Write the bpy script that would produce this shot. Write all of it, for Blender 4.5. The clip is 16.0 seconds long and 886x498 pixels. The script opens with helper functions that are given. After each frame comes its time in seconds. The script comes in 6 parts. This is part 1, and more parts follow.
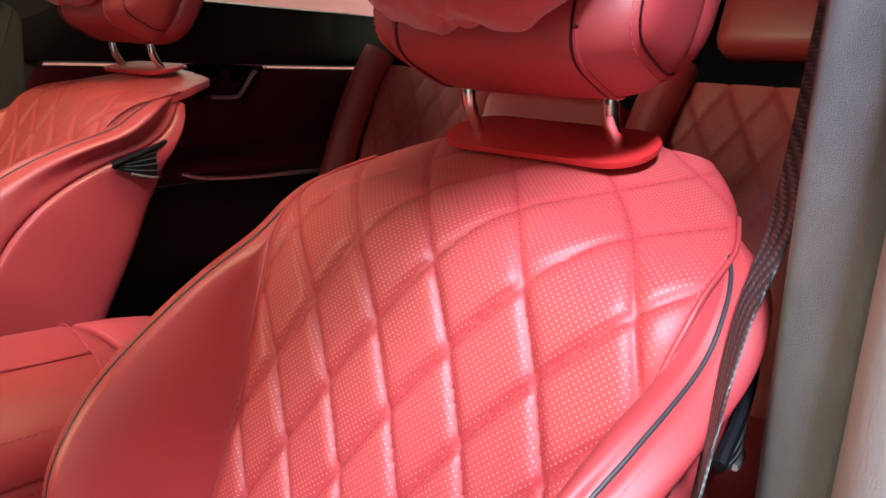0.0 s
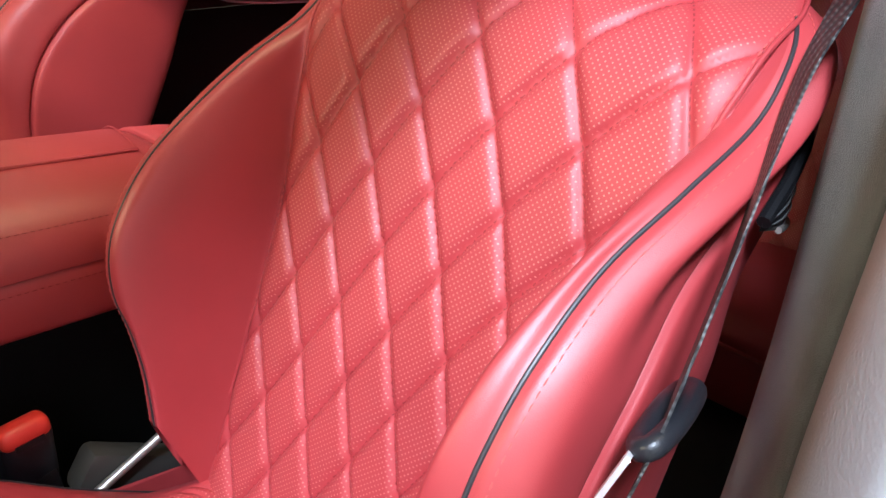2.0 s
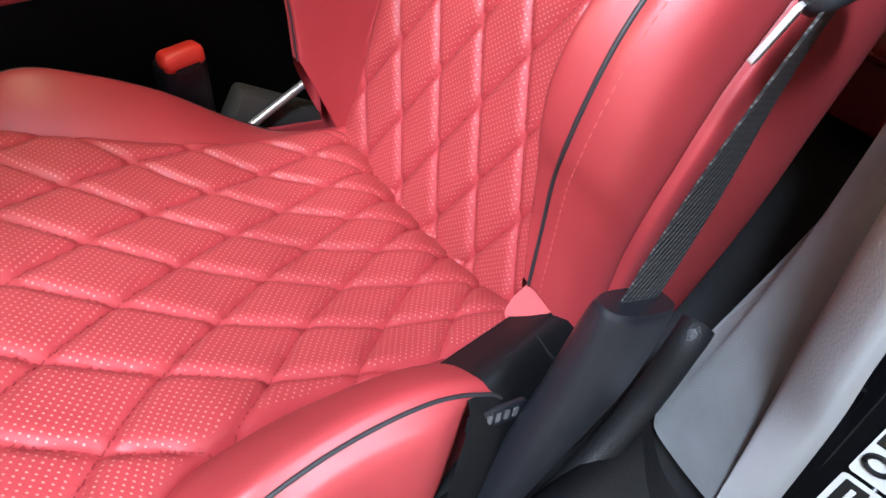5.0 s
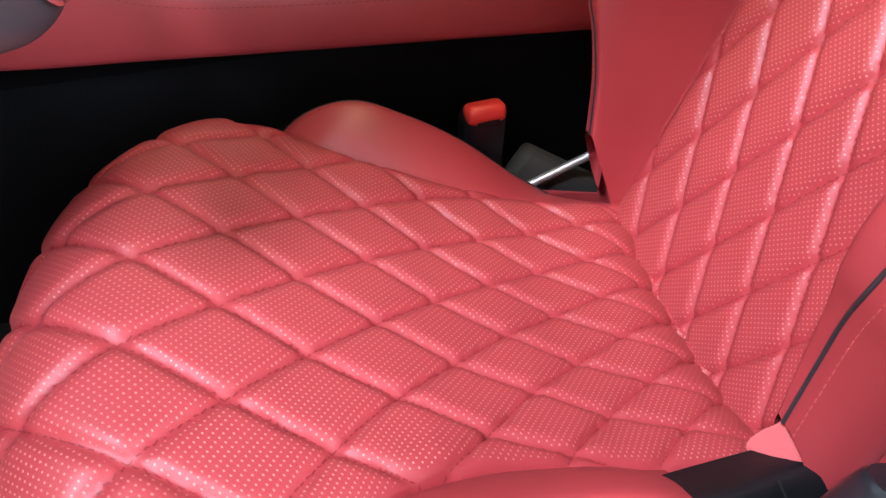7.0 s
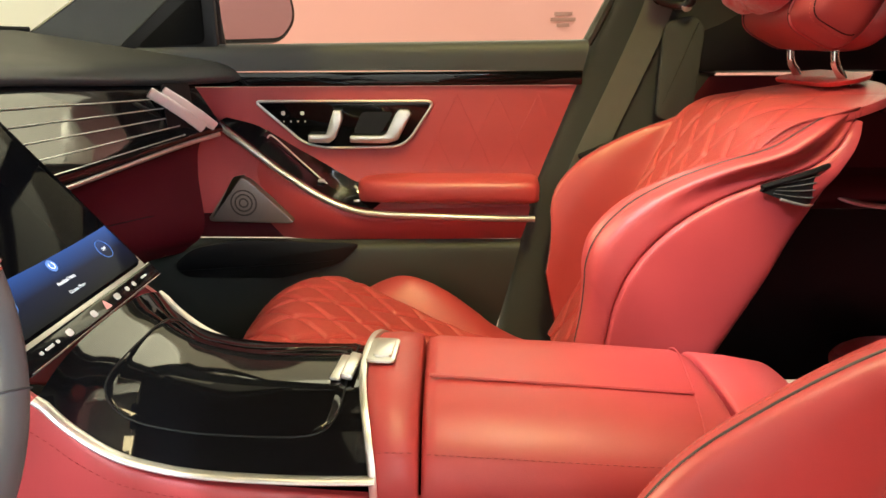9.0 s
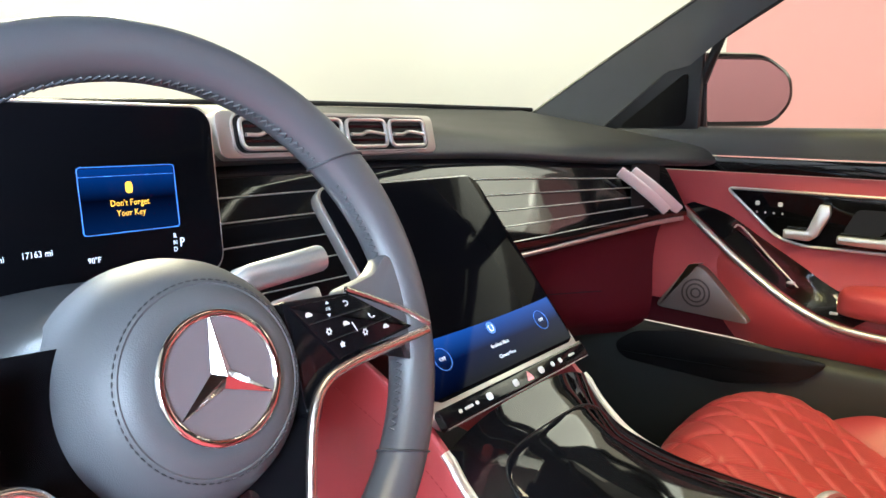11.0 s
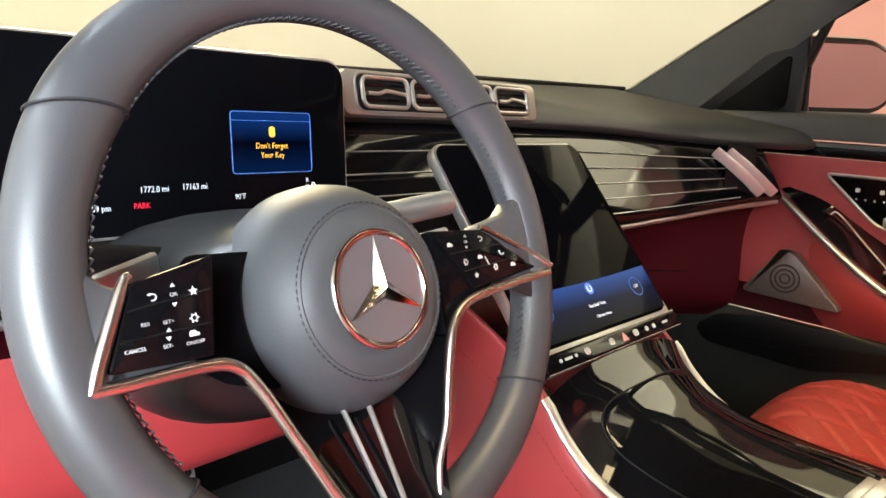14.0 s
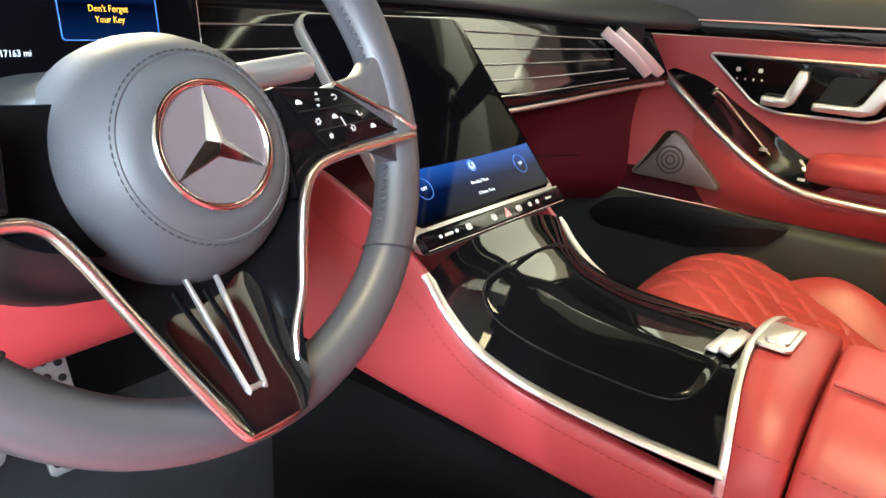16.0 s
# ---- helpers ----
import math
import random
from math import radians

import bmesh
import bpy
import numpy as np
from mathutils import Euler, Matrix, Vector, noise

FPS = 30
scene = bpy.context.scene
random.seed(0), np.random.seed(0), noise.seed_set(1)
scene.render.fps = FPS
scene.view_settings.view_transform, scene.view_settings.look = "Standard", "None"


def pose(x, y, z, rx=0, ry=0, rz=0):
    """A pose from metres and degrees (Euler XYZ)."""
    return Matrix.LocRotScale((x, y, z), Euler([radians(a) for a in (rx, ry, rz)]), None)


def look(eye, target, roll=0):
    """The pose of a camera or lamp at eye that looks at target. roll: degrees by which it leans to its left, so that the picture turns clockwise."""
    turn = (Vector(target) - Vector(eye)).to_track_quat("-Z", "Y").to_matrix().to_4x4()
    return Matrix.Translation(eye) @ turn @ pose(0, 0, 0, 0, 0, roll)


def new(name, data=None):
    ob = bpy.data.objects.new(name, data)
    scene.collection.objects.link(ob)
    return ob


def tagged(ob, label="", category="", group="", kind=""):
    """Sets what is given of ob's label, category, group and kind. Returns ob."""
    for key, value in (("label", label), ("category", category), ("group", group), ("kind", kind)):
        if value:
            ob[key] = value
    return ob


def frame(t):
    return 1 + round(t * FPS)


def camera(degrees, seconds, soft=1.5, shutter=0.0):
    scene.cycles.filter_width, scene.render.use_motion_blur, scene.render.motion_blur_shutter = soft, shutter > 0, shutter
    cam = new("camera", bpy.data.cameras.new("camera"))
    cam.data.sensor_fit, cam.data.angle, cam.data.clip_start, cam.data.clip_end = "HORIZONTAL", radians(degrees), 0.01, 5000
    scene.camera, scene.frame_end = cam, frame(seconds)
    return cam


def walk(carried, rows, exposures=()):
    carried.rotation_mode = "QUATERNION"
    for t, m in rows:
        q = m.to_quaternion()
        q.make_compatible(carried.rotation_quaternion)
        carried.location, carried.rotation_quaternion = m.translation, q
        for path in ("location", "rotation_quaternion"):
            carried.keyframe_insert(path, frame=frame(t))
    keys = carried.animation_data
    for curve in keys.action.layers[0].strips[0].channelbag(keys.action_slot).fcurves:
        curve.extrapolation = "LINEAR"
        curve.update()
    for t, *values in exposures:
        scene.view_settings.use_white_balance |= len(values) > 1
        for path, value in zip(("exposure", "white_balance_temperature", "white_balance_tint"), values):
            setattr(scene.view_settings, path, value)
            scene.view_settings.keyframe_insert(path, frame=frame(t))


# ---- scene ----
cam = camera(65.6, 16.0)
METRES, EYE, TILT, LEAN, TURN = 0.74, 1.1, -18.5, 0.0, -140.0
ROWS = [
    (0.0, 0.0, 0.0, 0.0, 0.0, 0.0, -0.0),
    (0.5, -0.0025, 0.0002, -0.0212, 0.74, -2.96, -0.34),
    (1.0, -0.0058, 0.0007, -0.0476, 1.53, -6.0, -0.68),
    (1.5, -0.0088, -0.0018, -0.0655, 2.19, -8.76, -0.89),
    (2.0, -0.0127, -0.0076, -0.0866, 2.71, -11.71, -0.98),
    (2.5, -0.0159, -0.0132, -0.1111, 3.46, -14.83, -1.03),
    (3.0, -0.0206, -0.0183, -0.1379, 4.63, -18.35, -1.02),
    (3.5, -0.0182, -0.025, -0.1658, 5.89, -21.85, -1.1),
    (4.0, -0.0148, -0.0351, -0.1945, 7.62, -25.62, -1.16),
    (4.5, -0.009, -0.0455, -0.2185, 9.89, -29.06, -1.46),
    (7.0, -0.0256, -0.0575, -0.2051, 38.77, -28.16, -5.46),
    (7.5, -0.0073, -0.0217, -0.1526, 41.33, -21.15, -6.83),
    (8.0, 0.0003, 0.0211, -0.0794, 42.8, -13.45, -7.78),
    (8.5, -0.0194, 0.0702, -0.0008, 45.4, -7.51, -8.81),
    (9.0, -0.072, 0.1371, 0.0586, 49.83, -4.74, -10.38),
    (9.5, -0.1244, 0.184, 0.0936, 59.8, -4.28, -12.32),
    (10.0, -0.1493, 0.2179, 0.0918, 72.16, -6.33, -14.37),
    (12.5, -0.1451, 0.1487, 0.0651, 96.77, -7.64, -18.45),
    (13.0, -0.1289, 0.1424, 0.048, 96.25, -7.36, -18.76),
    (13.5, -0.1136, 0.14, 0.0414, 95.56, -8.58, -18.93),
    (14.0, -0.0948, 0.1497, 0.0306, 94.92, -10.99, -19.01),
    (14.5, -0.0916, 0.1578, 0.0192, 93.77, -13.36, -18.91),
    (15.0, -0.0941, 0.1738, 0.0061, 92.05, -15.15, -18.61),
    (15.5, -0.1013, 0.1924, 0.0012, 89.84, -16.18, -18.46),
    (16.0, -0.1186, 0.213, 0.001, 86.98, -16.18, -18.48),
]
walk(cam, [(t, pose(0, 0, EYE) @ pose(0, 0, 0, -3.5) @ pose(0, 0, 0, TILT, LEAN, TURN) @ pose(METRES * x, METRES * y, METRES * z, 90 + pitch, roll, yaw)) for t, x, y, z, yaw, pitch, roll in ROWS],
     exposures=[(0, -0.05, 5750, 10), (2.0, -0.20, 5750, 10), (4.5, -0.12, 5750, 10), (7.0, -0.32, 5750, 10), (7.5, -0.15, 5850, 9), (8.0, 0.2, 5950, 8), (8.5, 0.45, 6250, 4), (9.0, 0.66, 6300, 2), (9.5, 0.75, 6000, 2), (10.0, 0.82, 5700, 3), (12.3, 0.8, 5250, 6), (12.55, 0.75, 5350, 6), (12.9, 0.42, 7500, 6), (13.6, 0.40, 7200, 6), (14.1, 0.48, 6200, 6), (14.5, 0.72, 5800, 5), (15.5, 0.95, 5750, 3), (16.0, 0.95, 5750, 3)])

# ---- light ----
world = bpy.data.worlds.new("showroom_air")
scene.world = world
world.use_nodes = True
world.node_tree.nodes["Background"].inputs[0].default_value = (1.0, 0.96, 0.92, 1)
world.node_tree.nodes["Background"].inputs[1].default_value = 0.02


def area_lamp(name, x, y, z, sx, sy, power, colour, rot=(0, 0, 0)):
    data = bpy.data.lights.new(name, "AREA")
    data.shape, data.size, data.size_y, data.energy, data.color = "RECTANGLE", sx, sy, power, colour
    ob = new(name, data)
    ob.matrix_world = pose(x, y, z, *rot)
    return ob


spot_data = bpy.data.lights.new("showroom_spot", "SPOT")
spot_data.energy, spot_data.color, spot_data.shadow_soft_size = 1000, (0.84, 0.91, 1.0), 0.24
spot_data.spot_size, spot_data.spot_blend = radians(33), 0.7
new("showroom_spot", spot_data).matrix_world = look((-0.76, 1.12, 3.15), (0.22, -0.32, 0.85))
# unseen lamp added low by the open door to brighten the wheel
side_lamp = area_lamp("side_fill", 0, 0, 0, 1.3, 0.9, 14, (0.84, 0.92, 1.0))
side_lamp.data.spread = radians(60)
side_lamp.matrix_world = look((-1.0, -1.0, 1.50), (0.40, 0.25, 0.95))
# added warm fill from above, with no lamp known there
area_lamp("roof_fill", 0.3, -0.4, 3.3, 0.7, 0.7, 24, (1.0, 0.76, 0.40))
# unseen lamp added ahead of the car for the passenger seat's highlights
front_lamp = area_lamp("front_fill", 0, 0, 0, 1.2, 0.4, 75, (1.0, 0.80, 0.46))
front_lamp.matrix_world = look((1.5, 3.0, 2.4), (1.2, -0.3, 0.9))
# made-up yellow spot that warms the passenger door and seat
door_data = bpy.data.lights.new("door_fill_spot", "SPOT")
door_data.energy, door_data.color, door_data.shadow_soft_size = 140, (1.0, 0.82, 0.26), 0.15
door_data.spot_size, door_data.spot_blend = radians(33), 0.8
new("door_fill_spot", door_data).matrix_world = look((-0.40, -0.25, 3.60), (1.48, -0.10, 1.01))
# unseen strips added to brighten the walls and what they reflect
area_lamp("wall_fill", 0.8, 4.2, 3.3, 11.0, 0.6, 98, (1.0, 0.97, 0.86), (55, 0, 0))
area_lamp("wall_fill", 8.3, 3.2, 3.3, 4.6, 0.6, 42, (1.0, 0.97, 0.86), (55, 0, -45))
area_lamp("wall_fill", 1.0, -4.4, 3.3, 9.0, 0.5, 190, (1.0, 0.95, 0.82), (-50, 0, 0))
area_lamp("wall_fill", -3.2, 0.5, 3.3, 0.5, 9.0, 195, (0.97, 0.98, 1.0), (0, 50, 0))
area_lamp("wall_fill", 3.3, -1.2, 3.6, 0.4, 5.0, 27, (1.0, 0.95, 0.86), (0, -50, 0))
# added area lamp, out of view: warm light and pale lacquer reflections
far_lamp = area_lamp("far_fill", 0, 0, 0, 5.0, 1.3, 52, (1.0, 0.90, 0.62))
far_lamp.matrix_world = look((4.0, -0.9, 2.70), (0.9, -0.3, 1.0))

# ---- mesh tools ----


def cr(pts, n, closed=False):
    """A smooth curve of n points through pts."""
    p = np.asarray(pts, float)
    k = len(p)
    if k == 2:
        return p[0] + (p[1] - p[0]) * np.linspace(0, 1, n)[:, None]
    q = np.vstack([p[-1], p, p[0], p[1]]) if closed else np.vstack([2 * p[0] - p[1], p, 2 * p[-1] - p[-2]])
    t = np.linspace(0, k if closed else k - 1, n, endpoint=not closed)
    i = np.clip(t.astype(int), 0, len(q) - 4)
    f = (t - i)[:, None]
    a, b, c, d = q[i], q[i + 1], q[i + 2], q[i + 3]
    return 0.5 * (2 * b + (c - a) * f + (2 * a - 5 * b + 4 * c - d) * f**2 + (3 * b - a - 3 * c + d) * f**3)


def net(rows, nu, nv):
    """A smooth net of nv x nu points through rows of points."""
    a = np.array([cr(r, nu) for r in rows])
    return np.stack([cr(a[:, i], nv) for i in range(nu)], 1)


class Shape:
    """A mesh under construction."""

    def __init__(self):
        self.v, self.f = [], []

    def grid(self, g, close_u=False, close_v=False, flip=False):
        nv, nu = g.shape[:2]
        o = len(self.v)
        self.v += [tuple(p) for p in g.reshape(-1, 3)]
        for j in range(nv if close_v else nv - 1):
            for i in range(nu if close_u else nu - 1):
                a, b = o + j * nu + i, o + j * nu + (i + 1) % nu
                c, d = o + (j + 1) % nv * nu + (i + 1) % nu, o + (j + 1) % nv * nu + i
                self.f.append((a, d, c, b) if flip else (a, b, c, d))
        return self

    def cap(self, first, count, flip=False):
        ring = list(range(first, first + count))
        self.f.append(tuple(ring[::-1] if flip else ring))

    def loft(self, rings, caps=True):
        """Closed rings of equal count, skinned one to the next."""
        g = np.array(rings)
        o = len(self.v)
        self.grid(g, close_u=True)
        if caps:
            n = g.shape[1]
            self.cap(o, n, True)
            self.cap(o + (len(g) - 1) * n, n)
        return self

    def tube(self, path, r, seg=10, closed=False, flat=1.0, up=(0, 0, 1), caps=True):
        p = np.asarray(path, float)
        n = len(p)
        d = np.roll(p, -1, 0) - np.roll(p, 1, 0) if closed else np.gradient(p, axis=0)
        d /= np.linalg.norm(d, axis=1)[:, None] + 1e-12
        a = np.cross(d, up)
        bad = np.linalg.norm(a, axis=1) < 1e-3
        a[bad] = np.cross(d[bad], (1, 0.1, 0))
        a /= np.linalg.norm(a, axis=1)[:, None]
        b = np.cross(a, d)
        rr = np.broadcast_to(np.asarray(r, float), (n,))[:, None, None]
        t = np.linspace(0, 2 * np.pi, seg, endpoint=False)
        g = p[:, None] + rr * (np.cos(t)[None, :, None] * a[:, None] * 1.0 + flat * np.sin(t)[None, :, None] * b[:, None])
        o = len(self.v)
        self.grid(g, close_u=True, close_v=closed)
        if caps and not closed:
            self.cap(o, seg, False)
            self.cap(o + (n - 1) * seg, seg, True)
        return self

    def prism(self, outline, m, h, bevel=0.0, inset=None):
        """An outline (counter-clockwise, x y) raised by h along z of the pose m, with a rounded upper edge."""
        q = np.asarray(outline, float)
        e = np.roll(q, -1, 0) - np.roll(q, 1, 0)
        nrm = np.stack([e[:, 1], -e[:, 0]], 1)
        nrm /= np.linalg.norm(nrm, axis=1)[:, None] + 1e-12
        b = bevel
        rings = [(0, 0), (0, h - b)] + ([(b * 0.3, h - b * 0.3), (b, h)] if b > 0 else [(0, h)])
        g = []
        for off, z in rings:
            xy = q - nrm * off
            g.append([m @ Vector((x, y, z)) for x, y in xy])
        return self.loft(np.array(g))

    def box(self, m, sx, sy, sz, bevel=0.0, seg=2):
        bm = bmesh.new()
        bmesh.ops.create_cube(bm, size=1.0, matrix=Matrix.Diagonal((sx, sy, sz, 1)))
        if bevel > 0:
            bmesh.ops.bevel(bm, geom=bm.edges[:], offset=bevel, segments=seg, profile=0.5, affect="EDGES")
        return self.join(bm, m)

    def ball(self, m, r, u=20, v=12):
        bm = bmesh.new()
        bmesh.ops.create_uvsphere(bm, u_segments=u, v_segments=v, radius=r)
        return self.join(bm, m)

    def lathe(self, profile, m, seg=32):
        """A profile of (radius, height) turned round z of the pose m."""
        t = np.linspace(0, 2 * np.pi, seg, endpoint=False)
        g = np.array([[m @ Vector((r * math.cos(a), r * math.sin(a), z)) for a in t] for r, z in profile])
        return self.loft(g)

    def join(self, bm, m):
        o = len(self.v)
        bm.verts.index_update()
        self.v += [tuple(m @ x.co) for x in bm.verts]
        self.f += [tuple(o + x.index for x in f.verts) for f in bm.faces]
        bm.free()
        return self


def base_of(ob):
    p = Vector((0, 0, 0))
    while ob is not None:
        p += ob.location
        ob = ob.parent
    return p


def part(name, shape, material, parent=None, label="", smooth=True, angle=40):
    """Links a shape, drawn in the world's metres, as one mesh under a thing or a part."""
    me = bpy.data.meshes.new(name)
    off = base_of(parent)
    me.from_pydata([(x - off.x, y - off.y, z - off.z) for x, y, z in shape.v], [], shape.f)
    me.validate()
    bm = bmesh.new()
    bm.from_mesh(me)
    bmesh.ops.recalc_face_normals(bm, faces=bm.faces[:])
    bm.to_mesh(me)
    bm.free()
    me.materials.append(material)
    if smooth:
        me.polygons.foreach_set("use_smooth", [True] * len(me.polygons))
        me.set_sharp_from_angle(angle=radians(angle))
    ob = new(name, me)
    ob.parent = parent
    return tagged(ob, label)


def thing(name, x, y, z, label, category, group="", kind=""):
    ob = new(name)
    ob.location = (x, y, z)
    ob.empty_display_size = 0.05
    return tagged(ob, label, category, group, kind)


def rrect(w, h, r, n=6):
    """A rounded rectangle's outline about the middle."""
    out = []
    for cx, cy, a in ((w / 2 - r, h / 2 - r, 0), (-w / 2 + r, h / 2 - r, 90), (-w / 2 + r, -h / 2 + r, 180), (w / 2 - r, -h / 2 + r, 270)):
        for k in range(n + 1):
            t = radians(a + 90 * k / n)
            out.append((cx + r * math.cos(t), cy + r * math.sin(t)))
    return out


def soften(poly, r, n=5):
    """A polygon's outline with rounded corners."""
    p = np.asarray(poly, float)
    out = []
    for i in range(len(p)):
        a, b, c = p[i - 1], p[i], p[(i + 1) % len(p)]
        rr = r[i] if hasattr(r, "__len__") else r
        u, w = (a - b) / np.linalg.norm(a - b), (c - b) / np.linalg.norm(c - b)
        s, e = b + u * rr, b + w * rr
        for k in range(n + 1):
            t = k / n
            out.append((1 - t) ** 2 * s + 2 * t * (1 - t) * b + t * t * e)
    return np.array(out)


def frame_of(origin, right, up):
    """A pose with x along right, y along up and z towards the viewer."""
    x, y = Vector(right).normalized(), Vector(up).normalized()
    z = x.cross(y).normalized()
    y = z.cross(x)
    m = Matrix((x, y, z)).transposed().to_4x4()
    m.translation = origin
    return m


# ---- materials ----


def material(name, colour, rough=0.5, metal=0.0, grain=0.0, grain_size=400.0, stain=0.0, stain_size=6.0, coat=0.0, sheen=0.0, emit=0.0, spec=0.5):
    mat = bpy.data.materials.new(name)
    mat.use_nodes = True
    n, link = mat.node_tree.nodes, mat.node_tree.links.new
    b = n["Principled BSDF"]
    b.inputs["Base Color"].default_value = (*colour, 1)
    b.inputs["Roughness"].default_value, b.inputs["Metallic"].default_value = rough, metal
    b.inputs["Coat Weight"].default_value, b.inputs["Sheen Weight"].default_value = coat, sheen
    b.inputs["Specular IOR Level"].default_value = spec
    if emit:
        b.inputs["Emission Color"].default_value, b.inputs["Emission Strength"].default_value = (*colour, 1), emit
    co = n.new("ShaderNodeTexCoord")
    if stain:
        no = n.new("ShaderNodeTexNoise")
        no.inputs["Scale"].default_value, no.inputs["Detail"].default_value = stain_size, 5
        link(co.outputs["Object"], no.inputs["Vector"])
        mix = n.new("ShaderNodeMix")
        mix.data_type = "RGBA"
        mix.inputs["A"].default_value = (*[c * (1 - stain) for c in colour], 1)
        mix.inputs["B"].default_value = (*[min(1, c * (1 + stain)) for c in colour], 1)
        link(no.outputs["Fac"], mix.inputs["Factor"])
        link(mix.outputs["Result"], b.inputs["Base Color"])
        ra = n.new("ShaderNodeMapRange")
        ra.inputs["To Min"].default_value, ra.inputs["To Max"].default_value = rough * 0.85, min(1, rough * 1.15)
        link(no.outputs["Fac"], ra.inputs["Value"])
        link(ra.outputs["Result"], b.inputs["Roughness"])
    if grain:
        vo = n.new("ShaderNodeTexVoronoi")
        vo.inputs["Scale"].default_value = grain_size
        link(co.outputs["Object"], vo.inputs["Vector"])
        bu = n.new("ShaderNodeBump")
        bu.inputs["Strength"].default_value, bu.inputs["Distance"].default_value = grain, 0.0006
        link(vo.outputs["Distance"], bu.inputs["Height"])
        link(bu.outputs["Normal"], b.inputs["Normal"])
    return mat


RED = (0.40, 0.042, 0.047)
red_leather = material("red_leather", RED, 0.45, grain=0.14, grain_size=1300, stain=0.16, stain_size=9, spec=0.75)
# the red leather darkened as if in shade; also the headrest's dark seams
shade_and_seam_red = material("shade_and_seam_leather", (0.062, 0.003, 0.007), 0.45, grain=0.25, grain_size=900, stain=0.1, spec=0.35)
red_plastic = material("red_plastic", (0.52, 0.02, 0.022), 0.5, grain=0.2, grain_size=1500, stain=0.05)
red_suede = material("red_suede", (0.50, 0.035, 0.04), 0.9, grain=0.5, grain_size=1500, stain=0.15, stain_size=30, sheen=0.5)
grey_leather = material("dark_grey_leather", (0.048, 0.050, 0.050), 0.46, grain=0.25, grain_size=1100, stain=0.08)
screen_glass = material("screen_glass", (0.003, 0.003, 0.004), 0.06, stain=0.02, spec=0.02)
wheel_leather = material("wheel_leather", (0.060, 0.062, 0.070), 0.38, grain=0.12, grain_size=1300, stain=0.10, spec=0.8)
rim_leather = material("rim_leather", (0.066, 0.067, 0.075), 0.40, grain=0.10, grain_size=1300, stain=0.10, spec=1.0)
hub_leather = material("hub_leather", (0.072, 0.074, 0.081), 0.50, grain=0.14, grain_size=1200, stain=0.10, spec=0.5)
shroud_grey = material("shroud_plastic", (0.012, 0.013, 0.015), 0.42, grain=0.2, grain_size=1000, stain=0.1)
suede_grey = material("grey_suede", (0.055, 0.058, 0.058), 0.92, grain=0.5, grain_size=1200, stain=0.2, stain_size=25, sheen=0.25)
black_gloss = material("black_lacquer", (0.004, 0.004, 0.005), 0.045, stain=0.02, spec=0.42)
black_satin = material("black_satin_lacquer", (0.004, 0.004, 0.005), 0.10, stain=0.02, spec=0.22)
black_plastic = material("black_plastic", (0.006, 0.006, 0.007), 0.45, grain=0.25, grain_size=900, stain=0.1, spec=0.3)
black_cloth = material("black_carpet", (0.0045, 0.0045, 0.005), 0.95, grain=0.8, grain_size=500, stain=0.35, stain_size=12, spec=0.08)
piping_grey = material("grey_piping", (0.03, 0.03, 0.033), 0.45, stain=0.05)
satin = material("satin_aluminium", (0.72, 0.71, 0.70), 0.36, metal=0.92, stain=0.04)
clasp_metal = material("clasp_aluminium", (0.80, 0.74, 0.70), 0.26, metal=1.0, stain=0.03)
pillar_dark = material("dark_pillar_cloth", (0.035, 0.036, 0.036), 0.85, grain=0.4, grain_size=1200, stain=0.2, stain_size=25)
chrome = material("chrome", (0.85, 0.84, 0.83), 0.07, metal=1.0, stain=0.02)
vent_silver = material("vent_silver", (0.50, 0.47, 0.44), 0.36, metal=0.75, stain=0.06)
stitch_red = material("stitch_red", (0.26, 0.022, 0.028), 0.6, stain=0.05)
thread = material("red_thread", (0.55, 0.10, 0.09), 0.6, stain=0.05)

# ---- showroom ----
wall_front_paint = material("front_wall_paint", (0.84, 0.785, 0.62), 0.8, stain=0.03, stain_size=1.5)
wall_paint = material("wall_paint", (0.22, 0.21, 0.20), 0.8, stain=0.03, stain_size=1.5)
wall_rose = material("rose_wall_paint", (0.62, 0.32, 0.305), 0.8, stain=0.04, stain_size=1.2)
floor_paint = material("showroom_floor", (0.55, 0.54, 0.53), 0.35, stain=0.12, stain_size=3)


def slab(name, x0, x1, y0, y1, z0, z1, mat, label, category):
    s = Shape().box(pose((x0 + x1) / 2, (y0 + y1) / 2, (z0 + z1) / 2), x1 - x0, y1 - y0, z1 - z0)
    ob = part(name, s, mat, None, "", smooth=False)
    return tagged(ob, label, category, kind="structure")


slab("floor", -5, 11, -6, 6, -0.1, 0.0, floor_paint, "pale grey polished showroom floor", "floor")
arc = [(7 + 4 * math.cos(t), 2 + 4 * math.sin(t)) for t in np.linspace(math.pi / 2, 0, 24)]
arc_out = [(7 + 4.1 * math.cos(t), 2 + 4.1 * math.sin(t)) for t in np.linspace(0, math.pi / 2, 24)]
outline = [(-5, 6), *arc, (11, -6), (11.1, -6), *arc_out, (-5, 6.1)]
ob = part("wall_front", Shape().prism(outline[::-1], pose(0, 0, 0), 4.4), wall_front_paint, None, angle=30)
tagged(ob, "pale cream showroom wall ahead of the car, curved at its end", "wall", kind="structure")
slab("wall_back", -5, 0.9, -6.1, -6, 0, 4.4, wall_front_paint, "pale cream showroom wall behind the car", "wall")
slab("wall_back_far", 0.9, 11, -6.1, -6, 0, 4.4, wall_rose, "rose-tinted showroom wall behind the car", "wall")
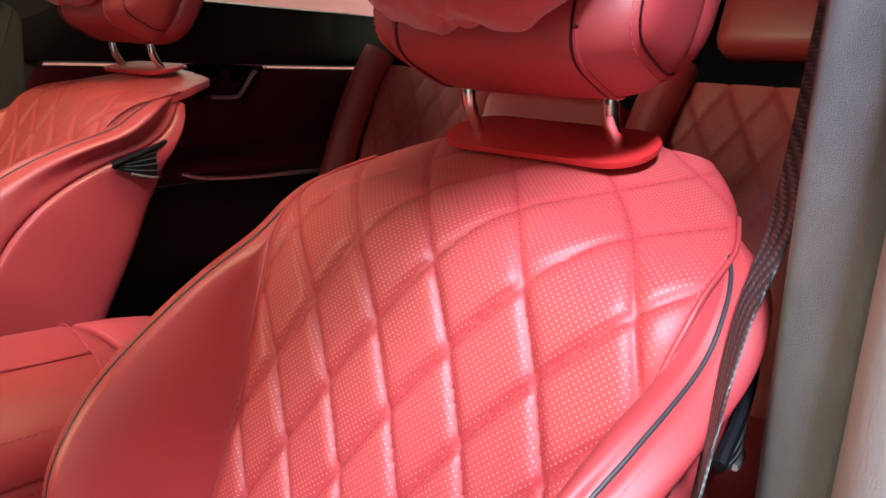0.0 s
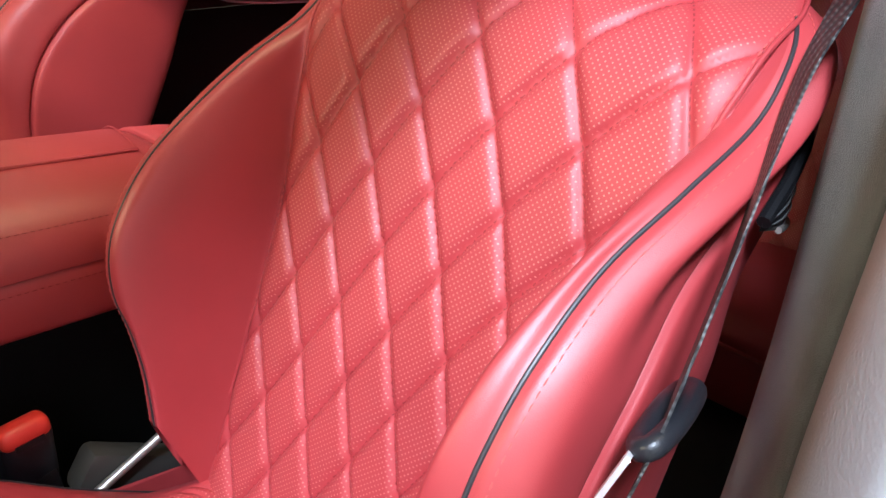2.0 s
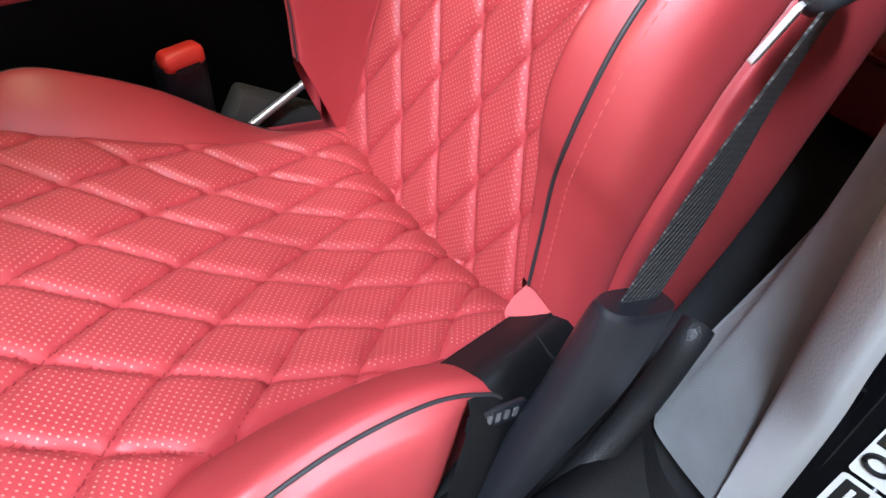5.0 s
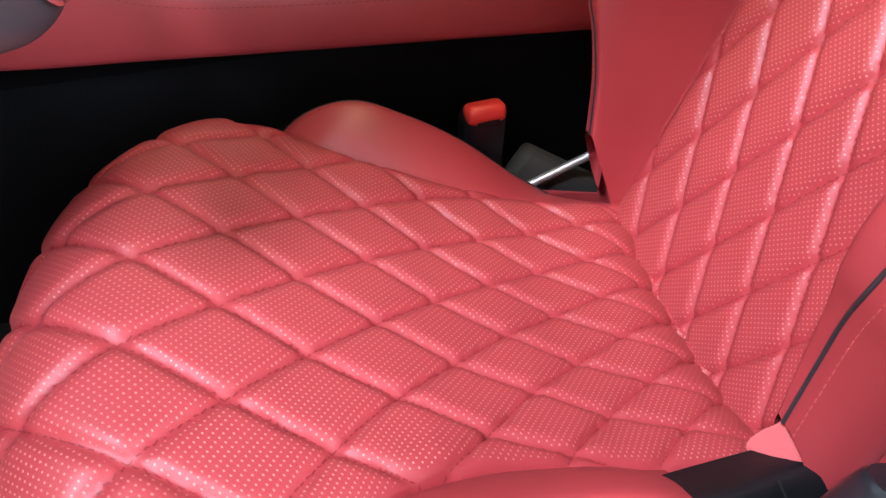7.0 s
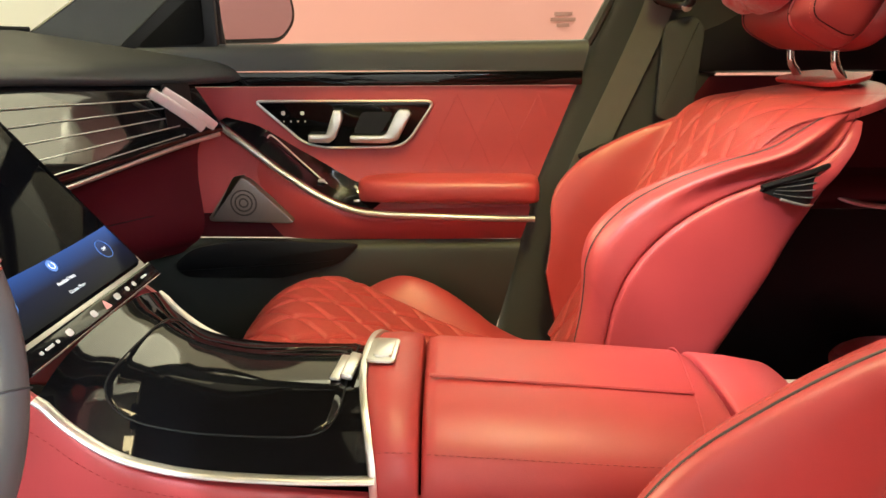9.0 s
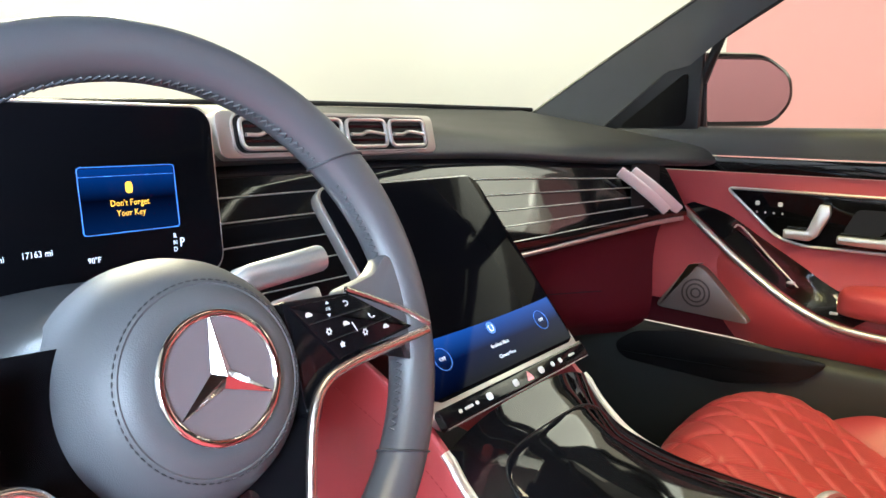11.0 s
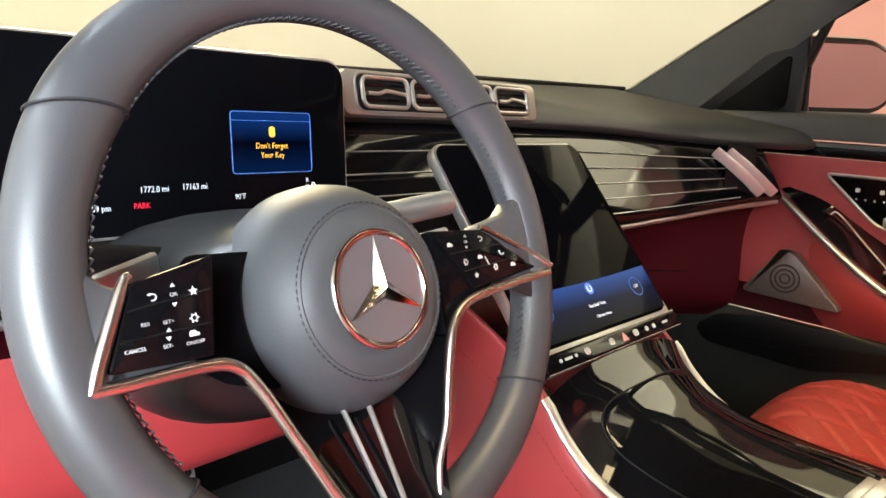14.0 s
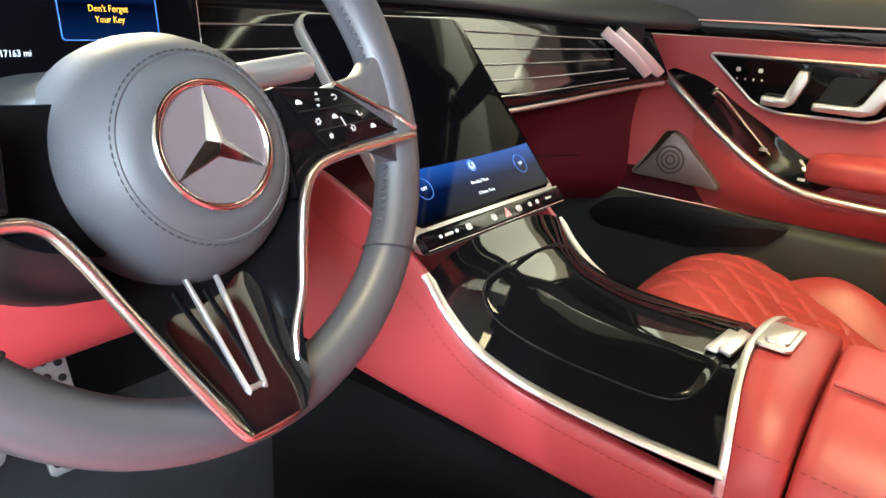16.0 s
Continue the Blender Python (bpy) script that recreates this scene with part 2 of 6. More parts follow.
slab("wall_far", 4.2, 4.3, -6, 1.2, 0, 1.95, wall_rose, "rose-tinted showroom wall beside the car", "wall")
slab("wall_far_upper", 4.2, 4.3, -6, 1.2, 1.95, 3.6, wall_front_paint, "pale cream upper part of the wall beside the car", "wall")
slab("wall_near", -5.1, -5, -6, 6, 0, 4.4, material("near_wall_paint", (0.70, 0.69, 0.68), 0.8, stain=0.03, stain_size=1.5), "plain white showroom wall on the open door's side", "wall")
slab("ceiling", -5, 11, -6, 6, 4.4, 4.5, material("ceiling_paint", (0.55, 0.54, 0.50), 0.8, stain=0.03, stain_size=1.5), "plain pale showroom ceiling", "ceiling")
wall_mark = thing("wall_sign", 4.19, -0.69, 1.24, "small dark lettered sign on the rose wall", "sign")
for dz, w in ((0.03, 0.10), (0.0, 0.14), (-0.03, 0.07)):
    part("print_bar", Shape().box(pose(4.196, -0.69, 1.24 + dz), 0.006, w, 0.018), material("sign_print", (0.30, 0.16, 0.14), 0.6), wall_mark, smooth=False)
# small ceiling spots, in pairs
for x, y in ((0.3, 1.2), (0.3, 2.0), (1.6, 1.2), (1.6, 2.0), (-0.6, 1.4), (2.4, 1.6)):
    spot = thing("ceiling_spot", x, y, 4.4, "small bright pair of ceiling spots", "ceiling light", "ceiling spots")
    for d in (-0.06, 0.06):
        part("bulb", Shape().lathe([(0.0, 0.0), (0.022, 0.0), (0.022, 0.012), (0.0, 0.012)], pose(x + d, y, 4.375), 14), material("spot_glow", (1.0, 0.95, 0.85), 0.4, emit=110.0), spot, smooth=False)
        part("spot_ring", Shape().lathe([(0.024, 0.0), (0.034, 0.0), (0.034, 0.02), (0.024, 0.02)], pose(x + d, y, 4.375), 14), wall_paint, spot, smooth=False)

# ---- front seats ----
SX, RC, BO, CO = 0.335, 0.384, (0.0, 0.0), (0.0, 0.0)  # middle, recline, offsets of backrest and cushion


def back_pt(x, s, d):
    up, out = np.array((0, -math.sin(RC), math.cos(RC))), np.array((0, math.cos(RC), math.sin(RC)))
    return np.array((SX + x, -0.262 + BO[0], 0.6 + BO[1])) + s * up + d * out


def cush_pt(x, s, d):
    """s metres ahead of the crease along the cushion, d above it."""
    return np.array((SX + x, -0.2 + CO[0], 0.49 + CO[1])) + s * np.array((0, 0.971, 0.238)) + d * np.array((0, -0.238, 0.971))


def quilt(a, b):
    """Height of the padding between two families of seams, 0 to 1."""
    m = np.minimum(1, np.abs(np.sin(np.pi * np.array((a, b)))) / 0.58)
    m = np.sqrt(1 - (1 - m) ** 2)
    return float(m[0] * m[1])


def stitches(path, dash, gap, r):
    """Short thread dashes along a path."""
    p = np.asarray(path, float)
    d = np.r_[0, np.cumsum(np.linalg.norm(np.diff(p, axis=0), axis=1))]
    sh = Shape()
    for s in np.arange(0, d[-1] - dash, dash + gap):
        q = np.stack([np.interp((s, s + dash / 2, s + dash), d, p[:, k]) for k in range(3)], 1)
        sh.tube(q, (r * 0.6, r, r * 0.6), 5)
    return sh


def leather_holes(name):
    """Perforated leather: small holes on a staggered lattice, kept off the seams."""
    mat = material(name, RED, 0.46, grain=0.16, grain_size=1300, stain=0.12, spec=0.45)
    n, link = mat.node_tree.nodes, mat.node_tree.links.new
    b = n["Principled BSDF"]
    uv = n.new("ShaderNodeUVMap")
    uv.uv_map = "flat"

    def lattice(dx, dy):
        add = n.new("ShaderNodeVectorMath")
        add.operation = "MULTIPLY_ADD"
        add.inputs[1].default_value, add.inputs[2].default_value = (1 / 0.0055, 1 / 0.0055, 0), (dx, dy, 0)
        link(uv.outputs[0], add.inputs[0])
        fr = n.new("ShaderNodeVectorMath")
        fr.operation = "FRACTION"
        link(add.outputs[0], fr.inputs[0])
        sub = n.new("ShaderNodeVectorMath")
        sub.operation = "SUBTRACT"
        sub.inputs[1].default_value = (0.5, 0.5, 0)
        link(fr.outputs[0], sub.inputs[0])
        le = n.new("ShaderNodeVectorMath")
        le.operation = "LENGTH"
        link(sub.outputs[0], le.inputs[0])
        return le.outputs["Value"]

    mi = n.new("ShaderNodeMath")
    mi.operation = "MINIMUM"
    link(lattice(0, 0), mi.inputs[0])
    link(lattice(0.5, 0.5), mi.inputs[1])
    ra = n.new("ShaderNodeMapRange")
    ra.inputs["From Min"].default_value, ra.inputs["From Max"].default_value = 0.095, 0.145
    ra.inputs["To Min"].default_value, ra.inputs["To Max"].default_value = 1, 0
    link(mi.outputs[0], ra.inputs["Value"])
    at = n.new("ShaderNodeAttribute")
    at.attribute_name = "pad"
    ms = n.new("ShaderNodeMath")
    ms.operation = "GREATER_THAN"
    ms.inputs[1].default_value = 0.62
    link(at.outputs["Fac"], ms.inputs[0])
    mu = n.new("ShaderNodeMath")
    mu.operation = "MULTIPLY"
    link(ra.outputs["Result"], mu.inputs[0])
    link(ms.outputs[0], mu.inputs[1])
    mix = n.new("ShaderNodeMix")
    mix.data_type = "RGBA"
    old = b.inputs["Base Color"].links[0].from_socket
    link(old, mix.inputs["A"])
    mix.inputs["B"].default_value = (0.62, 0.22, 0.18, 1)
    link(mu.outputs[0], mix.inputs["Factor"])
    dull = n.new("ShaderNodeMapRange")
    dull.inputs["To Min"].default_value, dull.inputs["To Max"].default_value = 0.5, 0.0
    link(mu.outputs[0], dull.inputs["Value"])
    link(dull.outputs["Result"], b.inputs["Specular IOR Level"])
    # sewn thread in the seams, in short dashes
    su, sx = n.new("ShaderNodeUVMap"), n.new("ShaderNodeSeparateXYZ")
    su.uv_map = "seam"
    link(su.outputs[0], sx.inputs[0])

    def calc(op, a, b2=None, c=None):
        m = n.new("ShaderNodeMath")
        m.operation = op
        for k, v in enumerate((a, b2, c)):
            if v is None:
                continue
            if isinstance(v, (int, float)):
                m.inputs[k].default_value = v
            else:
                link(v, m.inputs[k])
        return m.outputs[0]

    def dashes(across, along):
        d = calc("ABSOLUTE", calc("SUBTRACT", calc("FRACT", calc("ADD", across, 0.5)), 0.5))
        return calc("MULTIPLY", calc("LESS_THAN", d, 0.008), calc("LESS_THAN", calc("FRACT", calc("MULTIPLY", along, 12.0)), 0.62))

    sew = calc("MAXIMUM", dashes(sx.outputs["X"], sx.outputs["Y"]), dashes(sx.outputs["Y"], sx.outputs["X"]))
    mix2 = n.new("ShaderNodeMix")
    mix2.data_type = "RGBA"
    link(mix.outputs["Result"], mix2.inputs["A"])
    mix2.inputs["B"].default_value = (0.24, 0.02, 0.024, 1)
    link(sew, mix2.inputs["Factor"])
    link(mix2.outputs["Result"], b.inputs["Base Color"])
    return mat


holed = leather_holes("perforated_red_leather")


def quilted(name, us, vs, place, seams, parent, label, fade=(9.0, 10.0), height=0.0094):
    """A padded sheet: place(u, v) gives the point, seams(u, v) the two seam families and the flat metres."""
    nu, nv = len(us), len(vs)
    g, pad, flat = np.zeros((nv, nu, 3)), np.zeros((nv, nu)), np.zeros((nv, nu, 2))
    sew, swell = np.zeros((nv, nu, 2)), np.ones((nv, nu))
    for j, v in enumerate(vs):
        for i, u in enumerate(us):
            a, b, x, s = seams(u, v)
            edge = min(1.0, (1 - abs(u)) / 0.12)
            pad[j, i] = quilt(a, b) * (0.12 + 0.88 * edge * (2 - edge))
            swell[j, i] = 1 - 0.8 * min(1.0, max(0.0, (v - fade[0]) / (fade[1] - fade[0])))
            flat[j, i], sew[j, i] = (x, s), (a, b)
            g[j, i] = place(u, v, 0.0)
    du, dv = np.gradient(g, axis=1), np.gradient(g, axis=0)
    nrm = np.cross(du, dv)
    nrm /= np.linalg.norm(nrm, axis=2)[..., None] + 1e-12
    if np.dot(nrm[nv // 3, nu // 2], place(0, vs[nv // 3], 1.0) - place(0, vs[nv // 3], 0.0)) < 0:
        nrm = -nrm
    g = g + nrm * (height * pad * swell)[..., None]
    for i in (0, nu - 1):
        g[:, i] -= 0.012 * nrm[:, i]
    sh = Shape().grid(g)
    ob = part(name, sh, holed, parent, label, angle=180)
    me = ob.data
    lay = me.uv_layers.new(name="flat")
    idx = np.zeros(len(me.loops), int)
    me.loops.foreach_get("vertex_index", idx)
    lay.data.foreach_set("uv", flat.reshape(-1, 2)[idx].ravel())
    lay = me.uv_layers.new(name="seam")
    lay.data.foreach_set("uv", sew.reshape(-1, 2)[idx].ravel())
    at = me.attributes.new("pad", "FLOAT", "POINT")
    at.data.foreach_set("value", pad.ravel())
    return ob


def half_width(s):
    return float(np.interp(s, (-0.16, -0.10, 0.0, 0.07, 0.18, 0.24, 0.31, 0.37, 0.45, 0.6), (0.172, 0.166, 0.164, 0.167, 0.172, 0.182, 0.194, 0.203, 0.207, 0.200)))


def over_top(tau, u=0.0):
    """Along the backrest's face and over its rounded top, which bends earlier and less at the corners: s and d."""
    bend, start, r = radians(51), 0.359 - 0.024 * u * u, 0.100
    if tau < start:
        return tau, 0.0
    a = min((tau - start) / r, bend)
    rest = max(0.0, tau - start - r * bend)
    return start + r * math.sin(a) + rest * math.cos(bend), -r * (1 - math.cos(a)) - rest * math.sin(bend)


def back_seams(u, v):
    s = v
    x = u * half_width(s)
    w = 0.060 + 0.18 * max(s, 0) ** 2
    return x / w + s / 0.123, x / w - s / 0.123, x, s


def back_place(u, v, lift):
    s, d = over_top(v, u)
    hw = half_width(v) * (1 - 11 * max(0, v - 0.42) ** 2)
    d += 0.010 * abs(u) ** 3 * max(0, 1 - max(0, v) / 0.4)
    return back_pt(u * hw, s, d + lift)


def loaf(cx, s0, d0, w, h, t, power=3.0, n=40, m=24):
    """A rounded block on the backrest's axes: width along x, height along s, thickness along d."""
    g = []
    for j in range(m + 1):
        ph = -math.pi / 2 + math.pi * j / m
        cz, sz = math.copysign(abs(math.cos(ph)) ** (2 / power), 1), math.copysign(abs(math.sin(ph)) ** (2 / power), math.sin(ph))
        ring = []
        for i in range(n):
            th = 2 * math.pi * i / n
            cx_, cy_ = math.copysign(abs(math.cos(th)) ** (2 / power), math.cos(th)), math.copysign(abs(math.sin(th)) ** (2 / power), math.sin(th))
            ring.append(back_pt(cx + w / 2 * cz * cx_, s0 + h / 2 * sz, d0 + t / 2 * cz * cy_))
        g.append(ring)
    return np.array(g)


def puff(g, amount, scale):
    """Uneven folds pressed into a soft net."""
    out = g.copy()
    for j in range(g.shape[0]):
        for i in range(g.shape[1]):
            out[j, i] += amount * np.array(noise.noise_vector(Vector(g[j, i]) * scale))
    return out


def cush_width(s):
    return float(np.interp(s, (-0.05, 0.1, 0.2, 0.28, 0.34, 0.40, 0.45, 0.6), (0.165, 0.158, 0.158, 0.166, 0.190, 0.218, 0.232, 0.236)))


def cush_seams(u, v):
    x = u * cush_width(v)
    k = float(np.interp(v, CW_S, CW_K)) / 2
    w = float(np.interp(v, (0.02, 0.07, 0.125, 0.178, 0.23, 0.285, 0.34, 0.395, 0.46), (0.046, 0.049, 0.0535, 0.058, 0.065, 0.069, 0.0735, 0.076, 0.077)))
    return x / w + k, x / w - k, x, v


CUSH_RISE = cr([(-0.1, 0.0), (0.05, 0.0), (0.125, 0.001), (0.175, 0.009), (0.22, 0.016), (0.28, 0.030), (0.34, 0.043), (0.40, 0.056), (0.46, 0.064), (0.52, 0.066), (0.70, 0.066)], 120)


def cush_place(u, v, lift):
    if v < 0.44:
        s, d = v, 0.0
    else:
        a = min((v - 0.44) / 0.095, 1.5)
        s, d = 0.44 + 0.095 * math.sin(a), -0.095 * (1 - math.cos(a)) - max(0, v - 0.44 - 0.1425)
    s -= 0.075 * abs(u) ** 3.5 * max(0, (v - 0.30) / 0.25)
    s -= 0.016 * u * u
    front = max(0, min(1, (v - 0.28) / 0.16))
    rise = float(np.interp(v, CUSH_RISE[:, 0], CUSH_RISE[:, 1])) - 0.022 * max(0.0, min(1.0, (0.055 - v) / 0.055)) ** 2
    d += 0.012 * abs(u) ** 3 * (1 - front) - 0.024 * front * abs(u) ** 3 + rise
    return cush_pt(u * cush_width(v), s, d + lift)


CW_S = (-0.08, 0.018, 0.071, 0.126, 0.181, 0.236, 0.289, 0.344, 0.398, 0.455, 0.57)
CW_K = (-1.8, 0, 1, 2, 3, 4, 5, 6, 7, 8, 10)
CB_S = (-0.06, 0.0, 0.06, 0.11, 0.17, 0.23, 0.285, 0.335, 0.375)
CB_P = (-0.02, 0.004, 0.020, 0.044, 0.070, 0.085, 0.082, 0.050, -0.01)
BOLSTER = ((-0.145, 1.2, 0.080, 0.168), (-0.10, 1.05, 0.098, 0.174), (-0.05, 0.8, 0.118, 0.180), (0.0, 0.55, 0.135, 0.187), (0.06, 0.35, 0.145, 0.191), (0.12, 0.2, 0.142, 0.195),
           (0.19, 0.05, 0.125, 0.199), (0.25, 0.0, 0.090, 0.203), (0.30, 0.0, 0.050, 0.207), (0.35, 0.0, 0.002, 0.211), (0.39, 0.0, -0.023, 0.209), (0.42, 0.0, -0.045, 0.199), (0.445, 0.0, -0.075, 0.176))


slat_grey = material("slat_plastic", (0.10, 0.10, 0.10), 0.35, stain=0.05)


def build_seat(label):
    seat = thing("front_seat", SX, CO[0], 0.30 , label, "seat", "front seats")
    quilted("backrest_insert", np.linspace(-1, 1, 140), np.linspace(-0.16, 0.592, 250), back_place, back_seams, seat, "diamond-quilted perforated red leather", fade=(0.36, 0.47))

    # bolster stations: base along the face, forward shear, rise and place of the crest
    for side in (-1, 1):
        face, flank, shell = [], [], []
        for s, k, p, c in BOLSTER:
            if side < 0:
                c -= float(np.interp(s, (-0.145, -0.10, -0.05, 0.0, 0.06, 0.12, 0.19, 0.25, 0.30, 0.35), (0.003, 0.008, 0.009, 0.007, 0.005, 0.008, 0.011, 0.012, 0.004, 0.0)))
            h = min(half_width(s), c - 0.008)
            slim = float(np.interp(s, (0.20, 0.28, 0.40, 0.44), (0.0, 0.008, 0.008, 0.0))) if side < 0 else 0.0
            o = c - slim + float(np.interp(s, (-0.10, 0.0, 0.22, 0.44), (0.046, 0.041, 0.041, 0.012)))
            pos = lambda x, d: back_pt(side * x, s + k * d, d)
            d0 = min(0.003, p)
            g = p - d0
            if side < 0:
                lip = float(np.interp(s, (-0.145, -0.05, 0.06, 0.25, 0.33, 0.40), (0.004, 0.014, 0.022, 0.022, 0.012, 0.004)))
                q, e = max(c - lip, h - 0.003), 0.006 * lip / 0.022
                face.append([pos(h - 0.034, min(-0.016, p - 0.012)), pos(h - 0.006, d0), pos(h * 0.6 + q * 0.4, d0 + g * 0.30), pos(q - 0.002, d0 + g * 0.78), pos(q + 0.004, p + e * 0.6), pos(q + 0.5 * (c - q) + 0.004, p + e), pos(c + 0.003, p + 0.001), pos(c + 0.006, p)])
            else:
                face.append([pos(h - 0.034, min(-0.016, p - 0.012)), pos(h - 0.006, d0), pos(h + (c - h) * 0.03, d0 + g * 0.24), pos(h + (c - h) * 0.26, d0 + g * 0.66), pos(h + (c - h) * 0.66, d0 + g * 0.95), pos(c + 0.001, p + 0.0015), pos(c + 0.006, p)])
            back = -0.118 if s < 0.38 else -0.11
            k2 = max(0.0, min(1.0, (p - back) / 0.09))
            flank.append([pos(c + 0.006, p), pos(c + 0.016, p - 0.001), pos(c + 0.032 * k2 + 0.012 * (1 - k2), p - 0.014 * k2), pos(o - 0.003, p - 0.040 * k2), pos(o - 0.002, p - 0.058 * k2), pos(o - 0.010, p - 0.064 * k2)])
            shell.append([pos(o - 0.012, p - 0.062 * k2), pos(o - 0.002, p - 0.065 * k2), pos(o + 0.003, p - 0.080 * k2), pos(o + 0.001, (p - 0.08 * k2) * 0.5 + back * 0.5), pos(o - 0.012, back + 0.016 * k2), pos(o - 0.05, back), pos(o * 0.4, back - 0.008), pos(-0.01, back - 0.010)])
        part("bolster_face", Shape().grid(net(face, 26, 70)), red_leather, seat, angle=180)
        part("bolster_side", Shape().grid(net(flank, 30, 70)), red_leather, seat, angle=180)
        part("back_shell", Shape().grid(net(shell, 50, 60)), red_leather, seat, angle=180)
        part("piping", Shape().tube(cr([r[-1] for r in face], 80), 0.0016, 8), piping_grey, seat, "dark grey piping")
        line = cr([r[1] for r in flank], 110)
        part("stitching", stitches(line + np.array((side * 0.0004, 0, 0)), 0.0042, 0.0030, 0.0006), thread, seat, "pale red stitching")
        line = np.array([back_place(side * 0.975, v, 0.004) for v in np.linspace(0.06, 0.45, 90)])
        part("stitching", stitches(line, 0.0042, 0.0030, 0.0008), thread, seat, "pale red stitching")
        edge = np.array([back_place(side * 0.992, v, 0.0035) for v in np.linspace(-0.02, 0.50, 110)])
        part("insert_welt", Shape().tube(edge, 0.0019, 7), red_leather, seat)
        # air grille wrapped round the flank
        inn = 0.010 if side < 0 else 0.0
        edge_l = [back_pt(side * (0.2435 - inn), 0.292, -0.010), back_pt(side * (0.2445 - inn), 0.297, -0.05), back_pt(side * (0.236 - inn), 0.305, -0.085), back_pt(side * (0.208 - inn), 0.312, -0.108)]
        edge_u = [back_pt(side * (0.2435 - inn), 0.298, -0.010), back_pt(side * (0.2395 - inn), 0.336, -0.05), back_pt(side * (0.2290 - inn), 0.366, -0.082), back_pt(side * (0.200 - inn), 0.378, -0.104)]
        lo, hi = cr(edge_l, 20), cr(edge_u, 20)
        grille = part("air_grille", Shape().grid(np.array([lo + (hi - lo) * f + np.array((side * 0.0045, 0, 0)) for f in np.linspace(0, 1, 6)])), black_plastic, seat, "black slatted air grille")
        for f in (0.2, 0.4, 0.6, 0.8):
            part("slat", Shape().tube(lo[3:] + (hi - lo)[3:] * f + np.array((side * 0.0056, 0, 0)), np.linspace(0.0005, 0.0014, 17), 8), slat_grey, grille)
        part("grille_rim", Shape().tube(np.vstack([hi, hi[-1] + (lo[-1] - hi[-1]) * np.linspace(0.1, 1, 8)[:, None]]) + np.array((side * 0.0050, 0, 0)), 0.0045, 8), black_plastic, grille)
        part("grille_trim", Shape().tube(lo[5:] + np.array((side * 0.0058, 0, 0)), 0.0022, 8), vent_silver, grille, "thin chrome edge")
    # headrest plate, posts, headrest, cushion
    pm = frame_of(back_pt(0, 0.5078, -0.1069), (1, 0, 0), back_pt(0, 0.63, -0.777) - back_pt(0, 0, 0))
    part("headrest_plate", Shape().prism(rrect(0.215, 0.078, 0.037, 10), pm, 0.007, 0.004), red_plastic, seat, "smooth red plastic plate")
    for side in (-1, 1):
        a = [back_pt(side * 0.0735, q, d) for q, d in ((0.485, -0.128), (0.498, -0.120), (0.5080, -0.102), (0.518, -0.0840), (0.530, -0.0730), (0.545, -0.065), (0.606, -0.040))]
        part("headrest_post", Shape().tube(cr(a, 30), 0.0068, 16), chrome, seat, "polished chrome post")
        part("post_socket", Shape().lathe([(0.0075, 0.0), (0.0125, 0.0), (0.0125, 0.002), (0.0075, 0.0022)], Matrix.Translation(pm @ Vector((side * 0.0735, 0.004, 0.0068))) @ pm.to_3x3().to_4x4(), 20), black_plastic, seat, "dark socket ring")


    def on_headrest(x, a, lift=0.0):
        """A point of the headrest's outline at the angle a from its front, at x across."""
        f = (1 - min(1.0, abs(x) / 0.138) ** 4.2) ** (1 / 4.2)
        ca, sa = math.cos(a), math.sin(a)
        return back_pt(x, 0.620 + (0.094 * f + lift) * math.copysign(abs(sa) ** 0.48, sa), -0.020 + (0.060 * f + lift) * math.copysign(abs(ca) ** 0.48, ca))

    part("headrest", Shape().grid(loaf(0, 0.620, -0.020, 0.276, 0.188, 0.120, 4.2, 64, 40), close_u=True), red_leather, seat, angle=180)
    part("headrest_back", Shape().grid(loaf(0, 0.632, -0.085, 0.262, 0.170, 0.07, 3.2), close_u=True), red_leather, seat, angle=180)
    for x in (-0.083, 0.083):
        part("headrest_seam", Shape().tube(np.array([on_headrest(x, a, 0.0004) for a in np.linspace(-2.6, 0.5, 60)]), 0.0014, 6), shade_and_seam_red, seat)
        part("headrest_fold", Shape().tube(np.array([on_headrest(x * 1.04, a, 0.0002) for a in np.linspace(-2.6, 0.5, 60)]), 0.0024, 6), red_leather, seat)
    for side in (-1, 1):
        part("stitching", stitches(np.array([on_headrest(side * 0.121, a, 0.0006) for a in np.linspace(-2.2, 1.0, 70)]), 0.0038, 0.0028, 0.0007), thread, seat, "pale red stitching")
        part("headrest_seam", Shape().tube(np.array([on_headrest(side * 0.1255, a, 0.0002) for a in np.linspace(-2.2, 1.0, 70)]), 0.0011, 6), shade_and_seam_red, seat)
    pillow = loaf(0.0, 0.640, 0.064, 0.236, 0.206, 0.074, 3.0, 90, 64)
    for j in range(pillow.shape[0]):  # gathered folds along the lower hem
        low_edge = max(0.0, 1 - j / 20)
        for i in range(pillow.shape[1]):
            x = pillow[j, i][0] - SX
            pillow[j, i] += low_edge * 0.0035 * np.array((0, 1, 0.8)) * (math.sin(x * 150 + 1.5 * math.sin(x * 61)) + 0.5 * math.sin(x * 260))
    part("headrest_pillow", Shape().grid(puff(pillow, 0.006, 26), close_u=True), red_suede, seat, "soft red suede pillow", angle=180)

    # cushion
    quilted("cushion_insert", np.linspace(-1, 1, 124), np.linspace(-0.06, 0.66, 230), cush_place, cush_seams, seat, "diamond-quilted perforated red leather")
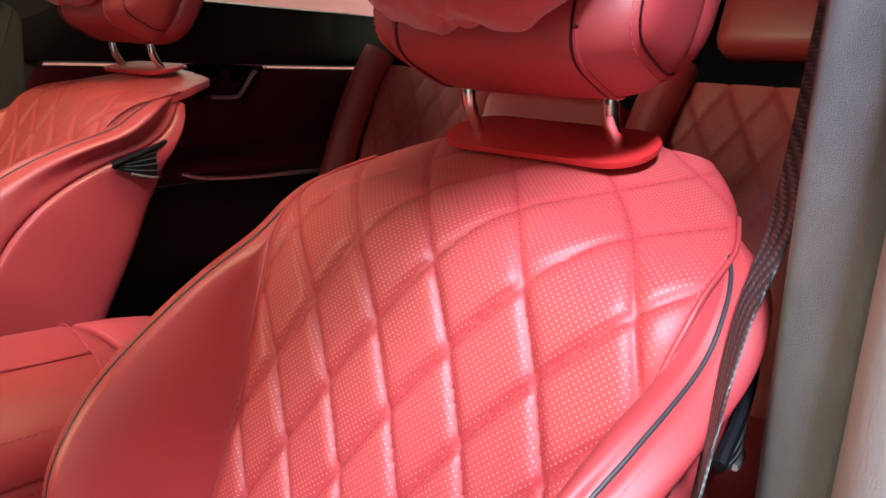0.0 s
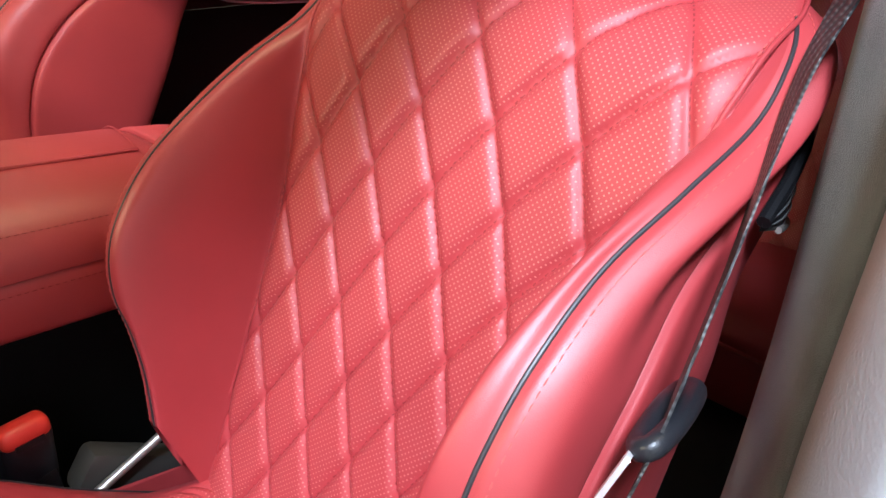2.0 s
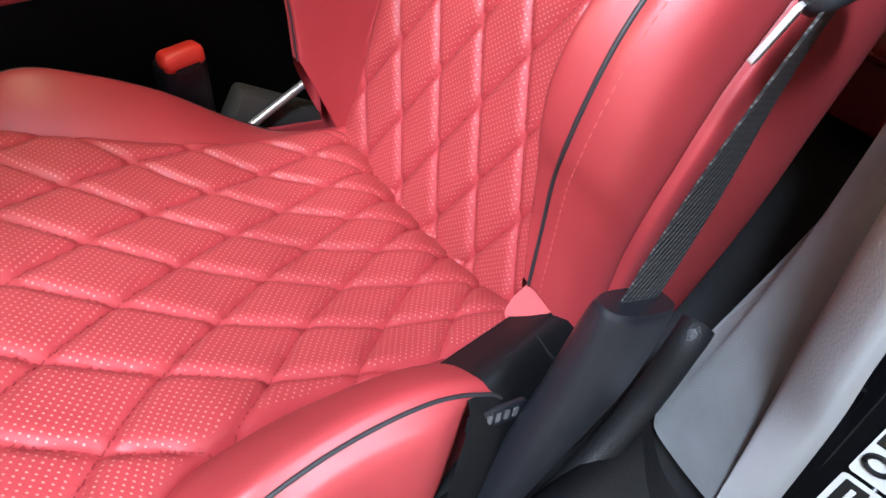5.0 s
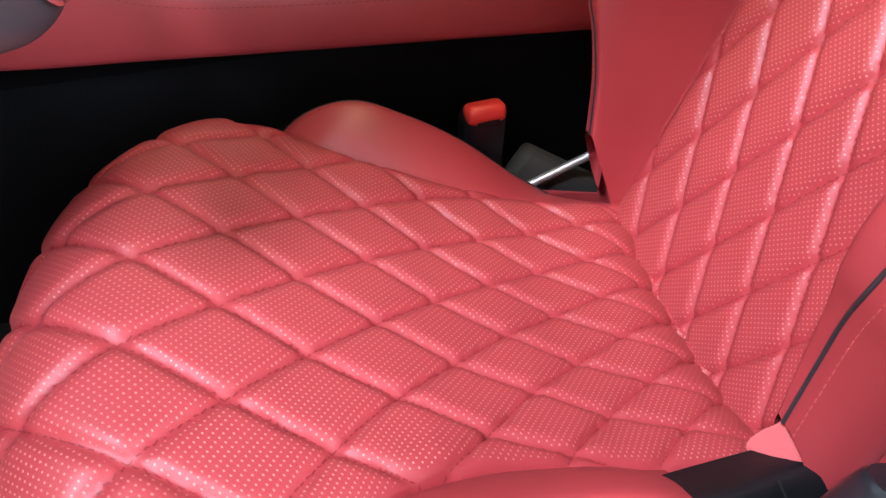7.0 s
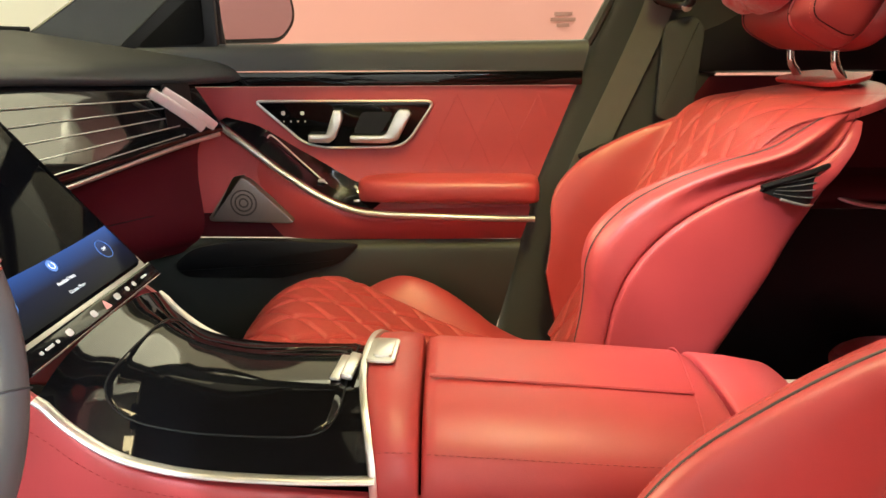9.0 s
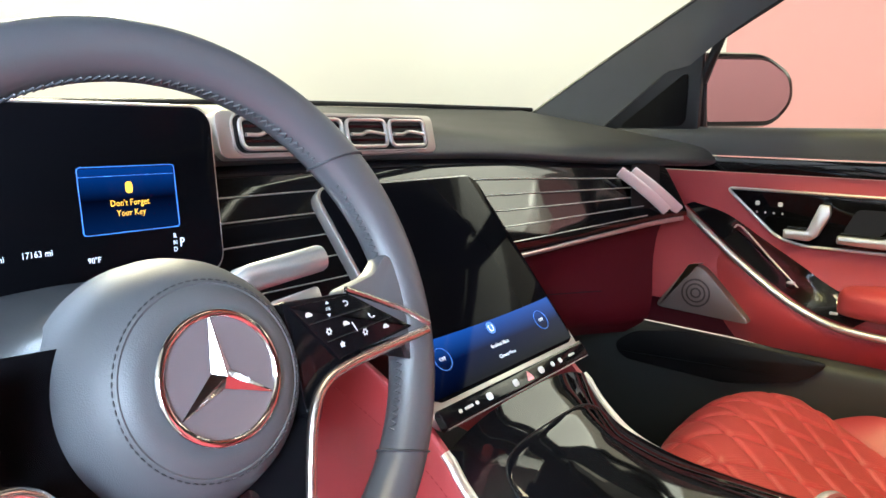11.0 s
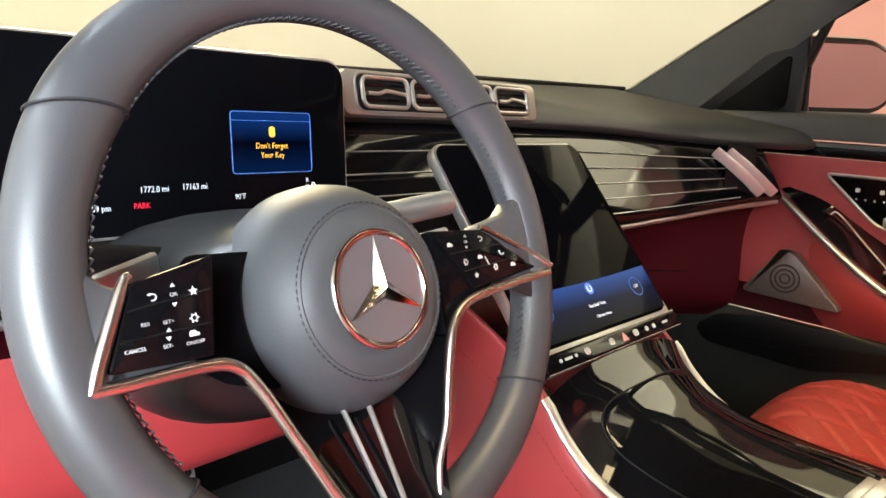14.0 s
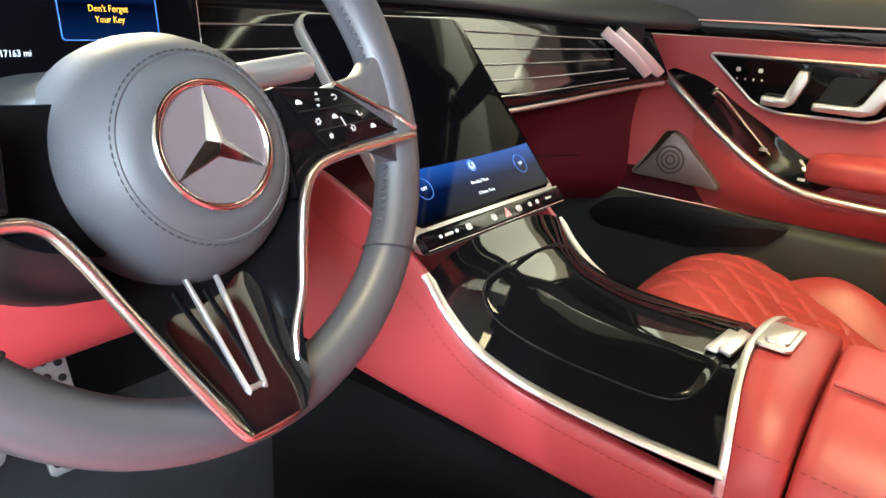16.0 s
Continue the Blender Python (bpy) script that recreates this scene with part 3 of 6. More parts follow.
    for side in (-1, 1):
        rows, rows2 = [], []
        for s, p in zip(CB_S, CB_P):
            if side < 0 and SX < 1:
                if s < 0.05:
                    continue
                s = 0.098 if s < 0.1 else max(s, 0.12)
            h = min(cush_width(s), 0.172)
            o = h + 0.075 - (0.032 * float(np.interp(s, (0.11, 0.15), (1.0, 0.0))) if side < 0 and SX < 1 else 0.0)
            z = float(np.interp(s, CUSH_RISE[:, 0], CUSH_RISE[:, 1]))
            z *= float(np.interp(s, (0.20, 0.33), (1.0, 0.15)))
            p = max(p, z * 0.8)
            if side > 0 and SX < 1:
                p = float(np.interp(s, CB_S, (-0.07, -0.043, -0.014, 0.012, 0.046, 0.068, 0.076, 0.050, -0.01)))
            if side < 0:
                p += 0.022 * float(np.interp(s, (-0.06, 0.0, 0.06, 0.17, 0.25), (0.2, 0.8, 1.0, 0.6, 0.0)))
            rows.append([cush_pt(side * x, s, d) for x, d in ((h - 0.022, z - 0.012), (h - 0.006, z + 0.010), (h + 0.022, max(p * 0.75, z + 0.010) if p > 0 else z + 0.006 + p * 0.3), (h + 0.05, p), (h + 0.062, p - 0.004))])
            rows2.append([cush_pt(side * x, s, d) for x, d in ((h + 0.062, p - 0.004), (o, p - 0.025), (o + 0.002, -0.03), (o - 0.004, -0.10), (o - 0.012, -0.13))])
        part("cushion_bolster", Shape().grid(net(rows, 18, 50)), red_leather, seat, angle=180)
        part("cushion_side", Shape().grid(net(rows2, 18, 50)), red_leather, seat, angle=180)
        part("piping", Shape().tube(cr([r[-1] for r in rows], 50), 0.0015, 8), piping_grey, seat, "dark grey piping")
    part("seat_base", Shape().box(pose(SX, 0.02 + CO[0], 0.40 + CO[1], 13), 0.40, 0.46, 0.10, 0.02), black_plastic, seat, "black plastic seat base")
    part("seat_base", Shape().box(pose(SX, CO[0], 0.335), 0.36, 0.46, 0.08, 0.01), black_plastic, seat, "black plastic seat base")

    return seat


build_seat("red quilted leather driver's seat with headrest")
SX, RC, BO, CO = 1.31, 0.480, (-0.082, 0.055), (0.0, -0.010)
build_seat("red quilted leather passenger seat, more reclined")
SX, RC, BO, CO = 0.335, 0.384, (0.0, 0.0), (0.0, 0.0)

# ---- writing and lit marks ----


def lit(name, colour, strength):
    return material(name, colour, 0.4, emit=strength)


ui_white = lit("display_white", (0.85, 0.90, 1.0), 0.40)
ui_amber = lit("display_amber", (1.0, 0.52, 0.05), 0.55)
ui_red = lit("display_red", (0.9, 0.02, 0.06), 0.4)
ui_blue = lit("display_blue", (0.08, 0.24, 0.80), 0.16)
print_white = material("white_print", (0.60, 0.60, 0.60), 0.5, stain=0.03)


def writing(name, body, size, m, mat, parent, stretch=1.0):
    cu = bpy.data.curves.new(name, "FONT")
    cu.body, cu.size, cu.align_x, cu.align_y, cu.extrude = body, size, "CENTER", "CENTER", 0.0001
    cu.resolution_u = 2
    tmp = bpy.data.objects.new(name, cu)
    scene.collection.objects.link(tmp)
    bpy.context.view_layer.update()
    me = bpy.data.meshes.new_from_object(tmp.evaluated_get(bpy.context.evaluated_depsgraph_get()))
    bpy.data.objects.remove(tmp)
    sh = Shape()
    sh.v = [tuple(m @ Vector((x.co.x * stretch, x.co.y, x.co.z))) for x in me.vertices]
    sh.f = [tuple(p.vertices) for p in me.polygons]
    bpy.data.meshes.remove(me)
    return part(name, sh, mat, parent, smooth=False)


# ---- centre console ----
CX = 0.82
con = thing("centre_console", CX, 0.05, 0.30, "centre console with black lacquer deck and red leather sides", "console")
DECK_Y = (-0.03, 0.03, 0.11, 0.19, 0.24, 0.275, 0.31, 0.333)
DECK_E = (0.713, 0.713, 0.714, 0.720, 0.730, 0.744, 0.772, 0.800)
DECK_C = (0.047, 0.047, 0.045, 0.040, 0.036, 0.032, 0.026, 0.022)


DECK = cr(np.stack([DECK_Y, DECK_E, DECK_C], 1), 300)


def deck(x, y, lift=0.0):
    """The lacquer deck's crowned surface."""
    e, c = np.interp(y, DECK[:, 0], DECK[:, 1]), np.interp(y, DECK[:, 0], DECK[:, 2])
    u = min(1.0, abs(x - CX) / 0.141)
    return np.array((x, y, e + c * (1 - u**3) + lift))


ys, xs = np.linspace(0.0, 0.333, 50), CX + 0.141 * np.sin(np.linspace(-math.pi / 2, math.pi / 2, 40))
part("lacquer_deck", Shape().grid(np.array([[deck(x, y) for x in xs] for y in ys])), black_gloss, con, "black piano lacquer deck", angle=180)
for side in (-1, 1):
    x = CX + side * 0.1425
    edge = [(x, y, np.interp(y, DECK[:, 0], DECK[:, 1]) - 0.001) for y in np.linspace(0.024, 0.336, 40)]
    part("deck_trim", Shape().tube(np.array(edge), 0.0068, 12, flat=0.55), satin, con, "satin aluminium edge strip")
    # side cover, its upper edge under the strip
    rows = []
    for y in (-0.46, -0.3, -0.2, -0.1, 0.0, 0.1, 0.2, 0.26, 0.30, 0.34, 0.40, 0.50, 0.62):
        top = float(np.interp(y, (-0.46, -0.22, 0.0, 0.11, 0.19, 0.24, 0.275, 0.31, 0.34, 0.40, 0.5, 0.62), (0.668, 0.677, 0.690, 0.698, 0.706, 0.716, 0.732, 0.764, 0.80, 0.84, 0.88, 0.90)))
        bot = float(np.interp(y, (-0.46, -0.22, 0.155, 0.37, 0.62), (0.60, 0.613, 0.636, 0.652, 0.68)))
        q = CX + side * 0.135
        b = CX + side * 0.146
        rows.append([(q, y, top + 0.002), (b - side * 0.002, y, top), (b + side * 0.002, y, top - 0.25 * (top - bot)), (b + side * 0.003, y, top - 0.7 * (top - bot)), (b, y, bot + 0.004), (q, y, bot)])
    part("side_cover", Shape().grid(net(rows, 24, 70)), red_leather, con, angle=180)
    part("stitching", stitches(cr([np.array(r[2]) + (side * 0.0015, 0, 0.006) for r in rows], 200), 0.0042, 0.003, 0.0005), stitch_red, con, "dark red stitching")
part("tunnel", Shape().box(pose(CX, 0.06, 0.46), 0.262, 1.10, 0.34, 0.01), black_cloth, con, "black carpeted tunnel")
# flap over the cup holders
g = []
for v in np.linspace(-1, 1, 48):
    row = []
    for u in np.linspace(-1, 1, 48):
        a, b = u * math.sqrt(1 - 0.16 * abs(v) ** 9), v * math.sqrt(1 - 0.16 * abs(u) ** 9)
        x, y = 0.826 + 0.115 * a, 0.183 + 0.119 * b
        lift = 0.0026 * min(1.0, min(1 - abs(u), 1 - abs(v)) / 0.035)
        row.append(deck(x, y, lift + 0.0002))
    g.append(row)
g = np.array(g)
part("cup_holder_flap", Shape().grid(g), black_gloss, con, "black lacquer flap", angle=180)
ring = np.concatenate([g[0], g[1:, -1], g[-1, -2::-1], g[-2:0:-1, 0]])
part("flap_gap", Shape().tube(ring, 0.0010, 6, closed=True), black_plastic, con)
hm = Matrix.Translation(deck(0.815, 0.066, 0.004))
part("flap_grip", Shape().box(hm @ pose(0, -0.004, 0.002, 14, 2, -4), 0.062, 0.014, 0.007, 0.0025), satin, con, "small silver grip")
part("flap_grip", Shape().box(hm @ pose(0.0, 0.008, 0.0, 4, 2, -4), 0.064, 0.012, 0.004, 0.0015), satin, con, "small silver grip")


def crown(x, y, lift=0.0, top=0.777):
    """The armrest's rounded cross-section."""
    u = min(1.0, abs(x - CX) / 0.146)
    low = float(np.interp(y, (-0.46, -0.22, 0.0), (0.669, 0.678, 0.690)))
    return np.array((x, y, low + (top - low) * (1 - u**2.9) ** (1 / 2.1) + lift))


axs = CX + 0.146 * np.sin(np.linspace(-math.pi / 2, math.pi / 2, 48))


def arm_piece(name, y0, y1, lift0=0.0, lift1=0.0, top0=0.777, top1=0.777, label="", bow=0.0):
    """A padded length of the armrest with rounded ends."""
    rows = []
    for f, sink in ((0, 0.05), (0, 0.012), (0.012, 0.004), (0.05, 0.0), (0.5, -0.002), (0.95, 0.0), (0.988, 0.004), (1, 0.012), (1, 0.05)):
        y = y0 + (y1 - y0) * f
        row = []
        for x in axs:
            p = crown(x, y + bow * (1 - f) * (1 - (abs(x - CX) / 0.15) ** 2), -sink, top0 + (top1 - top0) * f)
            p[2] = max(p[2], float(np.interp(y, (-0.46, -0.22, 0.0), (0.664, 0.673, 0.684))))
            row.append(p)
        rows.append(row)
    return part(name, Shape().grid(np.array(rows)), red_leather, con, label, angle=60)


arm_piece("armrest_front", 0.0205, -0.0175, top0=0.776, top1=0.773, bow=0.022)
lid = arm_piece("armrest_lid", -0.0205, -0.345, top0=0.772, top1=0.747)
arm_piece("armrest_rear", -0.349, -0.45, top0=0.746, top1=0.728)
part("lid_seam", Shape().tube(np.array([crown(0.776, y, 0.0016, 0.7735 - 0.025 * ((-y - 0.0225) / 0.3225)) for y in np.linspace(-0.027, -0.31, 40)]), 0.0022, 6), red_leather, lid)
part("lid_seam", Shape().tube(np.array([crown(x, -0.318 - 0.02 * math.sin((x - CX) * 8), 0.001, 0.7505) for x in np.linspace(0.70, 0.94, 40)]), 0.0009, 6), red_leather, lid)
part("stitching", stitches(np.array([crown(0.688, y, 0.0015, 0.773 - 0.025 * ((-y - 0.0225) / 0.3225)) for y in np.linspace(-0.026, -0.34, 60)]), 0.0042, 0.003, 0.0006), stitch_red, lid, "dark red stitching")
part("stitching", stitches(np.array([crown(0.688, y, 0.0005) for y in np.linspace(0.022, -0.013, 20)]), 0.0042, 0.003, 0.0006), stitch_red, lid, "dark red stitching")
# aluminium frame between deck and armrest
rows = []
for off, lift in ((0.000, -0.004), (0.0005, 0.0020), (0.0045, 0.003), (0.0075, 0.0020), (0.008, -0.004)):
    rows.append([crown(x, 0.020 + off + 0.022 * (1 - (abs(x - CX) / 0.15) ** 2), lift) for x in axs])
part("armrest_frame", Shape().grid(np.array(rows)), satin, con, "satin aluminium frame", angle=60)
bp = frame_of(crown(0.823, 0.0260, 0.0025), (1, -0.05, 0), (0.05, 1, 0.02))
panel = part("button_panel", Shape().prism(rrect(0.062, 0.032, 0.007), bp, 0.003, 0.001), satin, con, "aluminium button panel")
part("button", Shape().prism(rrect(0.044, 0.021, 0.004), bp @ pose(0.0, -0.001, 0.003), 0.003, 0.0015), satin, panel)

# ---- centre screen ----
LS = radians(40)
SU = Vector((0, math.sin(LS), math.cos(LS)))
sm = frame_of((0.8205, 0.335, 0.822), (1, 0, 0), SU)  # x across, y up the slope from the lower edge
scr = thing("centre_screen", CX, 0.36, 0.80, "large dark centre touch screen with blue climate menu", "screen")
part("housing", Shape().prism([(x, y + 0.146) for x, y in rrect(0.292, 0.292, 0.022, 8)], sm @ pose(0, 0, -0.014), 0.013, 0.003), satin, scr, "thin silver frame")
glass = part("panel", Shape().prism([(x, y + 0.157) for x, y in rrect(0.284, 0.262, 0.018, 8)], sm @ pose(0, 0, -0.0008), 0.0012, 0.0004), screen_glass, scr, "glossy black glass")
bar = part("button_bar", Shape().prism([(x, y + 0.0105) for x, y in rrect(0.290, 0.021, 0.004)], sm @ pose(0, 0, -0.004), 0.010, 0.003), black_satin, scr, "black touch button strip")
for y in (0.0006, 0.0212):
    part("strip_edge", Shape().tube(np.array([sm @ Vector((x, y, 0.0045)) for x in np.linspace(-0.143, 0.143, 12)]), 0.0006, 6), satin, bar)
for k, (x, w, h) in enumerate(((-0.118, 0.005, 0.004), (-0.104, 0.014, 0.003), (-0.090, 0.005, 0.004), (-0.068, 0.010, 0.008), (-0.018, 0.010, 0.008), (0.036, 0.011, 0.008), (0.062, 0.007, 0.006), (0.080, 0.007, 0.006), (0.108, 0.014, 0.003))):
    part("mark", Shape().prism(rrect(w, h, min(w, h) * 0.4), sm @ pose(x, 0.0105, 0.006), 0.0004), print_white, bar)
part("hazard_mark", Shape().prism(soften([(-0.007, -0.005), (0.007, -0.005), (0, 0.007)], 0.002), sm @ pose(0.010, 0.0105, 0.006), 0.0004), material("pale_red_mark", (0.8, 0.35, 0.35), 0.5), bar)


def menu_blue():
    mat = bpy.data.materials.new("climate_menu")
    mat.use_nodes = True
    n, link = mat.node_tree.nodes, mat.node_tree.links.new
    b = n["Principled BSDF"]
    b.inputs["Base Color"].default_value, b.inputs["Roughness"].default_value = (0, 0, 0, 1), 0.05
    b.inputs["Specular IOR Level"].default_value = 0.02
    co, sep, ramp = n.new("ShaderNodeTexCoord"), n.new("ShaderNodeSeparateXYZ"), n.new("ShaderNodeValToRGB")
    link(co.outputs["Generated"], sep.inputs[0])
    link(sep.outputs["Z"], ramp.inputs[0])
    e = ramp.color_ramp.elements
    e[0].position, e[0].color = 0.0, (0.001, 0.002, 0.008, 1)
    e[1].position, e[1].color = 1.0, (0.040, 0.15, 0.62, 1)
    mid = e.new(0.5)
    mid.color = (0.003, 0.010, 0.055, 1)
    link(ramp.outputs[0], b.inputs["Emission Color"])
    b.inputs["Emission Strength"].default_value = 0.42
    return mat


sh = Shape().grid(np.array([[sm @ Vector((x, y + 0.012 * (x / 0.14) ** 2 * (0.25 if y > 0.06 else 0), 0.0006)) for x in np.linspace(-0.138, 0.138, 20)] for y in np.linspace(0.030, 0.088, 6)]))
part("menu", sh, menu_blue(), glass, "lit blue climate menu")
for x in (-0.098, 0.098):
    part("menu_ring", Shape().tube(np.array([sm @ Vector((x + 0.0125 * math.cos(a), 0.066 + 0.0125 * math.sin(a), 0.0008)) for a in np.linspace(0, 2 * math.pi, 28, endpoint=False)]), 0.0005, 5, closed=True), ui_blue, glass)
    writing("menu_word", "OFF", 0.0060, sm @ pose(x, 0.066, 0.001), ui_white, glass)
part("menu_disc", Shape().prism([(0.0075 * math.cos(a), 0.0075 * math.sin(a)) for a in np.linspace(0, 2 * math.pi, 24, endpoint=False)], sm @ pose(0, 0.079, 0.0007), 0.0003), ui_blue, glass)
part("menu_mark", Shape().tube(np.array([sm @ Vector((0.004 * math.cos(a), 0.079 + 0.004 * math.sin(a), 0.0012)) for a in np.linspace(2.2, 7.2, 16)]), 0.0006, 5), ui_white, glass)
writing("menu_word", "Residual Heat", 0.0062, sm @ pose(0.0, 0.058, 0.001), ui_white, glass)
writing("menu_word", "Climate Menu", 0.0056, sm @ pose(0.003, 0.044, 0.001), ui_white, glass)

# ---- steering wheel ----
WT = radians(20)
wn, wu = Vector((0, -math.cos(WT), math.sin(WT))), Vector((0, math.sin(WT), math.cos(WT)))
wm = frame_of(Vector((0.389, 0.297, 0.968)) + 0.018 * wn, (1, 0, 0), wu)
wheel = thing("steering_wheel", 0.389, 0.42, 0.90, "dark grey leather steering wheel with aluminium spokes", "steering wheel")


RR, RM = 0.176, Vector((0.004, 0.0178, -0.010))  # rim's radius and its middle


def rim_arc(a0, a1, n):
    g = []
    for a in np.radians(np.linspace(a0, a1, n)):
        ring = []
        deg = math.degrees(a) % 360
        fat = 1 + 0.10 * math.exp(-((min(abs(deg - 35), abs(deg - 145)) / 16) ** 2))
        for t in np.linspace(0, 2 * np.pi, 20, endpoint=False):
            r, z = RR + 0.0184 * fat * math.cos(t), 0.0162 * math.sin(t)
            ring.append(wm @ (RM + Vector((r * math.cos(a), r * math.sin(a), z))))
        g.append(ring)
    return np.array(g)


part("rim", Shape().grid(rim_arc(33, 151, 60), close_u=True), rim_leather, wheel, "smooth grey leather rim")
part("rim", Shape().grid(rim_arc(151, 214, 40), close_u=True), rim_leather, wheel, "smooth grey leather rim")
part("rim", Shape().grid(rim_arc(214, 323, 60), close_u=True), rim_leather, wheel, "smooth grey leather rim")
part("rim", Shape().grid(rim_arc(323, 393, 40), close_u=True), rim_leather, wheel, "smooth grey leather rim")
seam_dark = material("dark_thread", (0.03, 0.03, 0.035), 0.6)
for a in (33, 151, 214, 323):
    lean = {33: 3.5, 151: -3.5, 214: 2.0, 323: -2.0}[a]
    loop = []
    for t in np.linspace(0, 2 * np.pi, 26, endpoint=False):
        b = radians(a + lean * (1 - math.cos(t)))
        loop.append(wm @ (RM + (RR + 0.0194 * (1.07 if a in (33, 151) else 1) * math.cos(t)) * Vector((math.cos(b), math.sin(b), 0)) + Vector((0, 0, 0.0171 * math.sin(t)))))
    part("rim_seam", Shape().tube(np.array(loop), 0.0009, 5, closed=True), seam_dark, wheel)
# laced seam on the rim's inner side
sh = Shape()
for a0, a1 in ((-36, 32), (152, 213), (40, 144)):
    for k, a in enumerate(np.arange(a0, a1, 0.95)):
        p = []
        for da, dz in ((0, -0.0034), (0.5, 0.0), (1.0, 0.0034)):
            t = radians(a + da)
            r = RR - 0.0188
            p.append(wm @ (RM + Vector((r * math.cos(t), r * math.sin(t), dz * (1 if k % 2 else -1) + 0.004))))
        sh.tube(np.array(p), 0.0007, 5)
tagged(part("rim_lacing", sh, rim_leather, wheel, "grey cross stitching"), kind="stuff")

# hub, airbag cover and emblem
hub = wm @ pose(0.004, -0.002, 0)
cover = part("airbag_cover", Shape().lathe([(0.0, 0.0105), (0.037, 0.0105), (0.0385, 0.0112), (0.046, 0.0098), (0.0515, 0.0068), (0.0525, 0.0058), (0.0535, 0.0062), (0.060, 0.0005), (0.067, -0.009), (0.073, -0.022), (0.0765, -0.036), (0.0775, -0.050), (0.074, -0.066), (0.05, -0.075)], hub, 64), hub_leather, wheel, "domed grey leather airbag cover")
part("stitching", stitches(np.array([hub @ Vector((0.0555 * math.cos(a), 0.0555 * math.sin(a), 0.0052)) for a in np.linspace(0, 2 * np.pi, 120)]), 0.0030, 0.0016, 0.0006), seam_dark, cover)
disc_paint = material("emblem_lacquer", (0.20, 0.165, 0.175), 0.16, metal=0.3, coat=0.5, stain=0.03)
emblem = part("emblem_disc", Shape().lathe([(0.0, 0.0128), (0.0335, 0.0128), (0.034, 0.0118), (0.034, 0.0)], hub, 48), disc_paint, cover, "round grey emblem disc")
part("emblem_ring", Shape().tube(np.array([hub @ Vector((0.0352 * math.cos(a), 0.0352 * math.sin(a), 0.0128)) for a in np.linspace(0, 2 * np.pi, 60, endpoint=False)]), 0.0026, 10, closed=True, up=wn), chrome, cover, "polished chrome ring")
sh = Shape()
o = len(sh.v)
for k in range(3):
    a = radians(90 + 120 * k)
    o = len(sh.v)
    tip = (0.0338 * math.cos(a), 0.0338 * math.sin(a))
    l = (0.0066 * math.cos(a + radians(60)), 0.0066 * math.sin(a + radians(60)))
    r = (0.0066 * math.cos(a - radians(60)), 0.0066 * math.sin(a - radians(60)))
    for x, y, z in ((*tip, 0.0140), (*l, 0.0132), (*r, 0.0132), (0, 0, 0.0182)):
        sh.v.append(tuple(hub @ Vector((x, y, z))))
    sh.f += [(o, o + 3, o + 1), (o, o + 2, o + 3)]
part("emblem_star", sh, chrome, cover, "three-pointed chrome emblem", smooth=False)

# black centre piece under the cover, with the lower spoke
rows = []
for y in np.linspace(-0.028, -0.1630, 24):
    hw = float(np.interp(-y, (0.028, 0.042, 0.079, 0.122, 0.162, 0.168), (0.0935, 0.083, 0.066, 0.046, 0.026, 0.018)))
    edge = float(np.interp(-y, (0.028, 0.08, 0.13, 0.168), (0.0015, 0.003, 0.0105, 0.0165)))
    sag = float(np.interp(-y, (0.028, 0.17), (0.052, -0.002)))
    right = float(np.interp(-y, (0.028, 0.042, 0.079, 0.122, 0.15, 0.168), (0.076, 0.0635, 0.0505, 0.0315, 0.0255, 0.012)))
    rows.append([wm @ Vector((hw * u if u < 0 else right * u, y, edge - sag * (1 - abs(u) ** 7))) for u in np.linspace(-1, 1, 41)])
part("spoke_plate", Shape().grid(np.array(rows)), black_gloss, wheel, "black lacquer spoke panel", angle=180)
for s in (-1, 1):
    poly = [(-0.118, 0.024), (-0.146, 0.022), (-0.158, 0.034), (-0.164, 0.056), (-0.178, 0.045), (-0.181, -0.03), (-0.162, -0.046), (-0.150, -0.022), (-0.11, -0.022)] if s < 0 else [(0.11, -0.020), (0.150, -0.018), (0.160, -0.040), (0.181, -0.03), (0.184, 0.040), (0.174, 0.060), (0.161, 0.048), (0.146, 0.036), (0.112, 0.030)]
    shape = soften(poly, 0.006, 4)
    part("spoke_join", Shape().prism(shape, wm @ pose(0, 0, -0.014), 0.0155, 0.006), rim_leather, wheel)
PADS = {-1: [(-0.139, 0.0235), (-0.096, 0.0325), (-0.104, -0.0195), (-0.1565, -0.0175)], 1: [(0.0640, 0.0262), (0.116, 0.0252), (0.168, -0.0088), (0.0945, -0.0155)]}
MARKS = {-1: [(-0.1308, 0.0150, "back"), (-0.1200, 0.0148, "OK"), (-0.1200, 0.0195, "up"), (-0.1205, 0.0098, "down"), (-0.1100, 0.0150, "star"), (-0.1361, 0.0025, "RES"), (-0.1248, 0.0019, "SET+"), (-0.1255, -0.0020, "up"), (-0.1262, -0.0062, "down"), (-0.1270, -0.0098, "SET-"), (-0.1425, -0.0088, "CANCEL"), (-0.1118, 0.0016, "gear"), (-0.1132, -0.0062, "car"), (-0.1132, -0.0106, "ON/OFF")],
         1: [(0.0774, 0.0183, "car"), (0.0940, 0.0190, "OK"), (0.0940, 0.0232, "up"), (0.0935, 0.0150, "down"), (0.1093, 0.0198, "back"), (0.0901, 0.0047, "gear"), (0.1060, 0.0066, "car"), (0.1125, 0.0030, "bar"), (0.1205, -0.0025, "gear"), (0.1295, 0.0071, "phone"), (0.1406, -0.0030, "car"), (0.0985, -0.0058, "star")]}


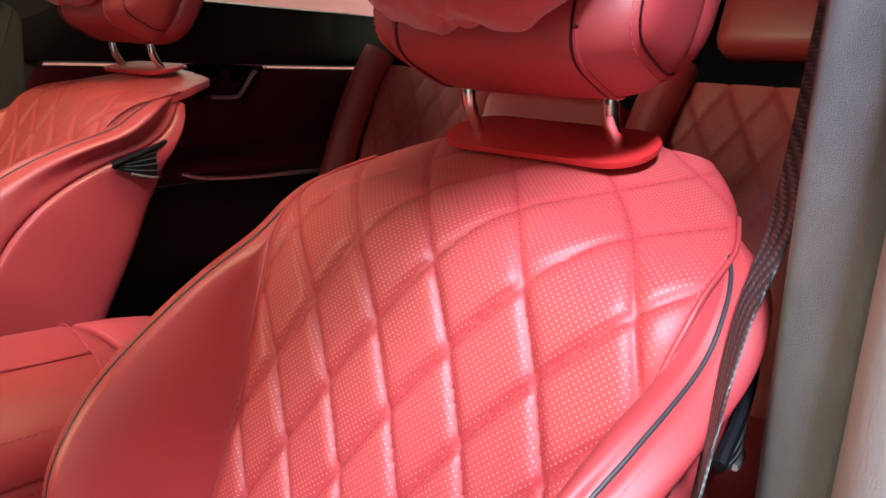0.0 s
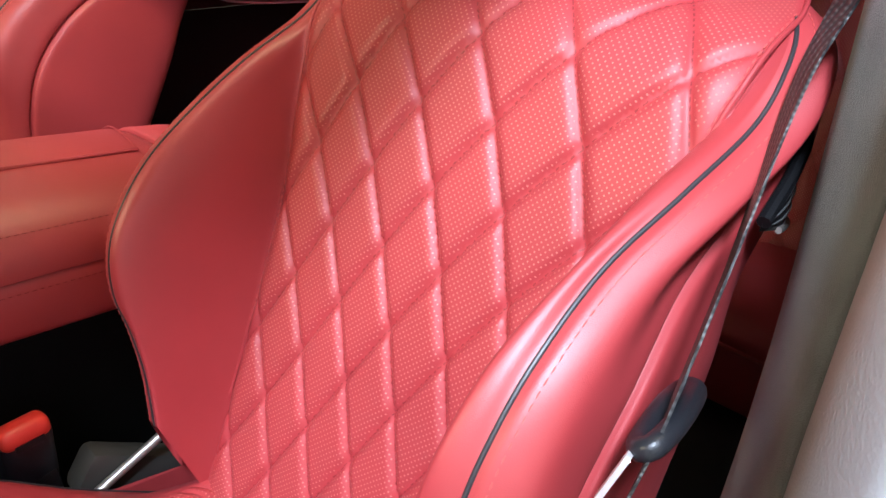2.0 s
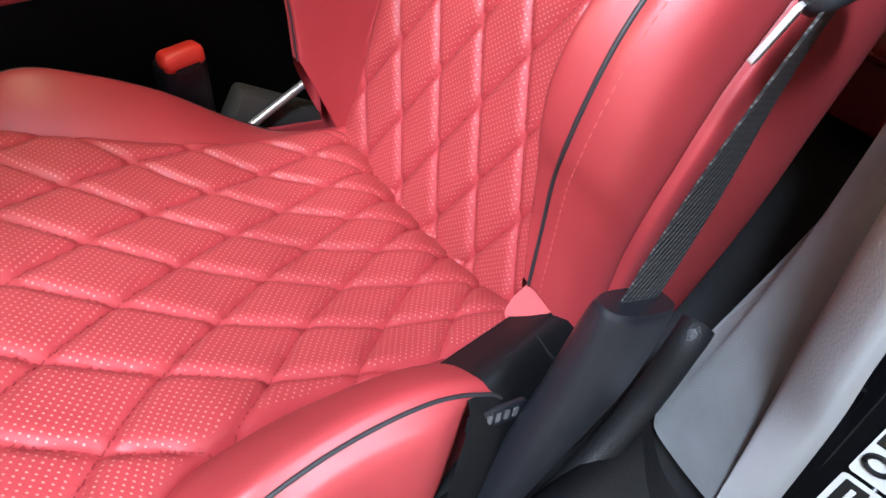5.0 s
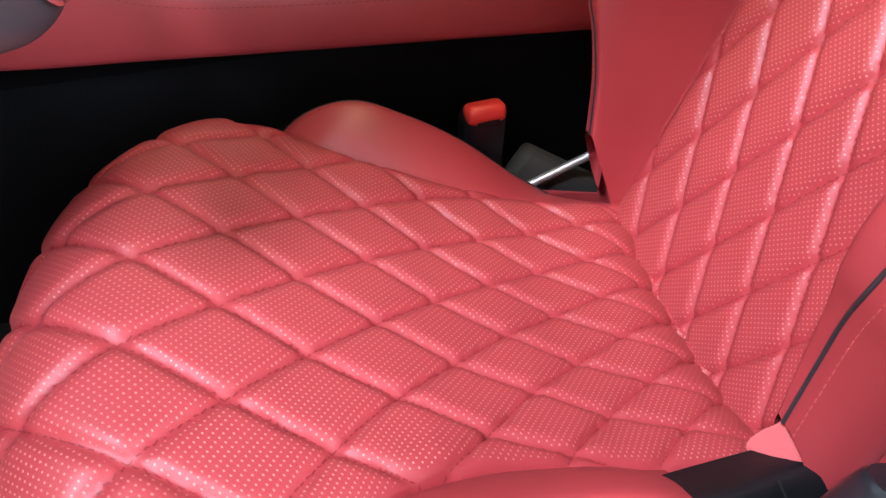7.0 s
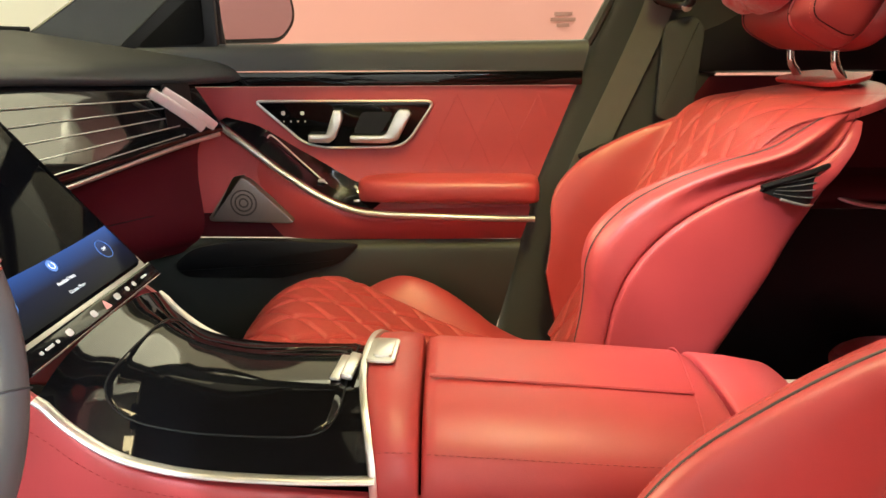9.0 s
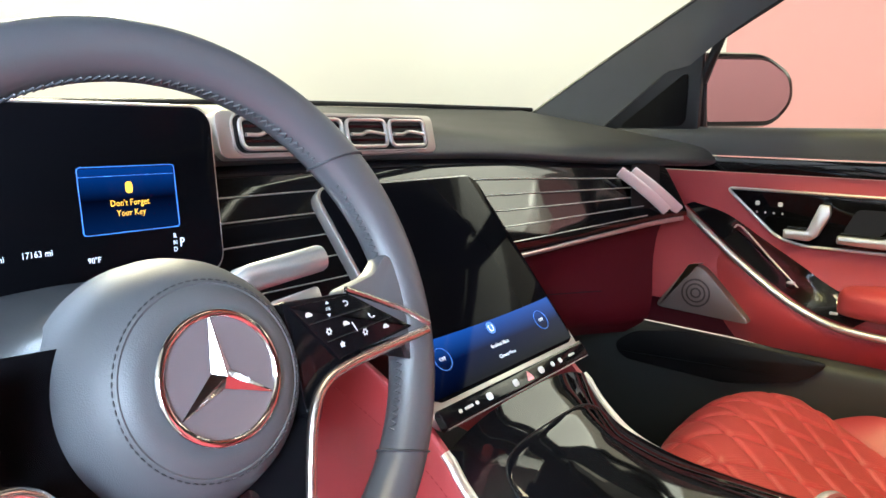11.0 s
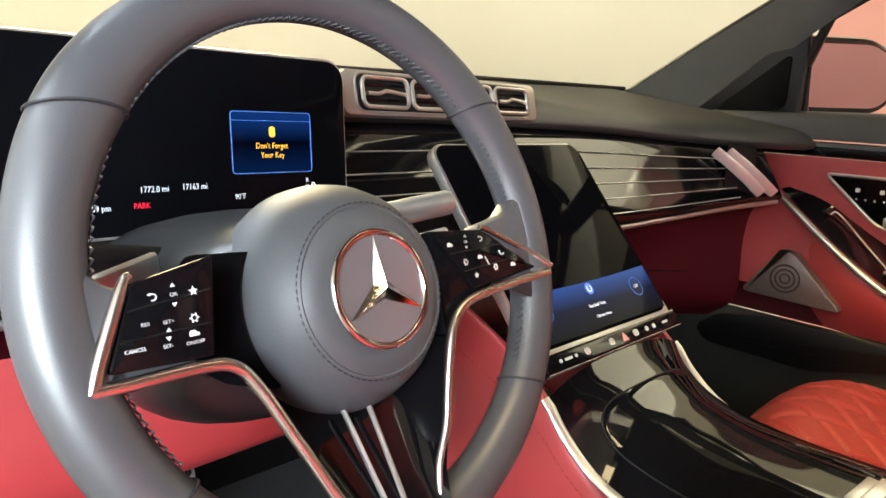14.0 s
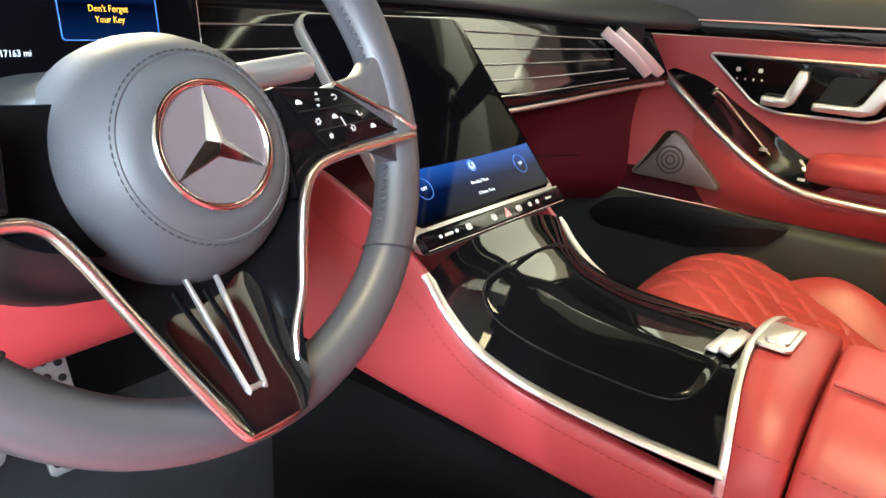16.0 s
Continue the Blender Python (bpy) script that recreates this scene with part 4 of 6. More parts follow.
def mark_shape(kind, m):
    """A small printed sign of a button."""
    sh = Shape()
    if kind == "star":
        return sh.prism([((0.0026 if k % 2 == 0 else 0.0012) * math.cos(math.pi * (k / 5 + 0.5)), (0.0026 if k % 2 == 0 else 0.0012) * math.sin(math.pi * (k / 5 + 0.5))) for k in range(10)], m, 0.0003)
    if kind in ("up", "down"):
        d = 1 if kind == "up" else -1
        return sh.prism([(-0.0014, -0.0009 * d), (0.0014, -0.0009 * d), (0, 0.0012 * d)][::d], m, 0.0003)
    if kind == "back":
        sh.tube(np.array([m @ Vector((0.0020 * math.cos(a), 0.0016 * math.sin(a), 0.0002)) for a in np.linspace(-1.9, 1.9, 12)]), 0.0004, 5)
        return sh.prism([(-0.0024, 0.0014), (-0.0006, 0.0006), (-0.0006, 0.0024)], m, 0.0003)
    if kind == "gear":
        sh.tube(np.array([m @ Vector((0.0015 * math.cos(a), 0.0015 * math.sin(a), 0.0002)) for a in np.linspace(0, 2 * math.pi, 14, endpoint=False)]), 0.0004, 5, closed=True)
        for k in range(6):
            a = math.pi * k / 3
            sh.box(m @ pose(0.0022 * math.cos(a), 0.0022 * math.sin(a), 0.0001, 0, 0, math.degrees(a)), 0.0008, 0.0008, 0.0003)
        return sh
    if kind == "car":
        sh.prism(soften([(-0.0026, -0.0012), (0.0026, -0.0012), (0.0026, 0.0004), (0.0014, 0.0006), (0.0007, 0.0018), (-0.0016, 0.0018), (-0.0026, 0.0006)], 0.0003, 2), m, 0.0003)
        return sh
    if kind == "phone":
        return sh.tube(cr([m @ Vector(p) for p in ((-0.0022, 0.0018, 0.0002), (-0.0010, -0.0006, 0.0002), (0.0010, -0.0016, 0.0002), (0.0024, -0.0006, 0.0002))], 10), (0.0008, 0.0006, 0.0004, 0.0004, 0.0004, 0.0004, 0.0004, 0.0004, 0.0006, 0.0008), 6)
    return sh.box(m @ pose(0, 0, 0.0001, 0, 0, -65), 0.0075, 0.0009, 0.0003)


for s, poly in PADS.items():
    pad = part("button_pad", Shape().prism(soften(poly[::-1], 0.003, 3), wm @ pose(0, 0, -0.004), 0.0085, 0.0015), black_satin, wheel, "black touch button pad")
    for x, y, word in MARKS[s]:
        m = wm @ pose(x, y, 0.0048)
        if word == word.lower():
            part("mark", mark_shape(word, m), print_white, pad)
        else:
            writing("mark", word, 0.0027, m, print_white, pad)
    for k in (1, 2):
        a, b = np.array(poly[0]), np.array(poly[1])
        c, d = np.array(poly[3]), np.array(poly[2])
        line = [a + (c - a) * k / 3, b + (d - b) * k / 3]
        part("pad_gap", Shape().tube(np.array([wm @ Vector((*(line[0] * (1 - f) + line[1] * f), 0.0046)) for f in np.linspace(0.04, 0.96, 8)]), 0.0005, 4), black_plastic, pad)
arm = [(-0.055, 0.030), (-0.055, -0.045), (-0.086, -0.034), (-0.105, -0.019), (-0.098, 0.0325)]
part("spoke_arm", Shape().prism(soften(arm, 0.004, 3), wm @ pose(0, 0, -0.050), 0.026, 0.004), black_satin, wheel, "black lacquer spoke arm")
arm = [(0.062, 0.0305), (0.060, -0.042), (0.0635, -0.040), (0.0765, -0.0255), (0.098, -0.0185), (0.118, -0.0165), (0.120, 0.0265)]
part("spoke_arm", Shape().prism(soften(arm, 0.003, 3), wm @ pose(0, 0, -0.030), 0.0315, 0.002), black_satin, wheel, "black lacquer spoke arm")
# aluminium clasp round pads and lower spoke
CL = [(-0.139, 0.0270), (-0.142, 0.0250), (-0.1485, 0.012), (-0.1625, -0.020), (-0.158, -0.0235), (-0.112, -0.0235), (-0.094, -0.0275), (-0.083, -0.042), (-0.066, -0.079), (-0.046, -0.122), (-0.0275, -0.1575), (-0.019, -0.1640), (0.010, -0.1640), (0.0200, -0.1570), (0.0262, -0.1455), (0.0310, -0.1215), (0.0435, -0.0975), (0.0535, -0.0665), (0.0635, -0.041), (0.0765, -0.0262), (0.101, -0.0192), (0.176, -0.0140)]
path = cr(CL, 160)
depth = np.interp(np.arange(160), (0, 50, 80, 110, 145, 159), (0.004, 0.003, 0.0120, 0.003, 0.005, 0.009))
part("spoke_clasp", Shape().tube(np.array([wm @ Vector((x, y, z)) for (x, y), z in zip(path, depth)]), np.interp(np.arange(160), (0, 8, 16), (0.0018, 0.0026, 0.0036)), 10, up=wn), clasp_metal, wheel, "satin aluminium clasp")
part("spoke_clasp", Shape().tube(np.array([wm @ Vector((x, y, 0.003 + 0.5 * max(0, x - 0.15))) for x, y in cr([(0.114, 0.0290), (0.130, 0.0215), (0.155, 0.008), (0.174, -0.010)], 24)]), 0.0022, 8, up=wn), clasp_metal, wheel, "satin aluminium clasp")
# slot in the lower spoke
sl = [(x - 0.006, y) for x, y in [(-0.0105, -0.045), (-0.010, -0.066), (-0.0062, -0.136), (-0.004, -0.1405), (0.004, -0.1405), (0.0062, -0.136), (0.010, -0.066), (0.0105, -0.045)]]
part("spoke_slot", Shape().tube(np.array([wm @ Vector((x, y, 0.0095 - 0.388 * (y + 0.168) + 0.0045)) for x, y in cr(sl, 50)]), 0.0019, 8, up=wn), satin, wheel, "chrome rimmed slot")
# column shroud, stalks, shift paddles
rings = []
for y, r, rz, zc in ((0.325, 0.080, 0.060, 0.950), (0.345, 0.100, 0.070, 0.940), (0.40, 0.110, 0.078, 0.928), (0.46, 0.100, 0.075, 0.922), (0.56, 0.070, 0.060, 0.912)):
    rings.append([(0.391 + r * math.copysign(abs(math.cos(t)) ** 0.8, math.cos(t)), y, zc + rz * math.copysign(abs(math.sin(t)) ** 0.8, math.sin(t))) for t in np.linspace(0, 2 * np.pi, 36, endpoint=False)])
part("column_shroud", Shape().loft(np.array([cr([r[i] for r in rings], 16) for i in range(36)]).transpose(1, 0, 2)), shroud_grey, wheel, "dark grey column shroud")
part("gear_stalk", Shape().tube(np.array([(0.44, 0.385, 0.992), (0.476, 0.379, 0.996), (0.480, 0.378, 0.9965), (0.492, 0.377, 0.998), (0.550, 0.368, 1.006), (0.5525, 0.3677, 1.0063)]), (0.007, 0.0075, 0.0098, 0.0108, 0.0108, 0.0098), 24), satin, wheel, "silver selector stalk")
part("shift_paddle", Shape().box(pose(0.512, 0.350, 0.981, -20, -6, 0), 0.046, 0.006, 0.012, 0.003), satin, wheel, "silver shift paddle")
part("shift_paddle", Shape().box(pose(0.267, 0.344, 0.9855, 15, -14, 6), 0.046, 0.006, 0.0135, 0.0025), satin, wheel, "silver shift paddle")
part("turn_stalk", Shape().tube(cr([(0.34, 0.39, 0.975), (0.28, 0.39, 0.985), (0.235, 0.385, 0.990)], 12), 0.009, 14), black_plastic, wheel, "black turn signal stalk")

# ---- driver display ----
def key_blue():
    mat = menu_blue()
    ramp = next(x for x in mat.node_tree.nodes if x.type == "VALTORGB")
    e = ramp.color_ramp.elements
    e[0].color, e[1].color, e[2].color = (0.004, 0.022, 0.10, 1), (0.001, 0.003, 0.014, 1), (0.012, 0.07, 0.34, 1)
    return mat


dm = frame_of((0.395, 0.545, 0.966), (1, 0, 0), (0, 0.10, 1))
clu = thing("driver_display", 0.395, 0.56, 0.95, "wide dark driver display with amber key warning", "screen")
part("housing", Shape().prism([(x, y + 0.080) for x, y in rrect(0.376, 0.166, 0.022, 8)], dm @ pose(0, 0, -0.020), 0.019, 0.003), satin, clu, "thin silver frame")
dp = part("panel", Shape().prism([(x, y + 0.080) for x, y in rrect(0.370, 0.160, 0.020, 8)], dm @ pose(0, 0, -0.0015), 0.0020, 0.0006), screen_glass, clu, "glossy black glass")
part("display_foot", Shape().box(pose(0.395, 0.60, 0.93), 0.20, 0.08, 0.05, 0.01), black_plastic, clu, "black display foot")
box = np.array([(x + 0.0972, y + 0.0777) for x, y in rrect(0.088, 0.058, 0.003, 3)])
part("warning_glow", Shape().grid(np.array([[dm @ Vector((x, y, 0.0008)) for x in np.linspace(0.0545, 0.140, 8)] for y in (0.0500, 0.0565, 0.080, 0.099, 0.1055)])), key_blue(), dp, "lit blue warning field")
part("warning_frame", Shape().tube(np.array([dm @ Vector((x, y, 0.001)) for x, y in box]), 0.0005, 5, closed=True, up=(0, -1, 0)), ui_blue, dp)
part("warning_frame", Shape().tube(np.array([dm @ Vector((x, 0.0985, 0.001)) for x in (0.054, 0.097, 0.140)]), 0.0003, 4), ui_blue, dp)
part("key_mark", Shape().prism(rrect(0.0065, 0.0105, 0.003), dm @ pose(0.0965, 0.0880, 0.001), 0.0004), ui_amber, dp)
for body, x, y, size, mat in (("Don't Forget", 0.0962, 0.0745, 0.0080, ui_amber), ("Your Key", 0.0965, 0.0655, 0.0080, ui_amber), ("1772.0 mi", -0.0215, 0.0378, 0.0075, ui_white), ("17163 mi", 0.0150, 0.0385, 0.0075, ui_white), ("PARK", -0.0330, 0.0243, 0.0070, ui_red), ("12:09 pm", -0.0700, 0.0238, 0.0070, ui_white), ("90\u00b0F", 0.0594, 0.0272, 0.0070, ui_white), ("R", 0.1352, 0.0400, 0.0062, ui_white), ("N", 0.1350, 0.0336, 0.0062, ui_white), ("D", 0.1347, 0.0272, 0.0062, ui_white), ("P", 0.1420, 0.0330, 0.0120, ui_white)):
    writing("display_word", body, size, dm @ pose(x, y, 0.001), mat, dp, 0.85)

# ---- dashboard ----
dash = thing("dashboard", CX, 0.80, 0.60, "dashboard with grey leather top, black lacquer face and red lower part", "dashboard")
DX = (0.06, 0.25, 0.45, 0.62, 0.82, 1.00, 1.12, 1.22, 1.32, 1.40, 1.46, 1.51, 1.578)
DY = (0.600, 0.615, 0.620, 0.620, 0.620, 0.612, 0.600, 0.580, 0.545, 0.505, 0.468, 0.430, 0.372)
DT = (1.046, 1.050, 1.052, 1.052, 1.052, 1.050, 1.048, 1.044, 1.038, 1.034, 1.031, 1.030, 1.030)
DB = (0.895, 0.892, 0.890, 0.890, 0.890, 0.890, 0.893, 0.898, 0.910, 0.924, 0.936, 0.945, 0.958)
rows = [[], [], [], [], []]
for x, y, t, b in zip(DX[:-1], DY, DT, DB):
    for r, (dy, z) in zip(rows, ((0.046, t + 0.012), (0.028, t + 0.004), (0.012, t - 0.25 * (t - b)), (-0.020, b + 0.10 * (t - b)), (-0.014, b))):
        r.append((x, y + dy, z))
face = part("lacquer_face", Shape().grid(net(rows, 90, 16)), material("dash_lacquer", (0.004, 0.004, 0.005), 0.05, stain=0.02, spec=0.75), dash, "black lacquer trim with thin metal lines", angle=180)
for f in (0.16, 0.33, 0.50, 0.67, 0.84):
    line = []
    for x in np.linspace(0.62, 1.44, 60):
        y, t, b = (np.interp(x, DX, k) for k in (DY, DT, DB))
        line.append((x, y + 0.026 - 0.052 * f - 0.003, t - f * (t - b)))
    part("inlay_line", Shape().tube(np.array(line), 0.0011, 5), satin, face, "thin metal inlay line")
part("face_edge", Shape().tube(np.array([(x, np.interp(x, DX, DY) - 0.012, np.interp(x, DX, DB) - 0.004) for x in np.linspace(0.06, 1.51, 70)]), 0.0055, 10), satin, dash, "dark satin lower edge")
rows = [[], [], [], [], [], []]
for x, y, t in zip(DX, DY, DT):
    hi = float(np.interp(x, (0.06, 0.95, 1.05, 1.15, 1.3, 1.51), (1.108, 1.112, 1.104, 1.094, 1.082, 1.076)))
    for r, (dy, z) in zip(rows, ((0.035, t + 0.008), (0.018, t + 0.013), (0.015, t + 0.024), (0.05, hi), (0.16, hi + 0.020), (float(np.interp(x, (0.0, 1.0, 1.35, 1.58), (1.0, 1.03, 0.99, 0.84))) - y, float(np.interp(x, (0.0, 0.5, 1.0, 1.6), (1.112, 1.128, 1.142, 1.146)))))):
        r.append((x, y + dy, z))
part("dash_top", Shape().grid(net(rows, 80, 30)), grey_leather, dash, "dark grey leather pad", angle=180)
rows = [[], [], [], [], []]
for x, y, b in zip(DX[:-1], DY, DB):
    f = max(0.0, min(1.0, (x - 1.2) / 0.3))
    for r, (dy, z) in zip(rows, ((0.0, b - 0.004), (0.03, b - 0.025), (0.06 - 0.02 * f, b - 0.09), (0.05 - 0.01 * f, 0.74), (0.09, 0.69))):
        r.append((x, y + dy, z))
# shade under the dash is put into this cover's colour
part("lower_cover", Shape().grid(net(rows, 70, 24)), shade_and_seam_red, dash, "red lower cover, coloured dark for shade", angle=180)
part("knee_cover", Shape().grid(net([[(0.06, 0.50, 0.90), (0.2, 0.49, 0.90), (0.4, 0.50, 0.885), (0.6, 0.52, 0.87), (0.69, 0.54, 0.87)], [(0.06, 0.47, 0.84), (0.2, 0.46, 0.83), (0.4, 0.47, 0.82), (0.6, 0.49, 0.81), (0.69, 0.51, 0.81)], [(0.06, 0.49, 0.78), (0.2, 0.485, 0.77), (0.4, 0.49, 0.765), (0.6, 0.51, 0.76), (0.69, 0.53, 0.76)], [(0.06, 0.58, 0.75), (0.2, 0.58, 0.74), (0.4, 0.58, 0.735), (0.6, 0.58, 0.73), (0.69, 0.58, 0.73)]], 40, 20)), red_leather, dash, "red leather knee cover", angle=180)
part("glovebox_line", Shape().tube(np.array([(x, np.interp(x, DX, DY) + 0.052 - 0.015 * max(0, (x - 1.2) / 0.3), 0.80 - 0.02 * (x - 1.0)) for x in np.linspace(1.0, 1.42, 30)]), 0.0012, 5), black_plastic, dash)
part("firewall", Shape().box(pose(CX, 0.98, 0.70), 1.56, 0.04, 0.84), black_cloth, dash, "black carpeted bulkhead", smooth=False)
# middle air vents
vm = frame_of((0.82, 0.630, 1.0975), (1, 0, 0), (0, 0.25, 1))
vent = part("vent_panel", Shape().prism(rrect(0.376, 0.056, 0.012, 6), vm @ pose(0, 0, -0.02), 0.022, 0.003), vent_silver, dash, "silver panel with four air vents")
part("vent_recess", Shape().prism(rrect(0.334, 0.045, 0.011, 6), vm @ pose(0, 0, 0.0012), 0.0014), black_plastic, vent, "black recess behind the vents")
part("recess_rim", Shape().tube(np.array([vm @ Vector((a, b, 0.0025)) for a, b in rrect(0.336, 0.047, 0.012, 6)]), 0.0016, 8, closed=True, up=vm.col[2].xyz), vent_silver, vent)
for k in range(4):
    x = -0.123 + 0.082 * k
    part("vent_frame", Shape().tube(np.array([vm @ Vector((x + a, b, 0.006)) for a, b in rrect(0.074, 0.036, 0.009, 5)]), 0.0028, 8, closed=True, up=vm.col[2].xyz), satin, vent)
    part("vent_mouth", Shape().prism(rrect(0.072, 0.034, 0.008, 5), vm @ pose(x, 0, 0.0026), 0.0008), black_plastic, vent, "black vent opening")
    for dy in (-0.009, 0.009):
        part("vent_slat", Shape().box(vm @ pose(x, dy, 0.0055, 25), 0.064, 0.0030, 0.0015), black_gloss, vent)
    bar = cr([(x - 0.031, -0.002), (x - 0.012, -0.002), (x - 0.002, 0.0015), (x + 0.012, 0.0005), (x + 0.031, -0.002)], 18)
    part("vent_tab", Shape().tube(np.array([vm @ Vector((a, b, 0.0075)) for a, b in bar]), 0.0026, 8, up=vm.col[2].xyz), satin, vent, "silver vent slider")
bright_fin = material("bright_silver", (0.88, 0.87, 0.86), 0.3, metal=0.55, stain=0.03)
# outer air vent at the door's end
ov = thing("side_air_vent", 1.46, 0.48, 0.90, "silver-finned outer air vent beside the door", "air vent")
p0, p1 = np.array((1.405, 0.492, 1.031)), np.array((1.484, 0.428, 0.956))
for k, off in enumerate((-0.012, 0.012)):
    sh = Shape()
    a, b = p0 + np.array((off, off * -0.6, 0)), p1 + np.array((off, off * -0.6, 0))
    sh.tube(np.array([a, a + (b - a) * 0.33 + (0, -0.004, 0), a + (b - a) * 0.66 + (0, -0.004, 0), b]), 0.0100, 12, flat=0.32, up=(0.9, 0.4, 0))
    part("fin", sh, bright_fin, ov, "polished silver fin")
part("mouth", Shape().prism(soften([(-0.03, -0.05), (0.03, -0.05), (0.03, 0.05), (-0.03, 0.05)], 0.008), frame_of((p0 + p1) / 2 + np.array((0.004, 0.012, 0)), (0.8, -0.55, 0), (-0.45, 0.4, 0.8)), 0.004), black_plastic, ov, "black vent mouth")

# ---- passenger door ----
door = thing("passenger_door", 1.62, 0.05, 0.32, "closed passenger door trimmed in red leather", "door")


def rear_edge(z):
    return float(np.interp(z, (0.40, 0.70, 0.80, 1.03, 1.12), (-0.14, -0.205, -0.228, -0.315, -0.335)))


DOOR_Z = (1.028, 1.00, 0.93, 0.86, 0.80, 0.76)
rows = []
for z in DOOR_Z:
    r0 = rear_edge(z)
    rows.append([(np.interp(z, (0.76, 0.86, 1.03), (1.575, 1.588, 1.585)) + (0.0 if f < 0.9 else 0.0), 0.52 + (r0 - 0.52) * f, z) for f in (0, 0.15, 0.35, 0.6, 0.85, 1)])
part("upper_panel", Shape().grid(net(rows, 40, 30)), red_leather, door, "red leather door panel", angle=180)
for k in range(5):  # faint diamond seams
    for d in (-1, 1):
        y0 = -0.30 + 0.085 * k
        pts = [(float(np.interp(1.01 - 0.115 * f, (0.76, 0.86, 1.03), (1.575, 1.588, 1.585))) - 0.0002, y0 + d * 0.055 * f - 0.02, 1.01 - 0.115 * f) for f in np.linspace(0, 1.4, 12)]
        pts = [(x, y, z) for x, y, z in pts if rear_edge(z) + 0.006 < y < 0.02]
        if len(pts) > 3:
            part("panel_seam", Shape().tube(np.array(pts), 0.0005, 4), red_leather, door)
rows = []
for z, x in ((0.775, 1.560), (0.755, 1.548), (0.73, 1.553), (0.70, 1.572)):
    rows.append([(x + (0.055, 0.026, 0.004, 0.0, 0.0)[k], y if k < 4 else rear_edge(z), z + float(np.interp(y, (0.15, 0.40), (0.0, 0.14))) * (z - 0.70) / 0.075) for k, y in enumerate((0.40, 0.34, 0.25, 0.12, -0.2))])
part("lower_panel", Shape().grid(net(rows, 40, 16)), red_leather, door, "red leather lower panel", angle=180)
# same red leather, its shade given by the darker colour
part("speaker_field", Shape().grid(net([[(1.60, 0.66, 0.95), (1.597, 0.50, 0.945), (1.594, 0.36, 0.93)], [(1.60, 0.66, 0.82), (1.597, 0.48, 0.84), (1.590, 0.25, 0.83)], [(1.60, 0.66, 0.70), (1.596, 0.45, 0.70), (1.585, 0.14, 0.70)]], 24, 20)), shade_and_seam_red, door, "red front panel, coloured dark for shade", angle=180)
rows = [[(1.625, 0.60, 1.112), (1.625, 0.1, 1.115), (1.625, -0.335, 1.118)], [(1.598, 0.60, 1.112), (1.598, 0.1, 1.115), (1.598, -0.335, 1.118)], [(1.583, 0.60, 1.098), (1.583, 0.1, 1.10), (1.583, -0.335, 1.10)], [(1.582, 0.60, 1.060), (1.582, 0.1, 1.060), (1.582, -0.325, 1.057)]]
belt = part("belt_rail", Shape().grid(net(rows, 30, 16)), grey_leather, door, "dark grey leather rail", angle=180)
part("stitching", stitches(np.array([(1.5815, y, 1.066) for y in np.linspace(0.50, -0.32, 120)]), 0.004, 0.003, 0.0005), piping_grey, belt, "dark grey stitching")
part("lacquer_strip", Shape().box(pose(1.583, 0.10, 1.0435), 0.010, 0.85, 0.029, 0.003), black_gloss, door, "black lacquer strip")
bez = [(-0.360, 0.999), (-0.262, 0.912), (-0.217, 0.901), (-0.047, 0.902), (0.019, 0.998)]
bm_ = frame_of((1.583, 0, 0), (0, -1, 0), (0, 0, 1))
lever_m = bm_ @ pose(-0.016, 0, 0)
bzl = part("handle_bezel", Shape().prism(soften(bez, (0.014, 0.020, 0.016, 0.034, 0.020), 6), bm_ @ pose(0, 0, -0.004), 0.009, 0.002), black_gloss, door, "black lacquer handle bezel")
part("bezel_rim", Shape().tube(np.array([bm_ @ Vector((x, y, 0.005)) for x, y in soften(bez, (0.014, 0.020, 0.016, 0.034, 0.020), 6)]), 0.0030, 8, closed=True, up=(1, 0, 0)), satin, bzl, "silver rim")
for outline in ([(-0.234, 0.914), (-0.190, 0.912), (-0.176, 0.922), (-0.159, 0.962), (-0.161, 0.980), (-0.178, 0.981), (-0.183, 0.966), (-0.196, 0.930), (-0.234, 0.931)],
                [(-0.146, 0.913), (-0.068, 0.911), (-0.044, 0.918), (-0.014, 0.972), (-0.020, 0.981), (-0.041, 0.981), (-0.048, 0.972), (-0.068, 0.932), (-0.078, 0.927), (-0.146, 0.928)]):
    part("door_handle", Shape().prism(soften(outline, 0.004, 4), lever_m @ pose(0, 0, 0.007), 0.011, 0.0035), satin, bzl, "satin silver lever")
part("handle_recess", Shape().prism(soften([(-0.140, 0.931), (-0.080, 0.931), (-0.052, 0.976), (-0.120, 0.976)], 0.010, 5), lever_m @ pose(0, 0, 0.0048), 0.0008), black_plastic, bzl, "dark hand recess")
for x in (-0.301, -0.261):
    part("seat_mark", Shape().prism(rrect(0.008, 0.008, 0.002), bm_ @ pose(x, 0.974, 0.005), 0.0005), print_white, bzl)
for x in (-0.301, -0.286, -0.271, -0.256):
    part("seat_mark", Shape().prism(rrect(0.003, 0.004, 0.001), bm_ @ pose(x, 0.957, 0.005), 0.0005), print_white, bzl)
